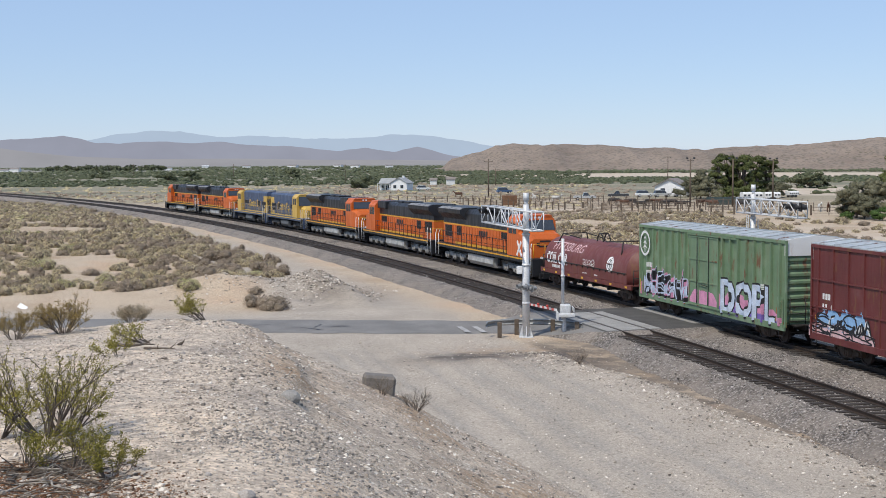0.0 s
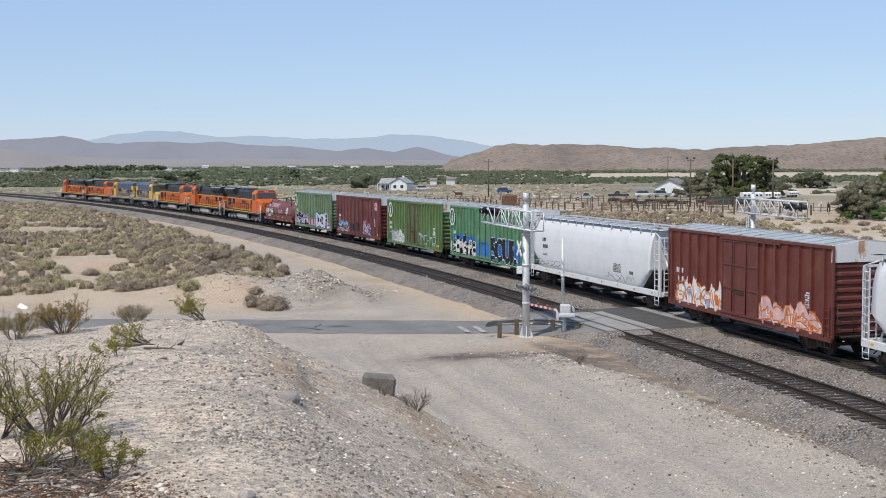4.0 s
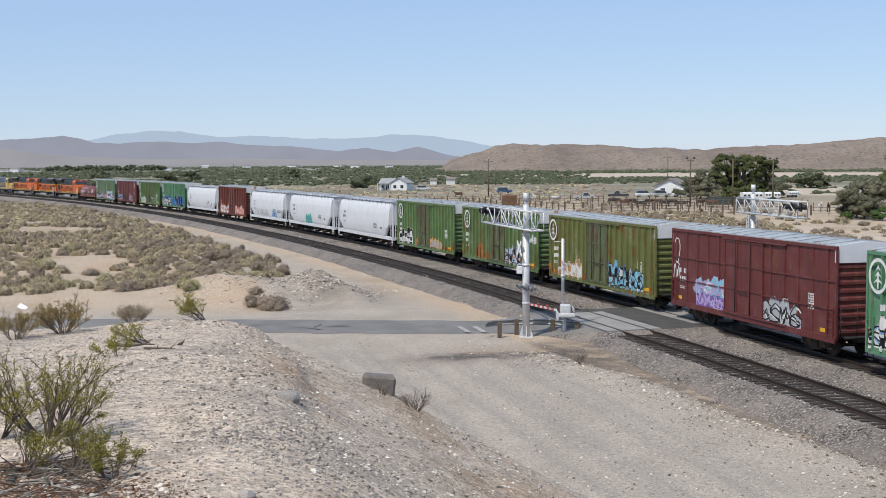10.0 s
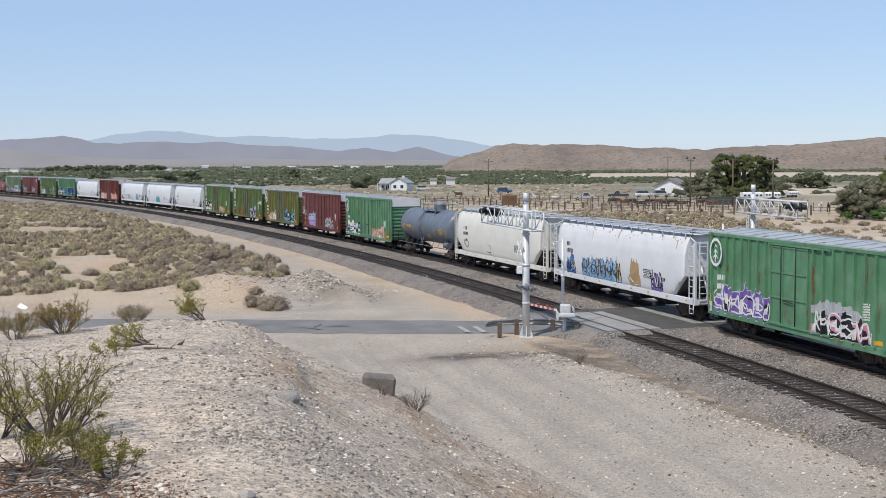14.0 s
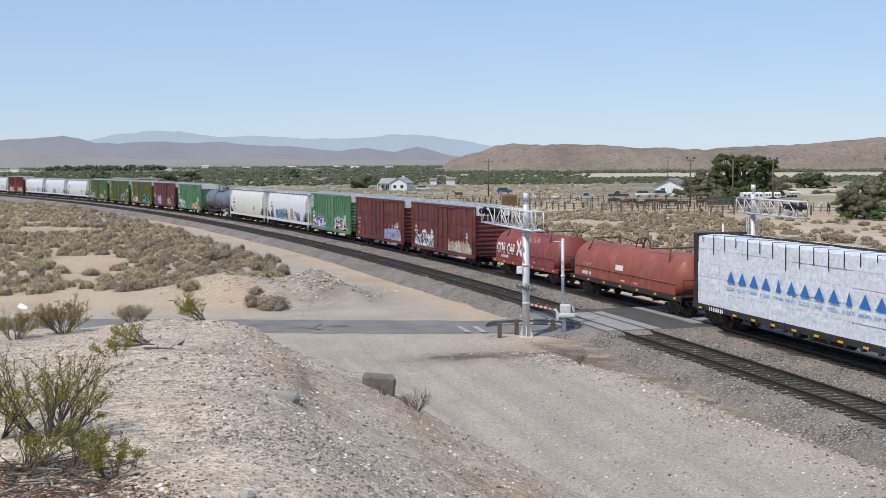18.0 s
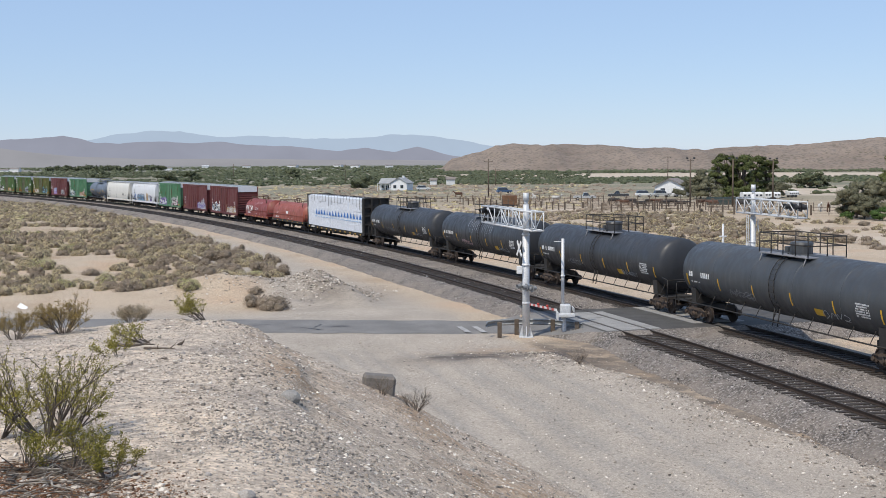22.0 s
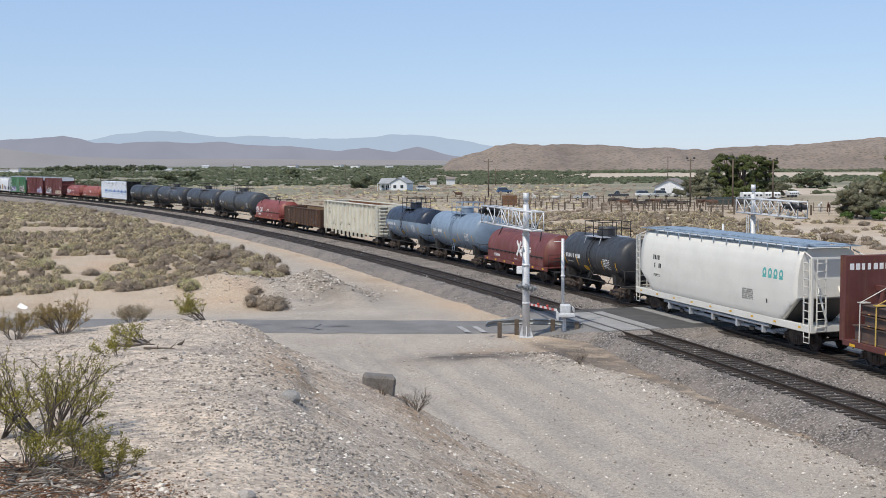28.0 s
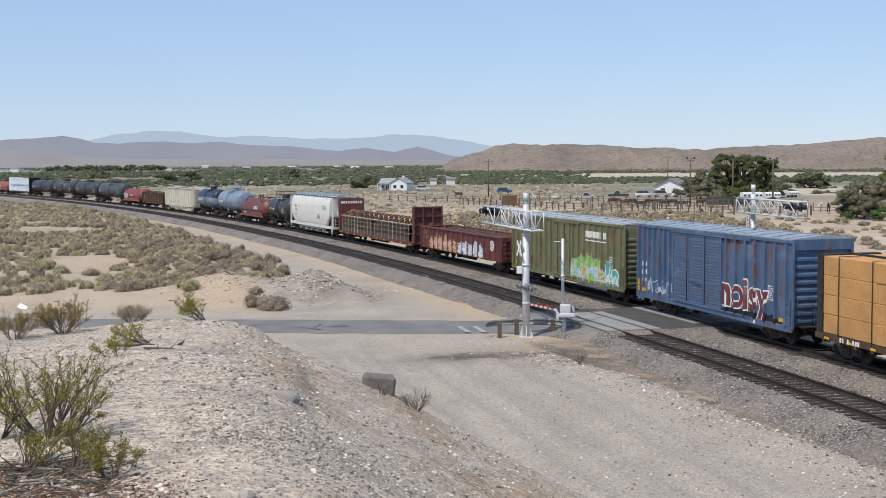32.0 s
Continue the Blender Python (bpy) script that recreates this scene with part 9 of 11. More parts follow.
def quads_mesh(name, V, mat, cores=(), sub=1, seed=0, core=0.8, core_shade=None):
    """Leaf quads and, under them, the uneven inner clumps of the foliage."""
    me = bpy.data.meshes.new(name)
    n, nv = len(V) // 4, len(V)
    T = np.zeros((0, 3), int)
    if len(cores):
        rng = np.random.RandomState(seed)
        C = np.array(cores)
        bv, bf = BALLS[sub]
        W = bv[None] * rng.uniform(0.6, 1.15, (len(C), len(bv), 1)) * (C[:, 3] * core)[:, None, None]
        W[:, :, 2] *= C[:, 4:5]
        W += C[:, None, :3]
        T = (bf[None] + (np.arange(len(C)) * len(bv))[:, None, None]).reshape(-1, 3) + nv
        V = np.concatenate([V, W.reshape(-1, 3)])
    me.vertices.add(len(V))
    me.vertices.foreach_set("co", V.astype(np.float32).ravel())
    me.loops.add(n * 4 + T.size)
    me.loops.foreach_set("vertex_index", np.concatenate([np.arange(n * 4), T.ravel()]).astype(np.int32))
    me.polygons.add(n + len(T))
    me.polygons.foreach_set("loop_start", np.concatenate([np.arange(n) * 4, n * 4 + np.arange(len(T)) * 3]).astype(np.int32))
    me.polygons.foreach_set("use_smooth", np.arange(n + len(T)) >= n)
    # inner clumps take the darker colour that paints shade inside the bush
    if core_shade:
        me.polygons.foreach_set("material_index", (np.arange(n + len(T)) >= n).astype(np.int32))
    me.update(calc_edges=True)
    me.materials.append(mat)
    if core_shade:
        me.materials.append(core_shade)
    return me


SAGE = leaf_mat("sagebrush_leaf", (0.365, 0.305, 0.18), (0.535, 0.455, 0.285))
SAGE_DRY = leaf_mat("dry_brush", (0.235, 0.185, 0.14), (0.34, 0.275, 0.21))
SAGE_GREEN = leaf_mat("green_brush", (0.31, 0.295, 0.13), (0.46, 0.44, 0.22))
TWIG = plain("dry_twig", (0.12, 0.095, 0.075), 0.9, 0, 0.3, 8, 40)
TWIG_PALE = plain("bleached_wood", (0.36, 0.32, 0.27), 0.9, 0, 0.3, 8, 40)
CREOSOTE = leaf_mat("creosote_leaf", (0.125, 0.11, 0.020), (0.36, 0.315, 0.062), 0.5)
PINE = leaf_mat("pine_needles", (0.052, 0.066, 0.022), (0.125, 0.14, 0.05))
GREYTREE = leaf_mat("grey_green_leaf", (0.09, 0.09, 0.055), (0.175, 0.165, 0.105))
OLIVE = leaf_mat("valley_leaf", (0.085, 0.098, 0.055), (0.125, 0.138, 0.08))
HEDGE = leaf_mat("hedge_leaf", (0.035, 0.07, 0.018), (0.11, 0.17, 0.05))
# twig-brown cores, kept dark to paint the shade deep in each bush
BRUSHWOOD_SHADE = plain("tangled_brushwood", (0.20, 0.158, 0.112), 0.95, 0, 0.35, 3, 30)
RNG = np.random.RandomState(11)


def shrub_meshes(mat, count, n, seed, size=0.10):
    out = []
    rng = np.random.RandomState(seed)
    for k in range(count):
        cores = []
        V = leaf_cloud([(0, 0, 0)], [1.0], n, size, rng, flat_z=rng.uniform(0.85, 1.1), up=0.0, lumps=10, shell=0.74, near=0.2, out=0.62, ball=0.47, soft=0.45, cores=cores)
        out.append(quads_mesh("shrub", V, mat, cores, 1, seed + k, 0.72, BRUSHWOOD_SHADE))
    return out


def twig_ball(seed, n=26, h=0.55):
    r = random.Random(seed)
    bm = bmesh.new()
    for _ in range(n):
        a = r.uniform(0, 6.283)
        sp = r.uniform(0.12, 0.55)
        p0 = Vector((math.cos(a) * 0.08, math.sin(a) * 0.08, 0))
        p1 = Vector((math.cos(a) * sp * 0.5, math.sin(a) * sp * 0.5, h * 0.5 * r.uniform(0.6, 1.1)))
        p2 = Vector((math.cos(a) * sp, math.sin(a) * sp, h * r.uniform(0.55, 1.0) * (1.1 - 0.4 * sp)))
        rod(bm, p0, p1, 0.018, 0.012, seg=4, caps=False)
        rod(bm, p1, p2, 0.012, 0.004, seg=4, caps=False)
    return mesh_from("branchwork", bm, TWIG)


SHRUBS = [(shrub_meshes(SAGE, 6, 2300, 1, 0.05), "grey-green sagebrush bush on sandy ground"), (shrub_meshes(SAGE_DRY, 5, 2300, 2, 0.045), "dry brown-grey desert bush on sandy ground"),
          (shrub_meshes(SAGE_GREEN, 3, 2300, 3, 0.05), "yellow-green desert bush on sandy ground")]
TWIGS = [twig_ball(k) for k in range(3)]


def brush_places():
    """Bushes west of the line, north of the road, scattered at near even spacing."""
    r = random.Random(5)
    got = []
    tries = 0
    while len(got) < 1500 and tries < 26000:
        tries += 1
        d = 84 + (r.random() ** 1.15) * 210
        b = r.uniform(-0.40, -0.10)
        x, y = b * d, d
        rim = np.interp(y, [82, 90, 97, 106, 118, 131, 165, 200, 300], [-17.5, -17.0, -15.0, -13.2, -18.0, -23.0, -36.5, -51.0, -97.0]) + 0.8 * math.sin(y * 0.9) - x
        if rim < 0:
            continue
        if y < 85.5 + 1.5 * math.sin(x * 0.9):
            continue
        bare = noise.noise(Vector((x * 0.075, y * 0.045, 2.0)))
        if bare > 0.03 + 0.38 * r.random():
            continue
        R = 0.65 + 0.75 * r.random() ** 1.3
        if any((x - a) ** 2 + (y - c) ** 2 < ((0.98 if y < 108 else 0.88 if y < 140 else 0.80) * (R + q)) ** 2 for a, c, q, _ in got):
            continue
        kind = 0.5 + 0.55 * noise.noise(Vector((x * 0.11, y * 0.06, 9.0))) + r.uniform(-0.28, 0.28) + (0.25 * max(0.0, 1 - rim / 5.0) if y < 150 else 0.0)      # greyer and drier along the railway side
        got.append((x, y, R, kind))
    return got


west = sorted(brush_places(), key=lambda p: p[1])
near_west, far_west = west[:290], west[290:]
r5 = random.Random(8)
for x, y, R, q in near_west:
    ms, lab = SHRUBS[0 if 0.16 < q < 0.60 else 1 if q >= 0.60 else 2]
    ob = tagged(new("desert_shrub", ms[r5.randrange(len(ms))]), lab, "shrub", "bushes of the desert flat")
    ob.matrix_basis = pose(x, y, ground_at(x, y) - 0.05, 0, 0, r5.uniform(0, 360)) @ Matrix.Diagonal((R, R, R * r5.uniform(0.85, 1.15), 1))
    t = share("branchwork", TWIGS[r5.randrange(3)], ob, Matrix.Identity(4))


def brush_stuff(name, places, mat, n, size, label, rng, flat_z=1.05):
    c = [(x, y, ground_at(x, y) - 0.05) for x, y, *_ in places]
    cores = []
    V = leaf_cloud(c, [p[2] for p in places], n, size, rng, flat_z, up=0.0, shell=0.8, near=0.2, out=0.6, ball=0.48, soft=0.45, cores=cores)
    tagged(new(name, quads_mesh(name, V, mat, cores, 1, 5, 0.72, BRUSHWOOD_SHADE)), label, "shrubs", kind="stuff")


brush_stuff("far_brush", [p for p in far_west if 0.12 < p[3] < 0.64], SAGE, 300, 0.105, "grey-green sagebrush covering the flat", RNG)
brush_stuff("far_brush", [p for p in far_west if p[3] >= 0.64], SAGE_DRY, 300, 0.105, "dry brown brush covering the flat", RNG)
brush_stuff("far_brush", [p for p in far_west if p[3] <= 0.12], SAGE_GREEN, 300, 0.105, "yellow-green brush covering the flat", RNG)


def east_places(n, dmin, dmax, b0, b1, rmin, rmax, seed, dens=0.4):
    r = random.Random(seed)
    got = []
    for _ in range(n * 12):
        if len(got) >= n:
            break
        d = r.uniform(dmin, dmax)
        x, y = r.uniform(b0, b1) * d, d
        off, _ = line_coords(np.array([x]), np.array([y]))
        if off[0] > -9:
            continue
        if noise.noise(Vector((x * 0.05, y * 0.03, 7.0 + seed))) > dens:
            continue
        R = r.uniform(rmin, rmax)
        if any((x - a) ** 2 + (y - c) ** 2 < (0.86 * (R + q)) ** 2 for a, c, q, _ in got):
            continue
        got.append((x, y, R, r.random()))
    return got


east = east_places(560, 112, 215, 0.0, 0.27, 0.8, 1.7, 3, 0.42) + east_places(70, 130, 200, 0.22, 0.38, 0.6, 1.2, 4, 0.2)
brush_stuff("far_brush", [p for p in east if p[3] < 0.7], SAGE, 220, 0.12, "pale sagebrush beyond the tracks", RNG, 0.8)
brush_stuff("far_brush", [p for p in east if p[3] >= 0.7], SAGE_DRY, 220, 0.12, "dry brush beyond the tracks", RNG, 0.8)
# bushes about the spoil banks
SPOIL_BUSHES = ((-10.6, 77.6, 1.25, 1), (-12.2, 78.4, 0.8, 1), (-12.7, 83.2, 0.6, 1), (-21.5, 115.9, 1.3, 1), (-28.9, 141.5, 1.2, 1), (-35.9, 161.8, 1.2, 1), (-18.7, 107.5, 0.9, 1), (-15.2, 99.5, 0.8, 2), (-13.8, 101.5, 0.9, 1), (-13.0, 91.0, 0.6, 0), (-19.5, 117.8, 0.9, 0), (-17.9, 99.7, 0.9, 0), (-17.5, 83.5, 0.9, 2), (-21.3, 85.6, 0.9, 0), (-23.9, 87.6, 0.8, 1), (-28.9, 87.9, 0.9, 0), (-29.4, 100.5, 0.8, 1), (-31.8, 100.7, 0.8, 0), (-17.9, 91.4, 0.8, 0), (-20.4, 89.4, 0.7, 1), (-14.6, 91.2, 0.6, 0))
for x, y, R, q in SPOIL_BUSHES:
    ms, lab = SHRUBS[q]
    ob = tagged(new("desert_shrub", ms[r5.randrange(len(ms))]), lab, "shrub", "bushes about the spoil banks")
    ob.matrix_basis = pose(x, y, ground_at(x, y) - 0.05, 0, 0, r5.uniform(0, 360)) @ Matrix.Diagonal((R * 1.4, R * 1.4, R * 1.15, 1))
    share("branchwork", TWIGS[r5.randrange(3)], ob, Matrix.Identity(4))
# single bushes on the open sand to the east
for x, y, R, q in ((34.6, 181.1, 1.2, 0), (31.6, 171.8, 1.0, 1), (39.2, 154.5, 1.1, 1), (43.5, 151.7, 1.3, 1), (40.5, 137.9, 1.2, 1), (43.9, 137.5, 1.5, 1), (44.8, 134.6, 1.4, 1), (46.0, 130.8, 1.2, 1), (54.4, 176.9, 0.9, 0), (57.9, 176.5, 1.5, 0), (59.0, 170.1, 1.0, 1), (44.6, 124.2, 1.0, 1), (37.9, 161.1, 0.8, 0), (36.4, 148.9, 1.2, 1), (35.7, 168.3, 1.0, 1), (46.4, 174.7, 0.7, 2), (30.7, 153.0, 1.0, 1), (33.3, 145.8, 1.1, 1)):
    ms, lab = SHRUBS[q]
    ob = tagged(new("desert_shrub", ms[r5.randrange(len(ms))]), lab, "shrub", "bushes on the eastern sand")
    ob.matrix_basis = pose(x, y, ground_at(x, y) - 0.05, 0, 0, r5.uniform(0, 360)) @ Matrix.Diagonal((R * 1.35, R * 1.35, R * 0.95, 1))
    share("branchwork", TWIGS[r5.randrange(3)], ob, Matrix.Identity(4))


# foreground creosote: branching stems with small leaves
def creosote(name, label, x, y, h, spread, stems, leaves, seed, leaf=0.018, mat=None, bare=0.0, lean=(0, 0), twig=None):
    r = random.Random(seed)
    gz = ground_at(x, y)
    ob = thing(name, label, "shrub", m=pose(x, y, gz - 0.02))
    bm = bmesh.new()
    tips = []

    def grow(p, d, length, rad, depth):
        q = p + d * length
        mid = p + d * length * 0.5 + Vector((r.uniform(-1, 1), r.uniform(-1, 1), r.uniform(-0.4, 1))) * length * 0.10
        rod(bm, p, mid, rad, rad * 0.8, seg=5, caps=False)
        rod(bm, mid, q, rad * 0.8, rad * 0.55, seg=5, caps=False)
        if depth <= 2:
            tips.append((mid, q))
        if depth > 0:
            for _ in range(r.choice((2, 2, 3))):
                nd = (d + Vector((r.uniform(-1, 1), r.uniform(-1, 1), r.uniform(-0.35, 0.75))) * 0.62).normalized()
                grow(q if r.random() < 0.7 else mid, nd, length * r.uniform(0.55, 0.85), rad * 0.55, depth - 1)
    for _ in range(stems):
        a = r.uniform(0, 6.283)
        o = r.uniform(0.35, 1.0) * spread
        d = Vector((math.cos(a) * o + lean[0], math.sin(a) * o + lean[1], r.uniform(0.6, 1.1))).normalized()
        grow(Vector((math.cos(a) * 0.05, math.sin(a) * 0.05, 0)), d, h * r.uniform(0.30, 0.46), 0.011 * (h / 0.7), 3)
    part("branchwork", bm, twig or TWIG, ob)
    rng = np.random.RandomState(seed)
    n = int(leaves)
    use = [tips[r.randrange(len(tips))] for _ in range(n)]
    P = np.array([a.lerp(b, r.random()) for a, b in use]) + rng.normal(scale=leaf * 1.1, size=(n, 3))
    a = rng.normal(size=(n, 3))
    a[:, 2] += 0.6
    a /= np.linalg.norm(a, axis=1)[:, None]
    b = np.cross(a, rng.normal(size=(n, 3)))
    b /= np.linalg.norm(b, axis=1)[:, None] + 1e-9
    s = leaf * rng.uniform(0.6, 1.4, (n, 1))
    a, b = a * s, b * s * 0.45
    keep = P[:, 2] > h * bare
    V = np.stack([P - b * 0.4, P + a * 0.5 - b, P + a, P + a * 0.5 + b], 1)[keep].reshape(-1, 3)
    part("foliage", quads_mesh("foliage", V, mat or CREOSOTE), None, ob)
    return ob


BROWN_LEAF = leaf_mat("brownish_leaf", (0.15, 0.10, 0.035), (0.32, 0.23, 0.085))
STRAW_LEAF = leaf_mat("straw_leaf", (0.26, 0.21, 0.14), (0.42, 0.35, 0.25))
creosote("creosote_bush", "tall open creosote bush with dark stems on gravel", -2.66, 8.0, 0.68, 0.95, 13, 4600, 2, 0.0095, bare=0.3, lean=(-0.22, 0))
creosote("creosote_bush", "upright creosote bush beside a grey log", -2.54, 8.05, 0.44, 0.7, 11, 4200, 21, 0.0095, lean=(0.25, 0), bare=0.1)
creosote("creosote_bush", "low leafy creosote bush beside dead branches", -2.20, 7.05, 0.27, 1.2, 14, 3400, 3, 0.009)
creosote("creosote_bush", "leafy creosote sprig on the gravel slope", -1.90, 6.9, 0.24, 0.9, 11, 2600, 4, 0.009, lean=(0.15, 0))
creosote("creosote_bush", "creosote bush by the rim of the knoll", -2.50, 7.15, 0.32, 1.1, 14, 3000, 5, 0.009)
creosote("creosote_bush", "leafy creosote bush at the edge of the gravel", -3.0, 8.0, 0.5, 0.9, 9, 3000, 15, 0.0095, bare=0.1)
creosote("creosote_bush", "small creosote bush on the crest", -3.16, 15.9, 0.46, 0.6, 10, 2600, 6, 0.013, lean=(-0.75, 0), bare=0.2)
creosote("creosote_bush", "brown-green bush on the crest", -4.85, 15.4, 0.46, 1.0, 30, 9000, 7, 0.011, mat=BROWN_LEAF)
creosote("creosote_bush", "sparse creosote leaning over gravel", -3.20, 13.1, 0.42, 0.35, 8, 1500, 8, 0.013, lean=(-1.7, 0.1), bare=0.1)
creosote("creosote_bush", "low sprawling creosote on gravel", -3.20, 11.7, 0.22, 1.2, 6, 900, 9, 0.014, lean=(-0.5, 0))
creosote("dry_bush", "pale dry rounded bush behind the crest", -4.22, 16.4, 0.27, 0.75, 34, 5200, 10, 0.013, mat=STRAW_LEAF, twig=TWIG_PALE)
creosote("dry_bush", "leafless grey bush on the slope of the knoll", -0.36, 15.1, 0.30, 0.9, 22, 300, 12, 0.010, mat=SAGE_DRY)
creosote("dry_bush", "thin dry bush beside the boulder", -0.80, 15.35, 0.26, 0.7, 14, 200, 13, 0.010, mat=SAGE_DRY)
creosote("dry_bush", "leafless brown bush on the gravel berm", 5.93, 52.59, 0.75, 1.2, 12, 260, 16, 0.03, mat=SAGE_DRY)
creosote("creosote_bush", "creosote at the far side of the crest", -5.25, 14.8, 0.36, 1.0, 18, 4600, 14, 0.011, mat=BROWN_LEAF)


# dead branches, logs and litter
def dead_branch(label, p, ang, length, rad, seed, mat=None):
    r = random.Random(seed)
    bm = bmesh.new()
    q = Vector((0, 0, rad))
    d = Vector((1, 0, 0))
    for k in range(5):
        n = q + (d + Vector((0, r.uniform(-0.5, 0.5), r.uniform(-0.1, 0.16)))).normalized() * length / 5
        n.z = max(rad * 0.5, n.z)
        rod(bm, q, n, rad * (1 - k * 0.15), rad * (0.85 - k * 0.15), seg=7)
        if k in (1, 3):
            e = n + Vector((r.uniform(0.2, 0.6), r.choice((-1, 1)) * r.uniform(0.3, 0.8), r.uniform(0.1, 0.5))) * length * 0.3
            rod(bm, n, e, rad * 0.45, rad * 0.15, seg=5)
        q = n
    ob = tagged(new("dead_branch", mesh_from("dead_branch", bm, mat or TWIG_PALE)), label, "branch", "dead branches on the gravel")
    ob.matrix_basis = pose(p[0], p[1], ground_at(*p), 0, 0, ang)


bm = bmesh.new()
loft(bm, [[(u, 0.03 * u * u * 20 + w_ * math.cos(k * math.pi / 5), 0.028 + w_ * math.sin(k * math.pi / 5)) for k in range(10)] for u, w_ in ((-0.10, 0.018), (-0.085, 0.030), (-0.04, 0.034), (0.0, 0.032), (0.05, 0.034), (0.09, 0.031), (0.105, 0.02))], smooth=True)
ob = tagged(new("log", mesh_from("log", bm, TWIG_PALE)), "short weathered grey log lying on gravel", "log")
ob.matrix_basis = pose(-2.36, 7.72, ground_at(-2.36, 7.72), 0, 0, -18)
dead_branch("twisted bleached branch stump on gravel", (-3.45, 12.45), 10, 0.5, 0.022, 2, TWIG)
dead_branch("dark bent branch on gravel", (-3.1, 12.5), -15, 0.42, 0.014, 3, TWIG)
r9 = random.Random(9)
for k in range(150):
    b = r9.uniform(6.3, 7.3)
    a = r9.uniform(-0.38, -0.275 - 0.03 * (b - 6.3)) * b
    dead_branch("bleached dead stick in a heap of litter" if k % 5 == 0 else "thin dark dead twig in a heap of litter", (a, b), r9.uniform(-70, 70), r9.uniform(0.12, 0.5), r9.uniform(0.0015, 0.006) if k % 12 else 0.010, 20 + k, TWIG_PALE if k % 5 == 0 else TWIG)


# ------------------------------------------------------------------ rocks and gravel
def rock_mesh(seed, mat, rough=0.35):
    r = random.Random(seed)
    bm = bmesh.new()
    bmesh.ops.create_icosphere(bm, subdivisions=2, radius=1.0)
    off = Vector((seed * 3.1, seed * 1.7, 0))
    for v in bm.verts:
        q = v.co.copy()
        v.co *= 1 + rough * noise.noise(q * 1.3 + off) + 0.12 * noise.noise(q * 3.1 + off)
        v.co.z *= 0.7
    return mesh_from("rock", bm, mat)


ROCKS = [rock_mesh(k, MAT_ROCK) for k in range(4)] + [rock_mesh(k + 9, MAT_GREYROCK) for k in range(3)]


def rock(x, y, s, k, label, sz=1.0):
    ob = tagged(new("rock", ROCKS[k]), label, "rock", "rocks on the knoll")
    ob.matrix_basis = pose(x, y, ground_at(x, y) + s * 0.2, 0, 0, (x * 971 + y * 331) % 360) @ Matrix.Diagonal((s, s, s * sz, 1))


rock(-1.27, 10.0, 0.085, 4, "bluish grey stone on pale gravel")
rock(-0.29, 6.6, 0.035, 0, "white stone on pale gravel")
rock(-1.05, 6.35, 0.045, 1, "pale stone on gravel")
for k in range(40):
    a, b = r9.uniform(-4.2, 0.6), r9.uniform(6.2, 15.5)
    rock(a, b, r9.uniform(0.012, 0.034), r9.randrange(5), "small pale desert stone")
bm = bmesh.new()
box(bm, -0.30, 0.30, -0.2, 0.2, -0.2, 0.25, bev=0.045)
ob = tagged(new("concrete_block", mesh_from("concrete_block", bm, plain("dark_concrete", (0.19, 0.172, 0.155), 0.95, 0, 0.3, 3, 20))), "dark grey concrete block half sunk in the slope", "block")
ob.matrix_basis = pose(-0.86, 15.8, ground_at(-0.86, 15.8) + 0.02, 0, 6, 8) @ Matrix.Diagonal((0.70, 0.70, 0.70, 1))


bm = bmesh.new()
loft(bm, [[(u, w_ * math.cos(k * math.pi / 3), c + h_ * math.sin(k * math.pi / 3)) for k in range(6)] for u, w_, h_, c in ((-0.045, 0.006, 0.006, 0.012), (-0.02, 0.016, 0.014, 0.018), (0.015, 0.018, 0.018, 0.028), (0.035, 0.010, 0.012, 0.05), (0.042, 0.006, 0.006, 0.07))])
ob = tagged(new("root_stub", mesh_from("root_stub", bm, TWIG)), "small dark broken root stub sticking out of gravel", "root")
ob.matrix_basis = pose(-2.80, 12.87, ground_at(-2.80, 12.87))
bm = bmesh.new()
loft(bm, [[(-0.42, -0.1, 0.0), (0.42, -0.12, 0.02), (0.45, 0.1, 0.18), (-0.40, 0.12, 0.25)], [(-0.40, -0.1, 0.03), (0.40, -0.12, 0.05), (0.43, 0.1, 0.21), (-0.38, 0.12, 0.28)]])
ob = tagged(new("litter_sheet", mesh_from("litter_sheet", bm, MAT_WHITE)), "crumpled white sheet of litter on the sand", "litter")
ob.matrix_basis = pose(-27.05, 77.68, ground_at(-27.05, 77.68), 0, 12, -35)


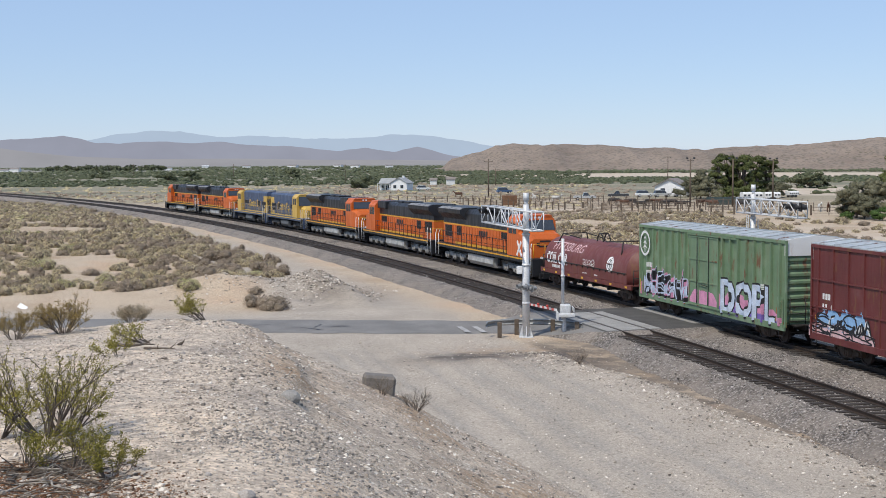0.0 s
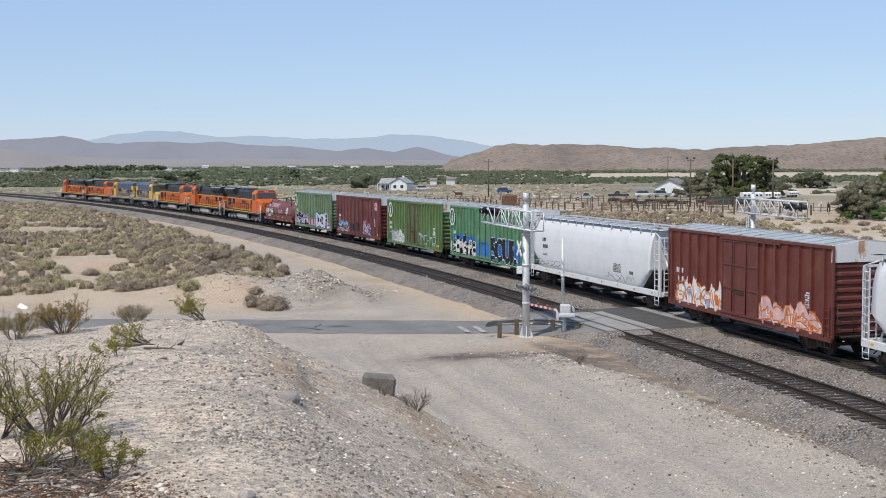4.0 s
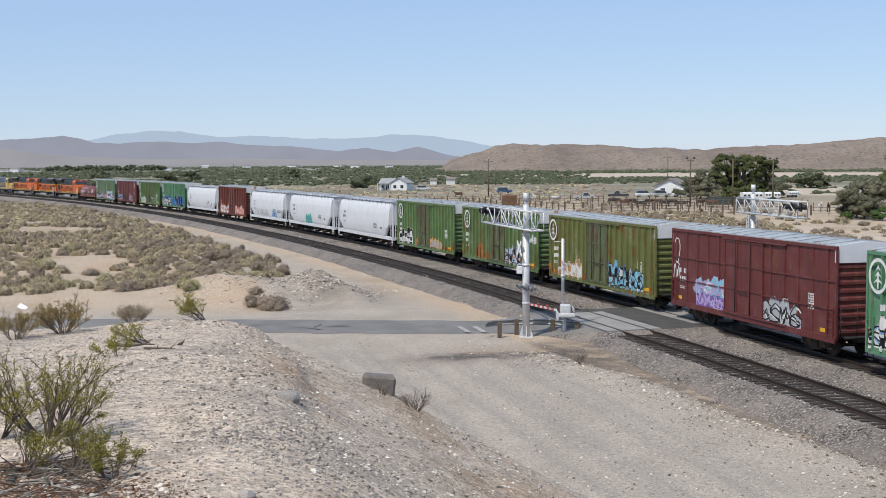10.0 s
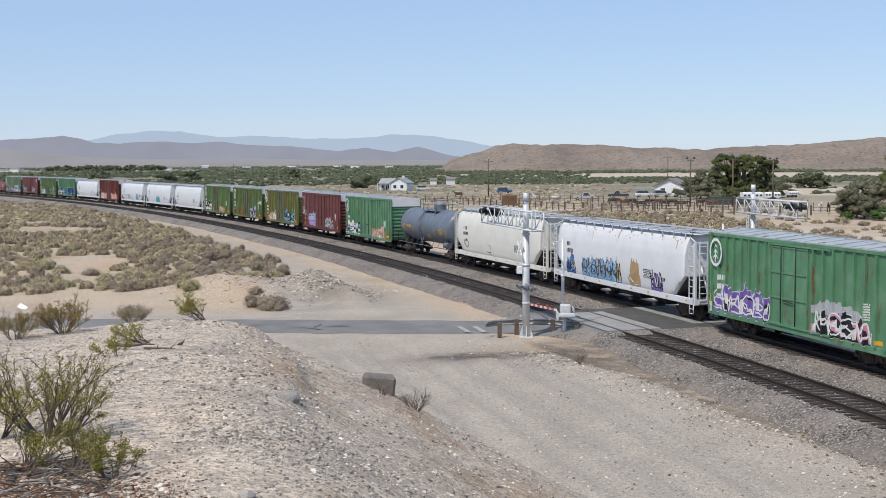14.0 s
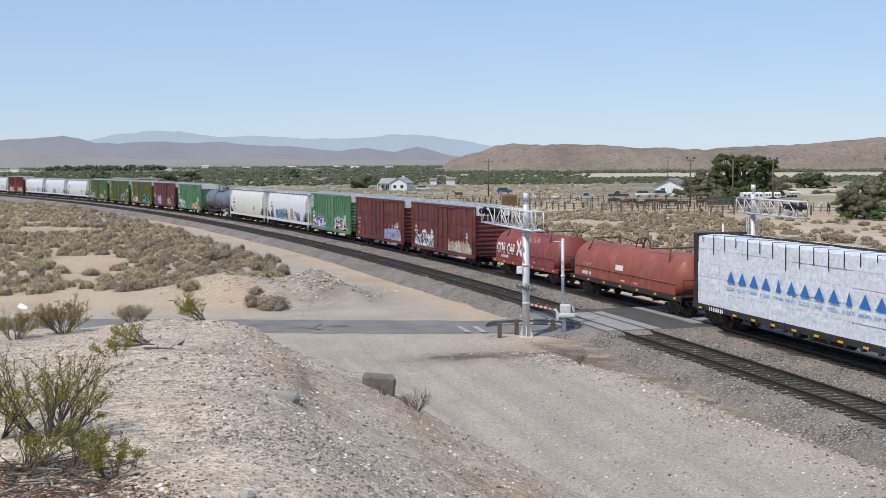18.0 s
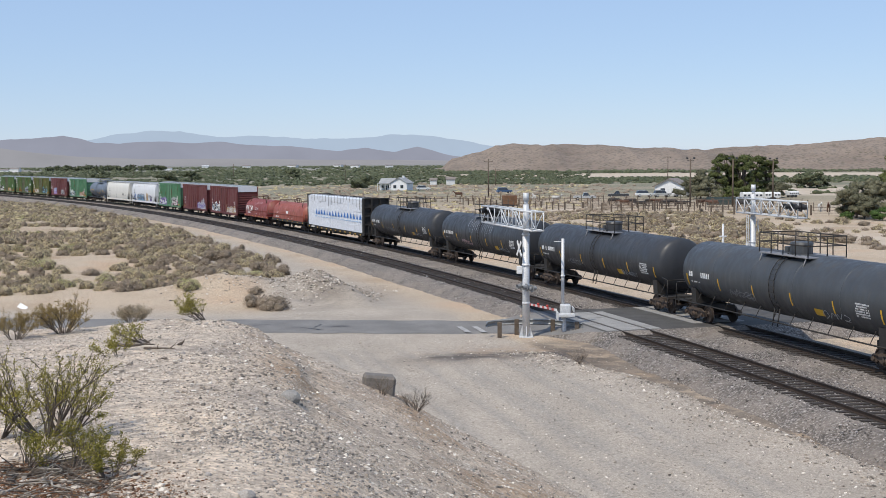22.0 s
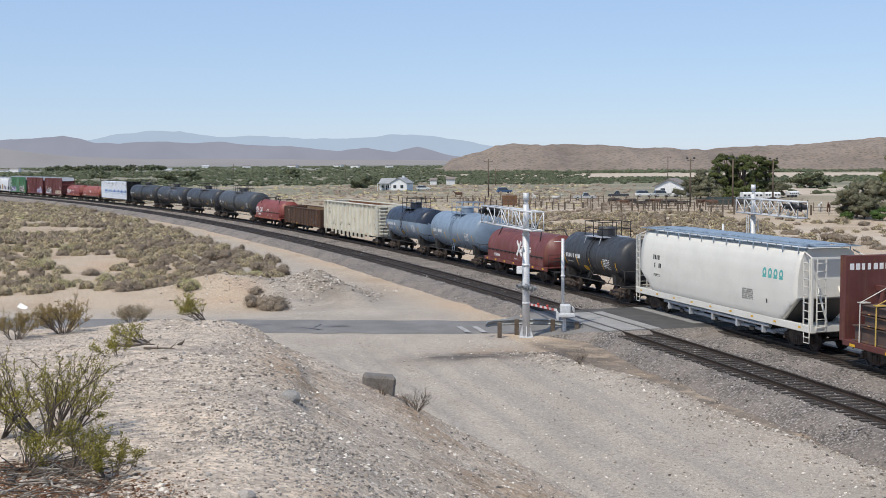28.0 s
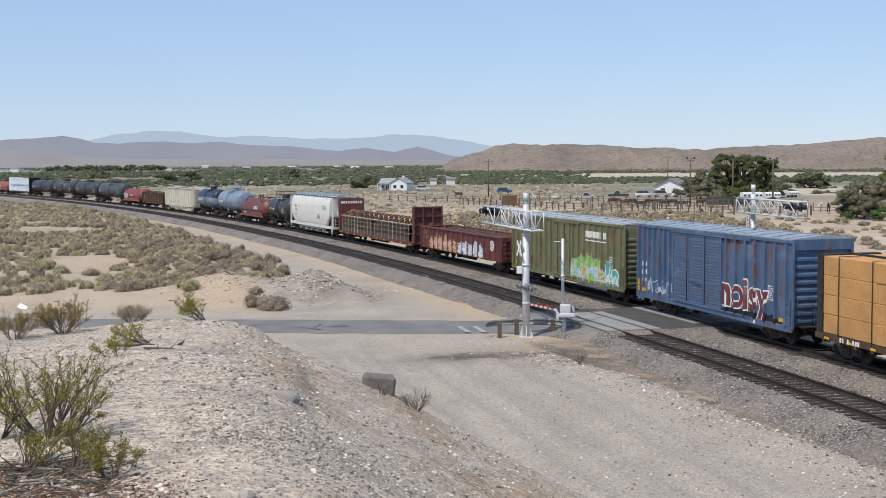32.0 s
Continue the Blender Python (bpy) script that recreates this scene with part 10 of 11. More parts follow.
def gravel(name, n, place, smin, smax, mat, label, seed, small=False):
    """Many small broken stones joined in one mesh."""
    rng = np.random.RandomState(seed)
    base = np.array([(-1, -1, -1), (1, -1, -1), (1, 1, -1), (-1, 1, -1), (-1, -1, 1), (1, -1, 1), (1, 1, 1), (-1, 1, 1)], float) * 0.62
    quad = np.array([(3, 2, 1, 0), (4, 5, 6, 7), (0, 1, 5, 4), (1, 2, 6, 5), (2, 3, 7, 6), (3, 0, 4, 7)])
    if small:      # pebbles too small for more than eight faces
        base = np.array([(1, 0, 0), (-1, 0, 0), (0, 1, 0), (0, -1, 0), (0, 0, 1), (0, 0, -1)], float)
        quad = np.array([(0, 2, 4), (2, 1, 4), (1, 3, 4), (3, 0, 4), (2, 0, 5), (1, 2, 5), (3, 1, 5), (0, 3, 5)])
    nv, nf = len(base), quad.shape[1]
    x, y = place(rng, n)
    z = land(x, y)
    n = len(x)
    s = smin + (smax - smin) * rng.random_sample(n) ** 5
    V = base[None] * (1 + rng.uniform(-0.5, 0.4, (n, nv, 3)))
    q = rng.normal(size=(n, 4))
    q /= np.linalg.norm(q, axis=1)[:, None]
    w, u, v, t = q.T
    M = np.stack([1 - 2 * (v * v + t * t), 2 * (u * v - w * t), 2 * (u * t + w * v), 2 * (u * v + w * t), 1 - 2 * (u * u + t * t), 2 * (v * t - w * u),
                  2 * (u * t - w * v), 2 * (v * t + w * u), 1 - 2 * (u * u + v * v)], 1).reshape(n, 3, 3)
    V = np.einsum("nij,nkj->nki", M, V) * (s[:, None, None] * rng.uniform((0.7, 0.7, 0.45), (1.3, 1.3, 0.75), (n, 3))[:, None])
    V += np.stack([x, y, z + s * 0.15], 1)[:, None]
    F = (quad[None] + (np.arange(n) * nv)[:, None, None]).reshape(-1, nf)
    me = bpy.data.meshes.new(name)
    me.vertices.add(n * nv)
    me.vertices.foreach_set("co", V.astype(np.float32).ravel())
    me.loops.add(len(F) * nf)
    me.loops.foreach_set("vertex_index", F.astype(np.int32).ravel())
    me.polygons.add(len(F))
    me.polygons.foreach_set("loop_start", np.arange(len(F), dtype=np.int32) * nf)
    me.update(calc_edges=True)
    me.materials.append(mat)
    me.shade_flat()
    tagged(new(name, me), label, "gravel", kind="stuff")


def island_mat(name, stops, rough=0.9):
    m, nt, b, co = base_mat(name, rough)
    g = nt.nodes.new("ShaderNodeNewGeometry")
    c = ramp(nt, g.outputs["Random Per Island"], stops)
    nt.links.new(mix(nt, 1.0, c, ramp(nt, tex(nt, co, 40, 3), [(0.3, (0.8,) * 3), (0.7, (1.1,) * 3)]), "MULTIPLY"), b.inputs["Base Color"])
    return m


LITTER = island_mat("leaf_litter", [(0.0, (0.05, 0.025, 0.013)), (0.5, (0.15, 0.062, 0.024)), (1.0, (0.25, 0.14, 0.07))])
PEBBLE = island_mat("pebble", [(0.0, (0.10, 0.088, 0.078)), (0.22, (0.27, 0.23, 0.19)), (0.72, (0.47, 0.40, 0.33)), (1.0, (0.84, 0.78, 0.70))])
BALLAST_STONE = island_mat("ballast_pebble", [(0.0, (0.055, 0.047, 0.042)), (0.5, (0.24, 0.21, 0.19)), (1.0, (0.58, 0.53, 0.49))])


def on_knoll(rng, n):
    d = 5.8 + 12.5 * rng.random_sample(n * 2) ** 1.3
    b = rng.uniform(-0.42, 0.14, n * 2)
    x, y = b * d, d
    p = wave(x * 1.1, y * 1.1, 41) + rng.normal(size=n * 2) * 0.4
    k = (edge_distance(x, y) < 6.0) & (p > -0.5)
    return x[k][:n], y[k][:n]


def on_flat(rng, n):
    d = rng.uniform(22, 63, n * 2)
    b = rng.uniform(-0.12, 0.40, n * 2)
    x, y = b * d, d
    off, _ = line_coords(x, y)
    k = (off > 8.6) & (edge_distance(x, y) > 4) & (np.abs(road_offset(x, y)) > 3.2)
    return x[k][:n], y[k][:n]


def under_bush(rng, n):
    d = 6.2 + 1.1 * rng.random_sample(n) ** 1.3
    return (-0.40 + 0.115 * rng.random_sample(n) + 0.045 * rng.normal(size=n) - 0.04 * (d - 6.2)) * d, d


gravel("leaf_litter", 14000, under_bush, 0.004, 0.016, LITTER, "orange-brown leaf litter under the bushes", 8, True)
gravel("knoll_gravel", 85000, on_knoll, 0.003, 0.013, PEBBLE, "pale angular gravel strewn over the knoll", 3, True)
def on_rubble(rng, n):
    """Broken rock showing through along the rim and down the flank of the knoll."""
    d = 6.0 + 11.5 * rng.random_sample(n * 4)
    b = rng.uniform(-0.40, 0.12, n * 4)
    x, y = b * d, d
    e = edge_distance(x, y)
    p = np.array([noise.noise(Vector((u * 0.8, v * 0.5, 3.0))) for u, v in zip(x, y)])
    k = (e < 6) & (p > 0.10 - 0.12 * np.exp(-(e / 1.2) ** 2))
    return x[k][:n], y[k][:n]


def on_flank(rng, n):
    """Loose clods rolled down the flank of the knoll."""
    d = 6.0 + 13.0 * rng.random_sample(n * 5)
    x, y = rng.uniform(-0.16, 0.16, n * 5) * d, d
    e = edge_distance(x, y)
    k = (e > 0.1) & (e < 5.5) & (wave(x * 1.4, y * 0.9, 51) + rng.normal(size=n * 5) * 0.5 > 0.0)
    return x[k][:n], y[k][:n]


def on_mounds(rng, n):
    i = rng.randint(0, 3, n)
    cx, cy, w = np.array([-7.6, -9.0, -13.0])[i], np.array([84.0, 88.5, 86.5])[i], np.array([1.6, 2.2, 3.2])[i]
    return cx + rng.normal(size=n) * w, cy + rng.normal(size=n) * w * 1.2


def on_berm(rng, n):
    s = rng.uniform(-24, 4, n)
    x, y, _ = on_line(s, bench_edge(s) + 0.9 + rng.normal(size=n) * 0.8)
    k = edge_distance(x, y) > 3
    return x[k], y[k]


gravel("knoll_rubble", 9000, on_rubble, 0.005, 0.027, PEBBLE, "broken pale rubble breaking through the knoll", 13)
GREY_CHIP = island_mat("grey_chip", [(0.0, (0.13, 0.12, 0.11)), (0.5, (0.26, 0.235, 0.21)), (1.0, (0.46, 0.42, 0.375))])


def on_grey_patches(rng, n):
    i = rng.randint(0, 5, n)
    cx, cy, w = np.array([-1.35, -0.45, -0.85, -0.15, -1.0])[i], np.array([7.9, 6.75, 7.5, 7.1, 8.4])[i], np.array([0.28, 0.30, 0.26, 0.32, 0.36])[i]
    return cx + rng.normal(size=n) * w, cy + rng.normal(size=n) * w * 0.8


gravel("grey_rubble", 6500, on_grey_patches, 0.003, 0.016, GREY_CHIP, "broken grey rubble in patches on the knoll", 17)
gravel("flank_rubble", 12000, on_flank, 0.004, 0.024, PEBBLE, "loose clods and stones on the flank of the knoll", 19)
gravel("spoil_stones", 5000, on_mounds, 0.03, 0.12, PEBBLE, "loose stones on the spoil banks", 14)
gravel("berm_gravel", 7000, on_berm, 0.01, 0.07, PEBBLE, "loose gravel along the edge of the bench", 15)
gravel("roadside_gravel", 20000, on_flat, 0.010, 0.052, PEBBLE, "loose stones on the haul road and bench", 4, True)


def on_bed(rng, n):
    s = -24 + 120 * rng.random_sample(n) ** 1.6
    o = rng.uniform(1.6, 8.5, n)
    k = ~((s > 3.8) & (s < 16.2))
    x, y, _ = on_line(s[k], o[k])
    return x, y


_land = land


def bed_height(x, y):
    off, _ = line_coords(x, y)
    return np.interp(off, [1.4, 1.9, 2.75, 3.7, 4.2, 6.9, 7.25, 7.75, 8.25, 8.7], [-0.20, -0.27, -0.42, -0.26, -0.20, -0.20, -0.26, -0.46, -0.76, -0.9]) + 0.01


land = bed_height
gravel("ballast_stones", 26000, on_bed, 0.022, 0.075, BALLAST_STONE, "loose grey ballast stones beside the tracks", 6, True)
land = _land


# ------------------------------------------------------------------ the valley: woods, houses, corral, hills
def clump_places(n, dmin, dmax, b0, b1, rmin, rmax, seed, thr=0.2, fx=0.01, power=1.0):
    r = random.Random(seed)
    got = []
    for _ in range(n * 15):
        if len(got) >= n:
            break
        d = dmin + (dmax - dmin) * r.random() ** power
        x = r.uniform(b0, b1) * d
        off, _ = line_coords(np.array([x]), np.array([d]))
        if abs(off[0]) < 14 or off[0] > 60 and d < 320:
            continue
        if noise.noise(Vector((x * fx, d * fx * 0.5, seed * 3.7))) < thr - 0.5:
            continue
        got.append((x, d, r.uniform(rmin, rmax), r.random()))
    return got


def woods(places, mat, n, size, label, flat_z=0.55):
    c = [(x, y, ground_at(x, y) - 0.2) for x, y, *_ in places]
    cores = []
    V = leaf_cloud(c, [p[2] for p in places], n, size, RNG, flat_z, up=1.2, lumps=6, near=0.15, out=0.7, soft=0.25, cores=cores)
    tagged(new("valley_woods", quads_mesh("valley_woods", V, mat, cores, 1, 7, 0.7)), label, "woods", kind="stuff")


woods(clump_places(3000, 520, 1150, -0.40, 0.12, 1.8, 3.8, 1, 0.12), OLIVE, 34, 0.72, "dark green scrub covering the valley floor")
woods(clump_places(1600, 1100, 2800, -0.40, 0.0, 3.4, 7.0, 2, 0.2), OLIVE, 20, 1.3, "far green woods of the valley")
woods(clump_places(1100, 520, 690, 0.0, 0.42, 2.0, 3.4, 3, 0.02), OLIVE, 34, 0.6, "green scrub along the sandy wash", 0.55)
woods(clump_places(800, 930, 1120, 0.0, 0.42, 2.6, 4.6, 4, 0.1), OLIVE, 26, 0.85, "green scrub at the foot of the hills", 0.7)
woods(clump_places(1300, 190, 560, -0.37, 0.16, 0.7, 1.7, 6, 0.2), SAGE_DRY, 34, 0.28, "dry scrub on the plain", 0.7)
woods(clump_places(620, 190, 520, -0.37, 0.12, 0.7, 1.6, 7, 0.3), SAGE, 34, 0.28, "pale scrub on the plain", 0.7)
woods(clump_places(110, 345, 470, 0.19, 0.42, 1.4, 3.0, 9, 0.3), OLIVE, 40, 0.5, "scrub behind the corral", 0.7)


def ridge(name, pts, r0, r1, depth_rows, mat, label, rough, seed, base=-6.0, jag=0.0):
    """A range of hills: pts are bearings (x over y) and crest heights."""
    bear = np.linspace(pts[0][0], pts[-1][0], 420)
    crest = np.interp(bear, [p[0] for p in pts], [p[1] for p in pts])
    crest = crest + jag * np.array([noise.fractal(Vector((b * 26 + seed, seed, 0.0)), 0.9, 2.0, 5) for b in bear])
    verts, faces = [], []
    for k in range(depth_rows):
        t = k / (depth_rows - 1)
        up = math.sin(min(1.0, t * 1.25) * math.pi / 2) ** 0.9 if t < 0.8 else 1.0 - (t - 0.8) * 2.0
        for b, c in zip(bear, crest):
            r = r0 + (r1 - r0) * t
            q = noise.fractal(Vector((b * 30 + seed, t * 4.0, seed)), 1.0, 2.0, 4) * rough
            gul = abs(noise.noise(Vector((b * 60 + 0.8 * t, t * 1.2, seed + 4)))) * rough * 1.4
            z = base + (c - base) * up + (q - gul) * math.sin(t * math.pi) * (c - base) * 0.5
            verts.append((b * r / math.sqrt(1 + b * b), r / math.sqrt(1 + b * b), z))
    n = len(bear)
    for k in range(depth_rows - 1):
        for i in range(n - 1):
            faces.append((k * n + i, k * n + i + 1, (k + 1) * n + i + 1, (k + 1) * n + i))
    me = bpy.data.meshes.new(name)
    me.from_pydata(verts, [], faces)
    me.materials.append(mat)
    me.shade_smooth()
    tagged(new(name, me), label, "hills", kind="structure")


def hill_mat():
    m, nt, b, co = base_mat("bare_hill", 0.95)
    c = ramp(nt, tex(nt, co, 0.012, 7, 0.6), [(0.3, (0.165, 0.125, 0.098)), (0.5, (0.24, 0.185, 0.143)), (0.7, (0.29, 0.225, 0.175))])
    v = nt.nodes.new("ShaderNodeTexVoronoi")
    v.inputs["Scale"].default_value = 0.21
    nt.links.new(co, v.inputs["Vector"])
    c = mix(nt, ramp(nt, v.outputs["Distance"], [(0.2, (0.9,) * 3), (0.45, (0, 0, 0))]), c, (0.10, 0.09, 0.06))
    nt.links.new(c, b.inputs["Base Color"])
    add_bump(nt, b, tex(nt, co, 0.06, 6), 0.8, 6.0)
    return m


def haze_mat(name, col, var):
    """Very distant mountains: a glowing colour with the air's haze painted in."""
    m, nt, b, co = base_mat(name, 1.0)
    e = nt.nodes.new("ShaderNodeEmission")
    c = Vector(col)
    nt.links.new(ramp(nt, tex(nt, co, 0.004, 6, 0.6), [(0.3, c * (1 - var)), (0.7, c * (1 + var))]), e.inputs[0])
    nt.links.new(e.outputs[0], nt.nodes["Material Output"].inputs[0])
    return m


HILL = hill_mat()


def crest(px, py, dist):
    """Bearing and height of a skyline point seen at that angle across and up."""
    return (px - 784) / 2154.0, EYE_Z + (284.3 - 0.0063 * (px - 784) - py) / 2154.0 * dist


ridge("hill_range", [(-0.015, -5.0), (0.0, 0.0)] + [crest(px, py, 1480) for px, py in ((800, 281), (840, 270), (880, 260), (910, 256), (1000, 257), (1080, 258), (1160, 263), (1220, 264), (1300, 261), (1400, 257), (1500, 251), (1570, 248))] + [(0.5, 34), (0.8, 30)],
      1120, 1560, 40, HILL, "long bare reddish-brown desert hill dotted with scrub", 0.22, 2, jag=0.8)
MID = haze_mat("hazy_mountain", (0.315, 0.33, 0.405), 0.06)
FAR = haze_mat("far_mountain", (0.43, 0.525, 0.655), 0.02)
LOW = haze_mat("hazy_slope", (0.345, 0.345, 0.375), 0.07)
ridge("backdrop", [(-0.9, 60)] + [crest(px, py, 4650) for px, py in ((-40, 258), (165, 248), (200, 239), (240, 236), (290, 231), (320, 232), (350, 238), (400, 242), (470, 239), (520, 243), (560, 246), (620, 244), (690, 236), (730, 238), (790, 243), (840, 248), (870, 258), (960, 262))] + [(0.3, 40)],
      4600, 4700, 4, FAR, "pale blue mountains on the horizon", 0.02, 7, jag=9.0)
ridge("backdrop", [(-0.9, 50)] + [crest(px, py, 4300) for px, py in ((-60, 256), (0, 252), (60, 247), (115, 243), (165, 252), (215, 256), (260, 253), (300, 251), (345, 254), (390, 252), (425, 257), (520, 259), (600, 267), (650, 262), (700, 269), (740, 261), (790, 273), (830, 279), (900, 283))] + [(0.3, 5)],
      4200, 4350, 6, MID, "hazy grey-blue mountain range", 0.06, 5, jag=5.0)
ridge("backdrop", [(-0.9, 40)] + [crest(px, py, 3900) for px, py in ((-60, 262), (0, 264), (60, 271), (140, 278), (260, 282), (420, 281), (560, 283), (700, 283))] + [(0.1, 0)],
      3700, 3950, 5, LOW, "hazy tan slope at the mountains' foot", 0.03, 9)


# ------------------------------------------------------------------ trees
def tree(label, x, y, h, spread, mat, seed, trunk_h=0.35, blobs=9, n=420, leaf=0.4, category="tree", tall=1.0, fat=1.0):
    r = random.Random(seed)
    gz = ground_at(x, y)
    ob = thing("tree", label, category, m=pose(x, y, gz - 0.1))
    bm = bmesh.new()
    tips = []
    rod(bm, (0, 0, 0), (0.1, 0, h * trunk_h), h * 0.035, h * 0.024, seg=8)
    for k in range(blobs):
        a = 6.283 * k / blobs + r.uniform(-0.4, 0.4)
        q = r.uniform(0.35, 0.95) * spread
        e = Vector((math.cos(a) * q, math.sin(a) * q, h * r.uniform(trunk_h + 0.12, 0.82) * tall))
        rod(bm, (0.1, 0, h * trunk_h * r.uniform(0.7, 1)), e * 0.55 + Vector((0, 0, h * 0.12)), h * 0.018, h * 0.011, seg=6, caps=False)
        rod(bm, e * 0.55 + Vector((0, 0, h * 0.12)), e, h * 0.011, h * 0.004, seg=5, caps=False)
        tips.append(e)
    tips.append(Vector((0, 0, h * 0.84)))
    part("trunk", bm, TWIG, ob)
    rng = np.random.RandomState(seed)
    cores = []
    V = leaf_cloud([(e.x, e.y, e.z - h * 0.10) for e in tips], [fat * spread * r.uniform(0.38, 0.58) for _ in tips], n // 2, leaf, rng, 0.85, lumps=6, shell=0.7, soft=0.5, cores=cores)
    part("crown", quads_mesh("crown", V, mat, cores, 1, seed, 0.72), None, ob)


for i, (px, d, h, w) in enumerate(((1270, 320, 12.4, 2.2), (1292, 326, 13.4, 2.5), (1314, 322, 13.2, 2.6), (1336, 330, 13.0, 2.4), (1358, 334, 11.0, 2.3))):
    tree("dark green pine with a broad ragged crown", (px - 784) / 2154 * d, d, h, w, PINE, 30 + i, 0.05, 26, 1400, 0.18, fat=1.15, tall=1.1)
for i, (px, d, h, w) in enumerate(((1240, 305, 8.0, 4.2), (1255, 300, 5.2, 4.0), (1290, 298, 3.2, 3.0), (1330, 300, 3.4, 3.0), (1376, 305, 4.2, 3.0), (1218, 318, 5.4, 3.5))):
    tree("low dark green tree behind the corral" if i in (2, 3) else "grey-green spreading tree behind the corral", (px - 784) / 2154 * d, d, h, w, PINE if i in (2, 3) else GREYTREE, 40 + i, 0.12, 10, 1000, 0.20)
for i, (px, d, h, w) in enumerate(((1516, 192, 6.6, 2.6), (1545, 198, 6.8, 2.8), (1498, 196, 4.4, 1.8), (1530, 188, 4.2, 2.2))):
    tree("grey-leaved tree beside the lane", (px - 784) / 2154 * d, d, h, w, GREYTREE, 50 + i, 0.08, 16, 1900, 0.10, fat=1.15)
tree("tall dark evergreen tree", (1582 - 784) / 2154 * 215, 215, 12.5, 2.6, PINE, 55, 0.15, 14, 700, 0.3)
for i, (px, d, h, w) in enumerate(((1562, 184, 2.2, 1.9), (1500, 188, 1.4, 1.0))):
    tree("dense leafy green bush by the fence", (px - 784) / 2154 * d, d, h, w, HEDGE, 60 + i, 0.15, 9, 800, 0.13, "bush")
for i, (px, d, h, w) in enumerate(((650, 470, 5.0, 4.0), (635, 455, 3.6, 3.2), (1432, 420, 5.5, 5.0), (1410, 430, 4.5, 4.0), (1448, 425, 4.0, 4.0), (300, 620, 5.5, 4.5), (340, 640, 6.0, 4.5), (180, 700, 7, 5), (520, 720, 6, 5))):
    tree("small dark green tree on the plain", (px - 784) / 2154 * d, d, h, w, OLIVE, 70 + i, 0.2, 8, 260, 0.55)
for k in range(16):
    px, d = 90 + k * 13 + (k * 37 % 7), 1500 + (k * 53 % 90)
    tree("tree in a distant windbreak row", (px - 784) / 2154 * d, d, 6 + k % 3, 7.0, OLIVE, 90 + k, 0.2, 6, 70, 1.8)


# ------------------------------------------------------------------ poles
def utility_pole(px, d, h, label, arm=True, lights=False):
    x = (px - 784) / 2154 * d
    g = ground_at(x, d)
    ob = thing("utility_pole", label, "utility pole", m=pose(x, d, g))
    bm = bmesh.new()
    rod(bm, (0, 0, -0.2), (0, 0, h), 0.20, 0.13, seg=8)
    part("pole", bm, MAT_POST, ob)
    if arm:
        bm = bmesh.new()
        box(bm, -1.2, 1.2, -0.06, 0.06, h - 0.7, h - 0.55)
        part("crossarm", bm, MAT_POST, ob)
        for dx in (-1.05, 0.0, 1.05):
            bm = bmesh.new()
            rod(bm, (dx, 0, h - 0.55), (dx, 0, h - 0.33 if dx else h + 0.15), 0.05, seg=6)
            part("insulator", bm, MAT_BLACK, ob)
    if lights:
        bm = bmesh.new()
        box(bm, -0.75, 0.75, -0.05, 0.05, h - 0.35, h - 0.25)
        part("crossarm", bm, MAT_BLACK, ob)
        for dx in (-0.7, 0.7):
            bm = bmesh.new()
            loft(bm, [[(dx - 0.22, -0.3, h - 0.05), (dx + 0.22, -0.3, h - 0.05), (dx + 0.22, -0.2, h + 0.28), (dx - 0.22, -0.2, h + 0.28)], [(dx - 0.18, 0.15, h + 0.0), (dx + 0.18, 0.15, h + 0.0), (dx + 0.18, 0.15, h + 0.30), (dx - 0.18, 0.15, h + 0.30)]])
            bmesh.ops.recalc_face_normals(bm, faces=bm.faces[:])
            part("floodlight", bm, MAT_BLACK, ob)


utility_pole(865, 322, 10.2, "brown timber utility pole on the plain")
utility_pole(1182, 480, 11.5, "brown timber utility pole in the scrub")
utility_pole(1222, 243, 9.6, "dark arena pole with two floodlights", False, True)
utility_pole(1297, 243, 9.6, "dark arena pole with two floodlights", False, True)
utility_pole(1368, 241, 9.5, "dark arena pole with two floodlights", False, True)
for px, d, h in ((238, 900, 9), (415, 760, 9), (612, 620, 9), (878, 500, 7)):
    utility_pole(px, d, h, "distant timber utility pole")


# ------------------------------------------------------------------ corral fences
def fence_line(label, pts, spacing, h, rails, seed, post_w=0.09, mat=None):
    r = random.Random(seed)
    ob = thing("corral_fence", label, "fence", "corral fences")
    bmr = bmesh.new()
    for (ax, ay), (bx, by) in zip(pts, pts[1:]):
        d = math.hypot(bx - ax, by - ay)
        n = max(1, round(d / spacing))
        prev = None
        for k in range(n + 1):
            x, y = ax + (bx - ax) * k / n, ay + (by - ay) * k / n
            g = ground_at(x, y)
            if k < n or (bx, by) == pts[-1]:
                bm = bmesh.new()
                w = post_w * r.uniform(0.8, 1.2)
                hh = h * r.uniform(0.9, 1.15)
                box(bm, x - w, x + w, y - w, y + w, g - 0.2, g + hh, bev=0.01)
                part("post", bm, mat or MAT_POST, ob)
            if prev:
                for q in range(rails):
                    z = h * (0.9 - 0.32 * q)
                    rod(bmr, (*prev[:2], prev[2] + z), (x, y, g + z), 0.035, seg=4, caps=False)
            prev = (x, y, g)
    if rails:
        pieces("rail", bmr, mat or MAT_POST, ob)
    else:
        bmr.free()


MAT_PIPE = plain("rusty_pipe_rail", (0.15, 0.11, 0.085), 0.8, 0, 0.3, 3, 30)


def PX(px, d):
    return ((px - 784) / 2154 * d, d)


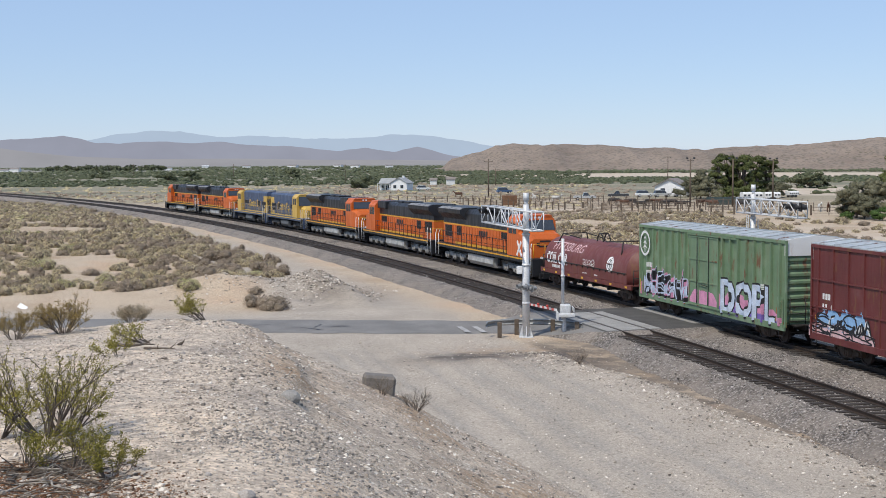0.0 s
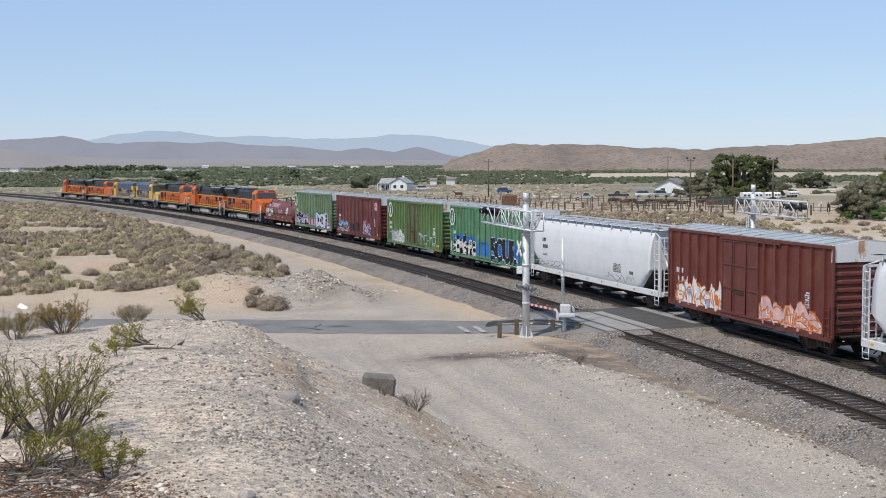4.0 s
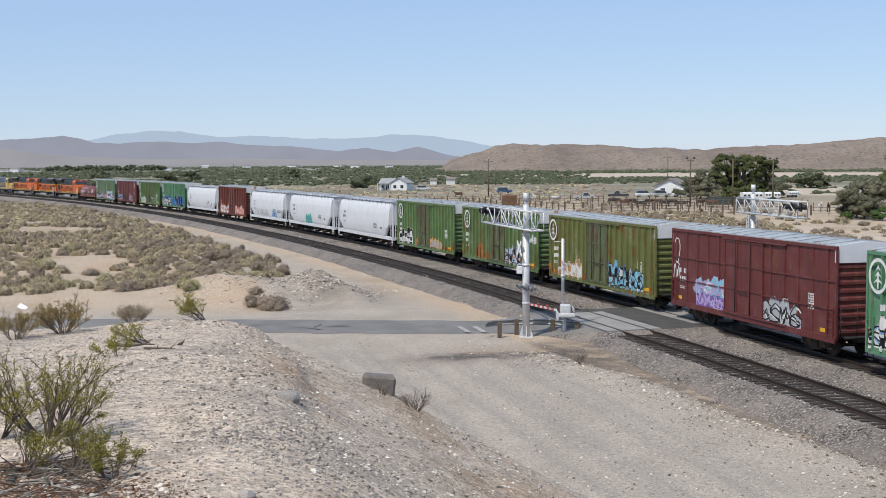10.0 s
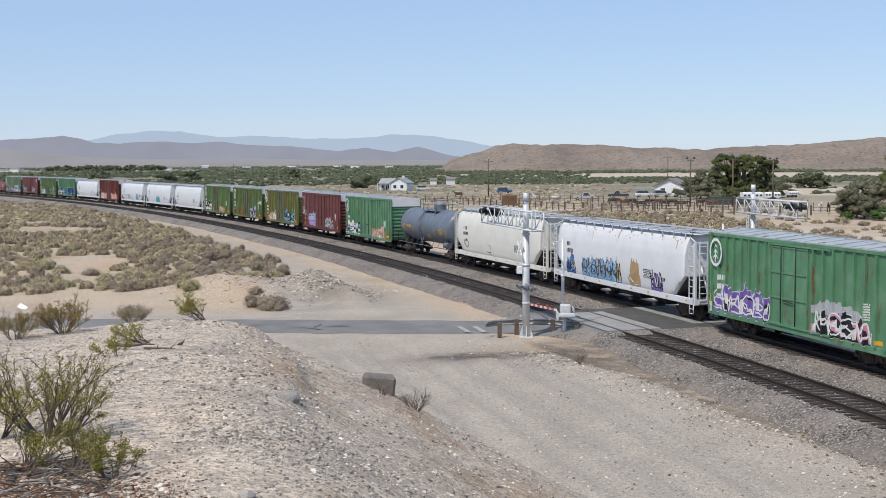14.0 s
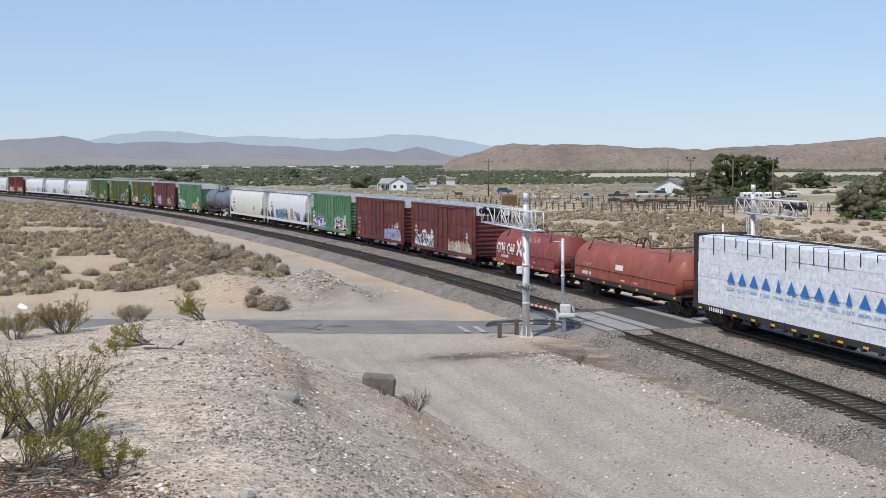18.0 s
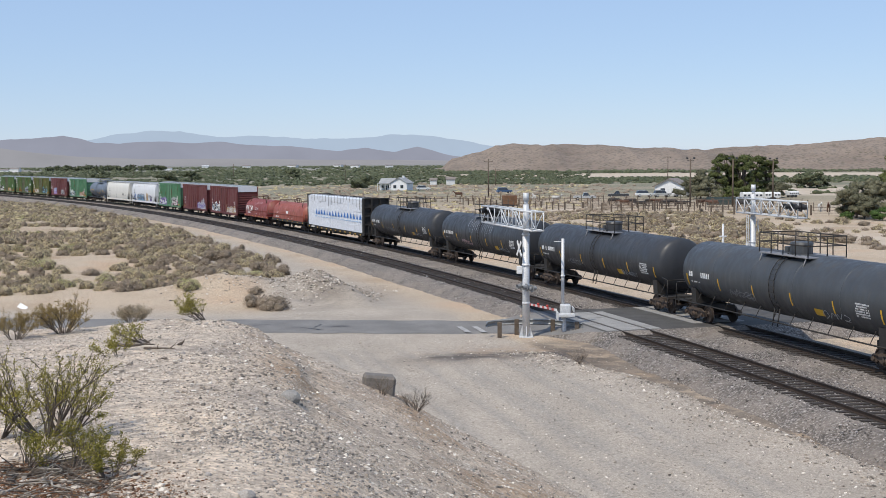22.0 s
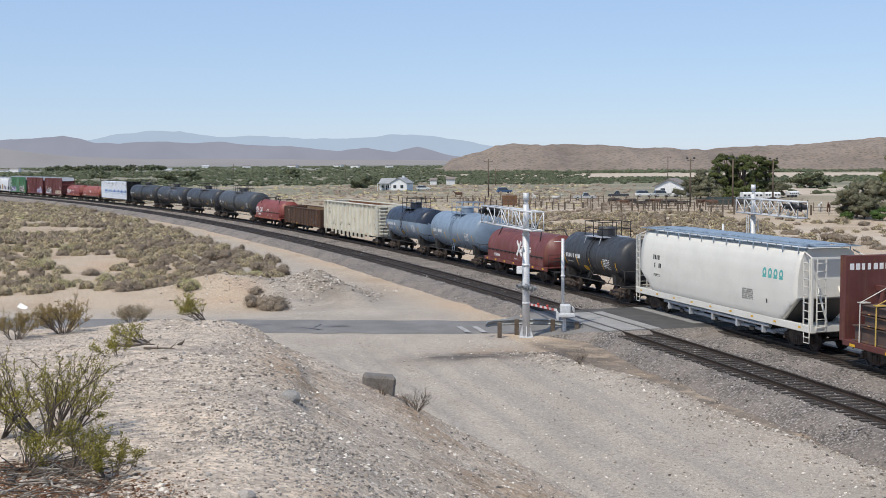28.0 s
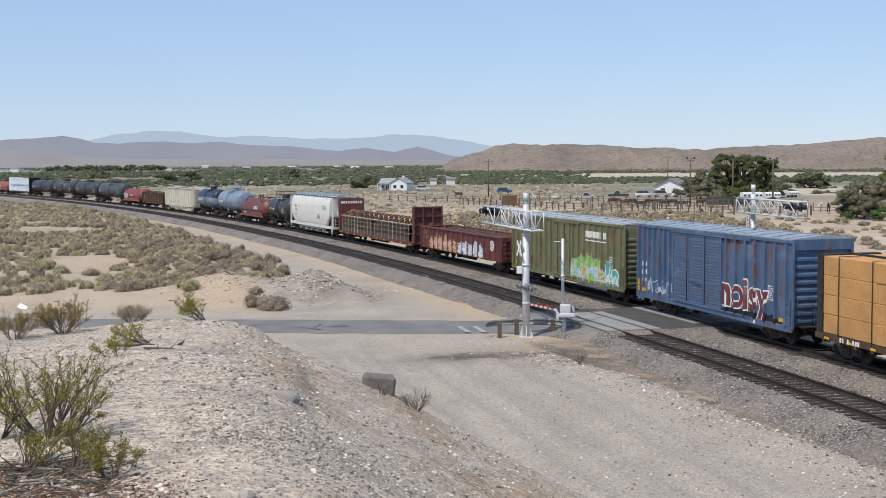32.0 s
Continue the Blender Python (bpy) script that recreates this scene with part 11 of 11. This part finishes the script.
fence_line("weathered timber corral fence with stout posts", [PX(820, 268), PX(900, 252), PX(1000, 232), PX(1100, 221), PX(1200, 215), PX(1300, 208), PX(1436, 203)], 2.3, 1.5, 3, 1, 0.13)
fence_line("dark pipe rail fence of the corral", [PX(1436, 203), PX(1500, 201), PX(1560, 199)], 2.6, 1.45, 4, 2, 0.06)
fence_line("inner corral fence of grey rails", [PX(870, 300), PX(1010, 282), PX(1150, 268), PX(1290, 262)], 3.2, 1.6, 3, 3, 0.08)
fence_line("inner corral fence of grey rails", [PX(1300, 240), PX(1430, 235)], 3.2, 1.5, 3, 6, 0.08)
fence_line("inner corral fence of grey rails", [PX(1130, 222), PX(1180, 238), PX(1290, 236)], 3.0, 1.7, 3, 8, 0.10)
for k, (a, b, d) in enumerate(((1045, 1290, 231), (1060, 1420, 247), (1040, 1200, 256), (900, 1060, 262), (1180, 1330, 226), (1330, 1440, 222))):
    fence_line("pipe rail pen fence of the corral", [PX(a, d), PX((a + b) / 2, d - 3), PX(b, d - 2)], 2.4, 1.6, 4, 20 + k, 0.06, MAT_PIPE)
fence_line("long low timber fence on the plain", [PX(690, 300), PX(770, 288), PX(860, 285)], 3.0, 1.4, 2, 7, 0.12)


# ------------------------------------------------------------------ buildings
WALL_WHITE = plain("house_wall", (0.80, 0.80, 0.81), 0.8, 0, 0.06, 0.4, 6)
ROOF_GREY = plain("house_roof", (0.33, 0.335, 0.34), 0.85, 0, 0.2, 0.6, 5)
ROOF_BROWN = plain("shed_roof", (0.24, 0.21, 0.19), 0.85, 0, 0.2, 0.6, 5)
METAL_WHITE = plain("trailer_white", (0.74, 0.74, 0.73), 0.4, 0, 0.06, 0.8, 10)
RUSTY = plain("rusty_sheet", (0.17, 0.09, 0.05), 0.85, 0, 0.35, 0.8, 10)


def gable(ob, x0, x1, y0, y1, h, rise, wall, roof, along="y", eave=0.4):
    bm = bmesh.new()
    box(bm, x0, x1, y0, y1, -0.4, h)
    if along == "y":
        xm = (x0 + x1) / 2
        for y in (y0, y1):
            poly(bm, [(x0, y, h), (x1, y, h), (xm, y, h + rise)])
    else:
        ym = (y0 + y1) / 2
        for x in (x0, x1):
            poly(bm, [(x, y0, h), (x, y1, h), (x, ym, h + rise)])
    part("wall", bm, wall, ob)
    if along == "y":
        xm = (x0 + x1) / 2
        k = rise / ((x1 - x0) / 2)
        for s, xe in ((-1, x0 - eave), (1, x1 + eave)):
            bm = bmesh.new()
            ze = h - eave * k
            loft(bm, [[(xe, y, ze), (xm, y, h + rise), (xm, y, h + rise + 0.18), (xe, y, ze + 0.18)] for y in (y0 - eave, y1 + eave)])
            bmesh.ops.recalc_face_normals(bm, faces=bm.faces[:])
            part("roof_slope", bm, roof, ob)
    else:
        ym = (y0 + y1) / 2
        k = rise / ((y1 - y0) / 2)
        for ye in (y0 - eave, y1 + eave):
            bm = bmesh.new()
            ze = h - eave * k
            loft(bm, [[(x, ye, ze), (x, ym, h + rise), (x, ym, h + rise + 0.18), (x, ye, ze + 0.18)] for x in (x0 - eave, x1 + eave)])
            bmesh.ops.recalc_face_normals(bm, faces=bm.faces[:])
            part("roof_slope", bm, roof, ob)


def window(ob, x, y, z, w, h):
    bm = bmesh.new()
    box(bm, x - w / 2 - 0.08, x + w / 2 + 0.08, y - 0.06, y + 0.02, z - 0.08, z + h + 0.08)
    f = part("window_frame", bm, METAL_WHITE, ob)
    bm = bmesh.new()
    box(bm, x - w / 2, x + w / 2, y - 0.075, y - 0.062, z, z + h)
    part("pane", bm, GLASS_DARK, f)


def farmhouse():
    x, y = PX(700, 425)
    ob = thing("house", "pale blue-white gabled farmhouse with grey roof and porch", "house", m=pose(x, y, ground_at(x, y), 0, 0, -16) @ Matrix.Diagonal((0.8, 0.8, 0.85, 1)))
    gable(ob, -0.8, 6.6, -4, 5, 3.1, 2.0, WALL_WHITE, ROOF_GREY, "y", 0.5)
    gable(ob, -6.6, -0.8, -1.5, 6, 2.9, 1.9, WALL_WHITE, ROOF_GREY, "x", 0.5)
    bm = bmesh.new()
    loft(bm, [[(a, -4.6, 2.75), (a, -1.5, 3.1), (a, -1.5, 3.22), (a, -4.6, 2.87)] for a in (-6.8, -0.8)])
    bmesh.ops.recalc_face_normals(bm, faces=bm.faces[:])
    part("porch_roof", bm, ROOF_GREY, ob)
    for a in (-6.5, -4.6, -2.8, -1.1):
        bm = bmesh.new()
        box(bm, a - 0.09, a + 0.09, -4.5, -4.3, -0.4, 2.75)
        part("porch_post", bm, METAL_WHITE, ob)
    for a in (-5.4, -2.2):
        window(ob, a, -1.5, 0.9, 1.2, 1.2)
    bm = bmesh.new()
    box(bm, -4.1, -3.2, -1.58, -1.5, -0.1, 2.0)
    part("door", bm, GLASS_DARK, ob)
    window(ob, 1.2, -4.0, 0.9, 1.3, 1.3)
    window(ob, 4.4, -4.0, 0.9, 1.3, 1.3)
    bm = bmesh.new()
    box(bm, 2.8, 3.6, 1.5, 2.4, 4.6, 5.9)
    part("chimney", bm, WALL_WHITE, ob)


farmhouse()


def white_shed():
    x, y = PX(1192, 338)
    ob = thing("house", "white gabled ranch house with brown roof behind parked cars", "house", m=pose(x, y, ground_at(x, y), 0, 0, -24))
    gable(ob, -4.2, 3.8, -4, 5, 2.7, 1.9, WALL_WHITE, ROOF_BROWN, "y", 0.6)
    window(ob, -2.0, -4.0, 0.9, 1.2, 1.1)
    bm = bmesh.new()
    box(bm, 0.2, 3.0, -4.07, -4.0, -0.2, 2.1)
    part("garage_door", bm, METAL_WHITE, ob)


white_shed()


def trailer(px, d, L, h, label, ang):
    x, y = PX(px, d)
    ob = thing("horse_trailer", label, "trailer", "parked trailers", pose(x, y, ground_at(x, y), 0, 0, ang))
    bm = bmesh.new()
    prof = [(-1.2, 0.6), (1.2, 0.6), (1.25, h - 0.35), (1.0, h), (-1.0, h), (-1.25, h - 0.35)]
    loft(bm, [[(a, b, c) for b, c in prof] for a in (-L / 2, L / 2)])
    bmesh.ops.recalc_face_normals(bm, faces=bm.faces[:])
    part("body", bm, METAL_WHITE, ob)
    for k in range(5):
        bm = bmesh.new()
        a = -L / 2 + L * (k + 0.5) / 5
        box(bm, a - L * 0.055, a + L * 0.055, -1.27, -1.22, h * 0.58, h * 0.76)
        part("window", bm, GLASS_DARK, ob)
    for a in (-0.45, 0.45):
        for s in (-1.1, 1.1):
            bm = bmesh.new()
            rod(bm, (a, s - 0.12, 0.36), (a, s + 0.12, 0.36), 0.36, seg=14)
            part("wheel", bm, MAT_BLACK, ob)
    bm = bmesh.new()
    rod(bm, (L / 2, 0, 0.7), (L / 2 + 1.3, 0, 0.6), 0.07, seg=6)
    part("hitch", bm, MAT_BLACK, ob)


trailer(1330, 280, 4.6, 2.2, "white horse trailer parked behind the corral", 4)
trailer(1366, 290, 3.6, 1.9, "white stock trailer parked behind the corral", -3)
trailer(1402, 310, 2.6, 1.6, "small white trailer at the edge of the yard", 12)


# ------------------------------------------------------------------ parked vehicles
def parked_car(px, d, label, col, ang, truck=False):
    x, y = PX(px, d)
    ob = thing("car", label, "car", "parked vehicles", pose(x, y, ground_at(x, y), 0, 0, ang))
    L = 5.4 if truck else 4.7
    bm = bmesh.new()
    loft(bm, [[(-L / 2, w, 0.45), (-L / 2, w, 0.95), (-L / 2 + 0.15, w, 1.05), (L / 2 - 0.3, w, 1.02), (L / 2, w, 0.85), (L / 2, w, 0.45)] for w in (-0.9, 0.9)])
    bmesh.ops.recalc_face_normals(bm, faces=bm.faces[:])
    part("body", bm, col, ob)
    a, b = (-0.4, 1.2) if truck else (-2.1, 1.0)
    bm = bmesh.new()
    loft(bm, [[(a, w, 1.05), (a + 0.25, w * 0.85, 1.75), (b - 0.55, w * 0.85, 1.75), (b, w, 1.05)] for w in (-0.86, 0.86)])
    bmesh.ops.recalc_face_normals(bm, faces=bm.faces[:])
    part("glasshouse", bm, GLASS_DARK, ob)
    bm = bmesh.new()
    box(bm, a + 0.2, b - 0.5, -0.74, 0.74, 1.74, 1.80, bev=0.02)
    part("roof", bm, col, ob)
    for wx in (-L / 2 + 0.9, L / 2 - 0.95):
        for s in (-0.82, 0.82):
            bm = bmesh.new()
            rod(bm, (wx, s - 0.11, 0.35), (wx, s + 0.11, 0.35), 0.35, seg=14)
            w = part("wheel", bm, MAT_BLACK, ob)
            bm = bmesh.new()
            rod(bm, (wx, s * 1.15 - 0.01, 0.35), (wx, s * 1.15 + 0.01, 0.35), 0.2, seg=10)
            part("rim", bm, MAT_GALV, w)


CAR_WHITE, CAR_DARK, CAR_BLUE, CAR_SILVER = (plain(n, c, 0.3, 0, 0.05) for n, c in (("car_white", (0.75, 0.75, 0.75)), ("car_dark", (0.05, 0.05, 0.055)), ("car_blue", (0.05, 0.10, 0.20)), ("car_silver", (0.45, 0.46, 0.47))))
parked_car(750, 418, "white estate car parked beside the farmhouse", CAR_WHITE, 8)
parked_car(1141, 322, "white sport utility car parked in the yard", CAR_WHITE, 5)
parked_car(1172, 320, "silver car parked in the yard", CAR_SILVER, 10)
parked_car(1208, 318, "white pickup truck parked by the ranch house", CAR_WHITE, 185, True)
parked_car(1035, 300, "silver pickup truck beside the pens", CAR_SILVER, 0, True)
parked_car(893, 372, "dark blue car on the plain", CAR_BLUE, 12)
parked_car(1095, 318, "dark pickup truck beside the pens", CAR_DARK, 170, True)

bm = bmesh.new()
x, y = PX(902, 262)
box(bm, x - 1.6, x + 1.6, y - 1, y + 1, ground_at(x, y), ground_at(x, y) + 2.1, bev=0.04)
tagged(new("shipping_crate", mesh_from("shipping_crate", bm, RUSTY)), "rust-brown sheet metal bin beside the fence", "bin")
bm = bmesh.new()
x, y = PX(1290, 247)
box(bm, x - 4.5, x + 4.5, y - 0.15, y + 0.15, ground_at(x, y) + 0.3, ground_at(x, y) + 1.9, bev=0.03)
tagged(new("windscreen_panel", mesh_from("windscreen_panel", bm, plain("green_screen", (0.05, 0.075, 0.075), 0.8))), "dark green windbreak screen on the corral rails", "screen")


# ------------------------------------------------------------------ animals in the pens
HIDES = dict(dark=plain("hide_black", (0.035, 0.03, 0.028), 0.7), brown=plain("hide_brown", (0.11, 0.05, 0.028), 0.7), white=plain("hide_white", (0.62, 0.60, 0.56), 0.7))


def grazer(px, d, kind, hide, ang, label, s=1.0):
    x, y = PX(px, d)
    ob = thing(kind, label, kind, "animals in the corral", pose(x, y, ground_at(x, y), 0, 0, ang))
    m = HIDES[hide]
    bm = bmesh.new()
    loft(bm, [[(u, w * math.cos(2 * math.pi * k / 10), c + hh * math.sin(2 * math.pi * k / 10)) for k in range(10)] for u, w, hh, c in
              ((-1.05 * s, 0.12, 0.18, 1.12 * s), (-0.9 * s, 0.28, 0.34, 1.10 * s), (-0.2 * s, 0.33, 0.38, 1.05 * s), (0.55 * s, 0.30, 0.36, 1.08 * s), (0.95 * s, 0.18, 0.26, 1.15 * s))], smooth=True)
    part("body", bm, m, ob)
    hz = 1.65 * s if kind == "horse" else 1.25 * s
    bm = bmesh.new()
    rod(bm, (0.85 * s, 0, 1.2 * s), (1.35 * s, 0, hz), 0.20 * s, 0.12 * s, seg=8)
    part("neck", bm, m, ob)
    bm = bmesh.new()
    rod(bm, (1.28 * s, 0, hz + 0.06), (1.78 * s, 0, hz - 0.22 * s), 0.14 * s, 0.07 * s, seg=8)
    for e in (-0.07, 0.07):
        rod(bm, (1.3 * s, e, hz + 0.12), (1.28 * s, e * 1.4, hz + 0.28), 0.03, 0.01, seg=5)
    part("head", bm, m, ob)
    for u in (-0.8 * s, 0.7 * s):
        for w in (-0.2, 0.2):
            bm = bmesh.new()
            rod(bm, (u, w, 0.9 * s), (u + 0.03, w, 0.0), 0.10 * s, 0.055 * s, seg=7)
            part("leg", bm, m, ob)
    bm = bmesh.new()
    rod(bm, (-1.03 * s, 0, 1.2 * s), (-1.18 * s, 0, 0.5 * s), 0.05, 0.03, seg=5)
    part("tail", bm, m, ob)


for px, d, k, hd, a, lab in ((1085, 262, "cow", "dark", 10, "black cow standing in the corral"), (1118, 258, "cow", "dark", 185, "black cow standing in the corral"), (1150, 256, "cow", "dark", 20, "black cow beside the rails"),
                             (1165, 254, "cow", "brown", 170, "brown cow beside the rails"), (985, 285, "horse", "white", 5, "white horse standing in the pen"), (1190, 250, "cow", "dark", 150, "black cow by the fence"),
                             (946, 292, "horse", "white", 100, "pale horse behind the fence"), (1467, 216, "horse", "brown", 250, "brown horse at the pipe fence"), (1452, 217, "horse", "white", 262, "pale horse at the pipe fence"),
                             (812, 330, "horse", "brown", 190, "brown horse out on the plain"), (1240, 246, "cow", "brown", 30, "brown cow in the shade of the pens"), (1135, 240, "cow", "dark", 200, "black cow in the pens"), (1208, 238, "cow", "dark", 350, "black cow in the pens"), (1178, 243, "cow", "dark", 15, "black cow in the pens"), (1262, 240, "cow", "brown", 170, "brown cow in the pens"), (1105, 250, "cow", "brown", 175, "brown cow in the pens"), (1312, 236, "cow", "dark", 10, "black cow in the pens")):
    grazer(px, d, k, hd, a, lab)


# small bright buildings far down the valley
def far_building(px, d, w, h, label):
    x, y = PX(px, d)
    ob = thing("house", label, "house", "far houses", pose(x, y, ground_at(x, y), 0, 0, (px * 7) % 40 - 20))
    gable(ob, -w / 2, w / 2, -w / 3, w / 3, h, h * 0.35, METAL_WHITE, METAL_WHITE if px % 2 else ROOF_BROWN, "x", 0.3)


for px, d, w, h in ((798, 520, 3.5, 2.4), (768, 525, 2.8, 2.0), (438, 2200, 14, 4), (365, 2300, 12, 4), (630, 2100, 14, 4), (600, 2300, 16, 4), (690, 2000, 12, 4), (520, 2400, 18, 4), (250, 1800, 12, 4),
                    (300, 1750, 10, 3), (30, 1500, 12, 4), (10, 1480, 10, 3)):
    far_building(px, d, w, h, "small pale building far down the valley")


# ------------------------------------------------------------------ what moves
def motions():
    for car, s, length in CARS:
        walk(car, [(float(t), ride(car, s, length, float(t))) for t in range(0, 33)])


motions()
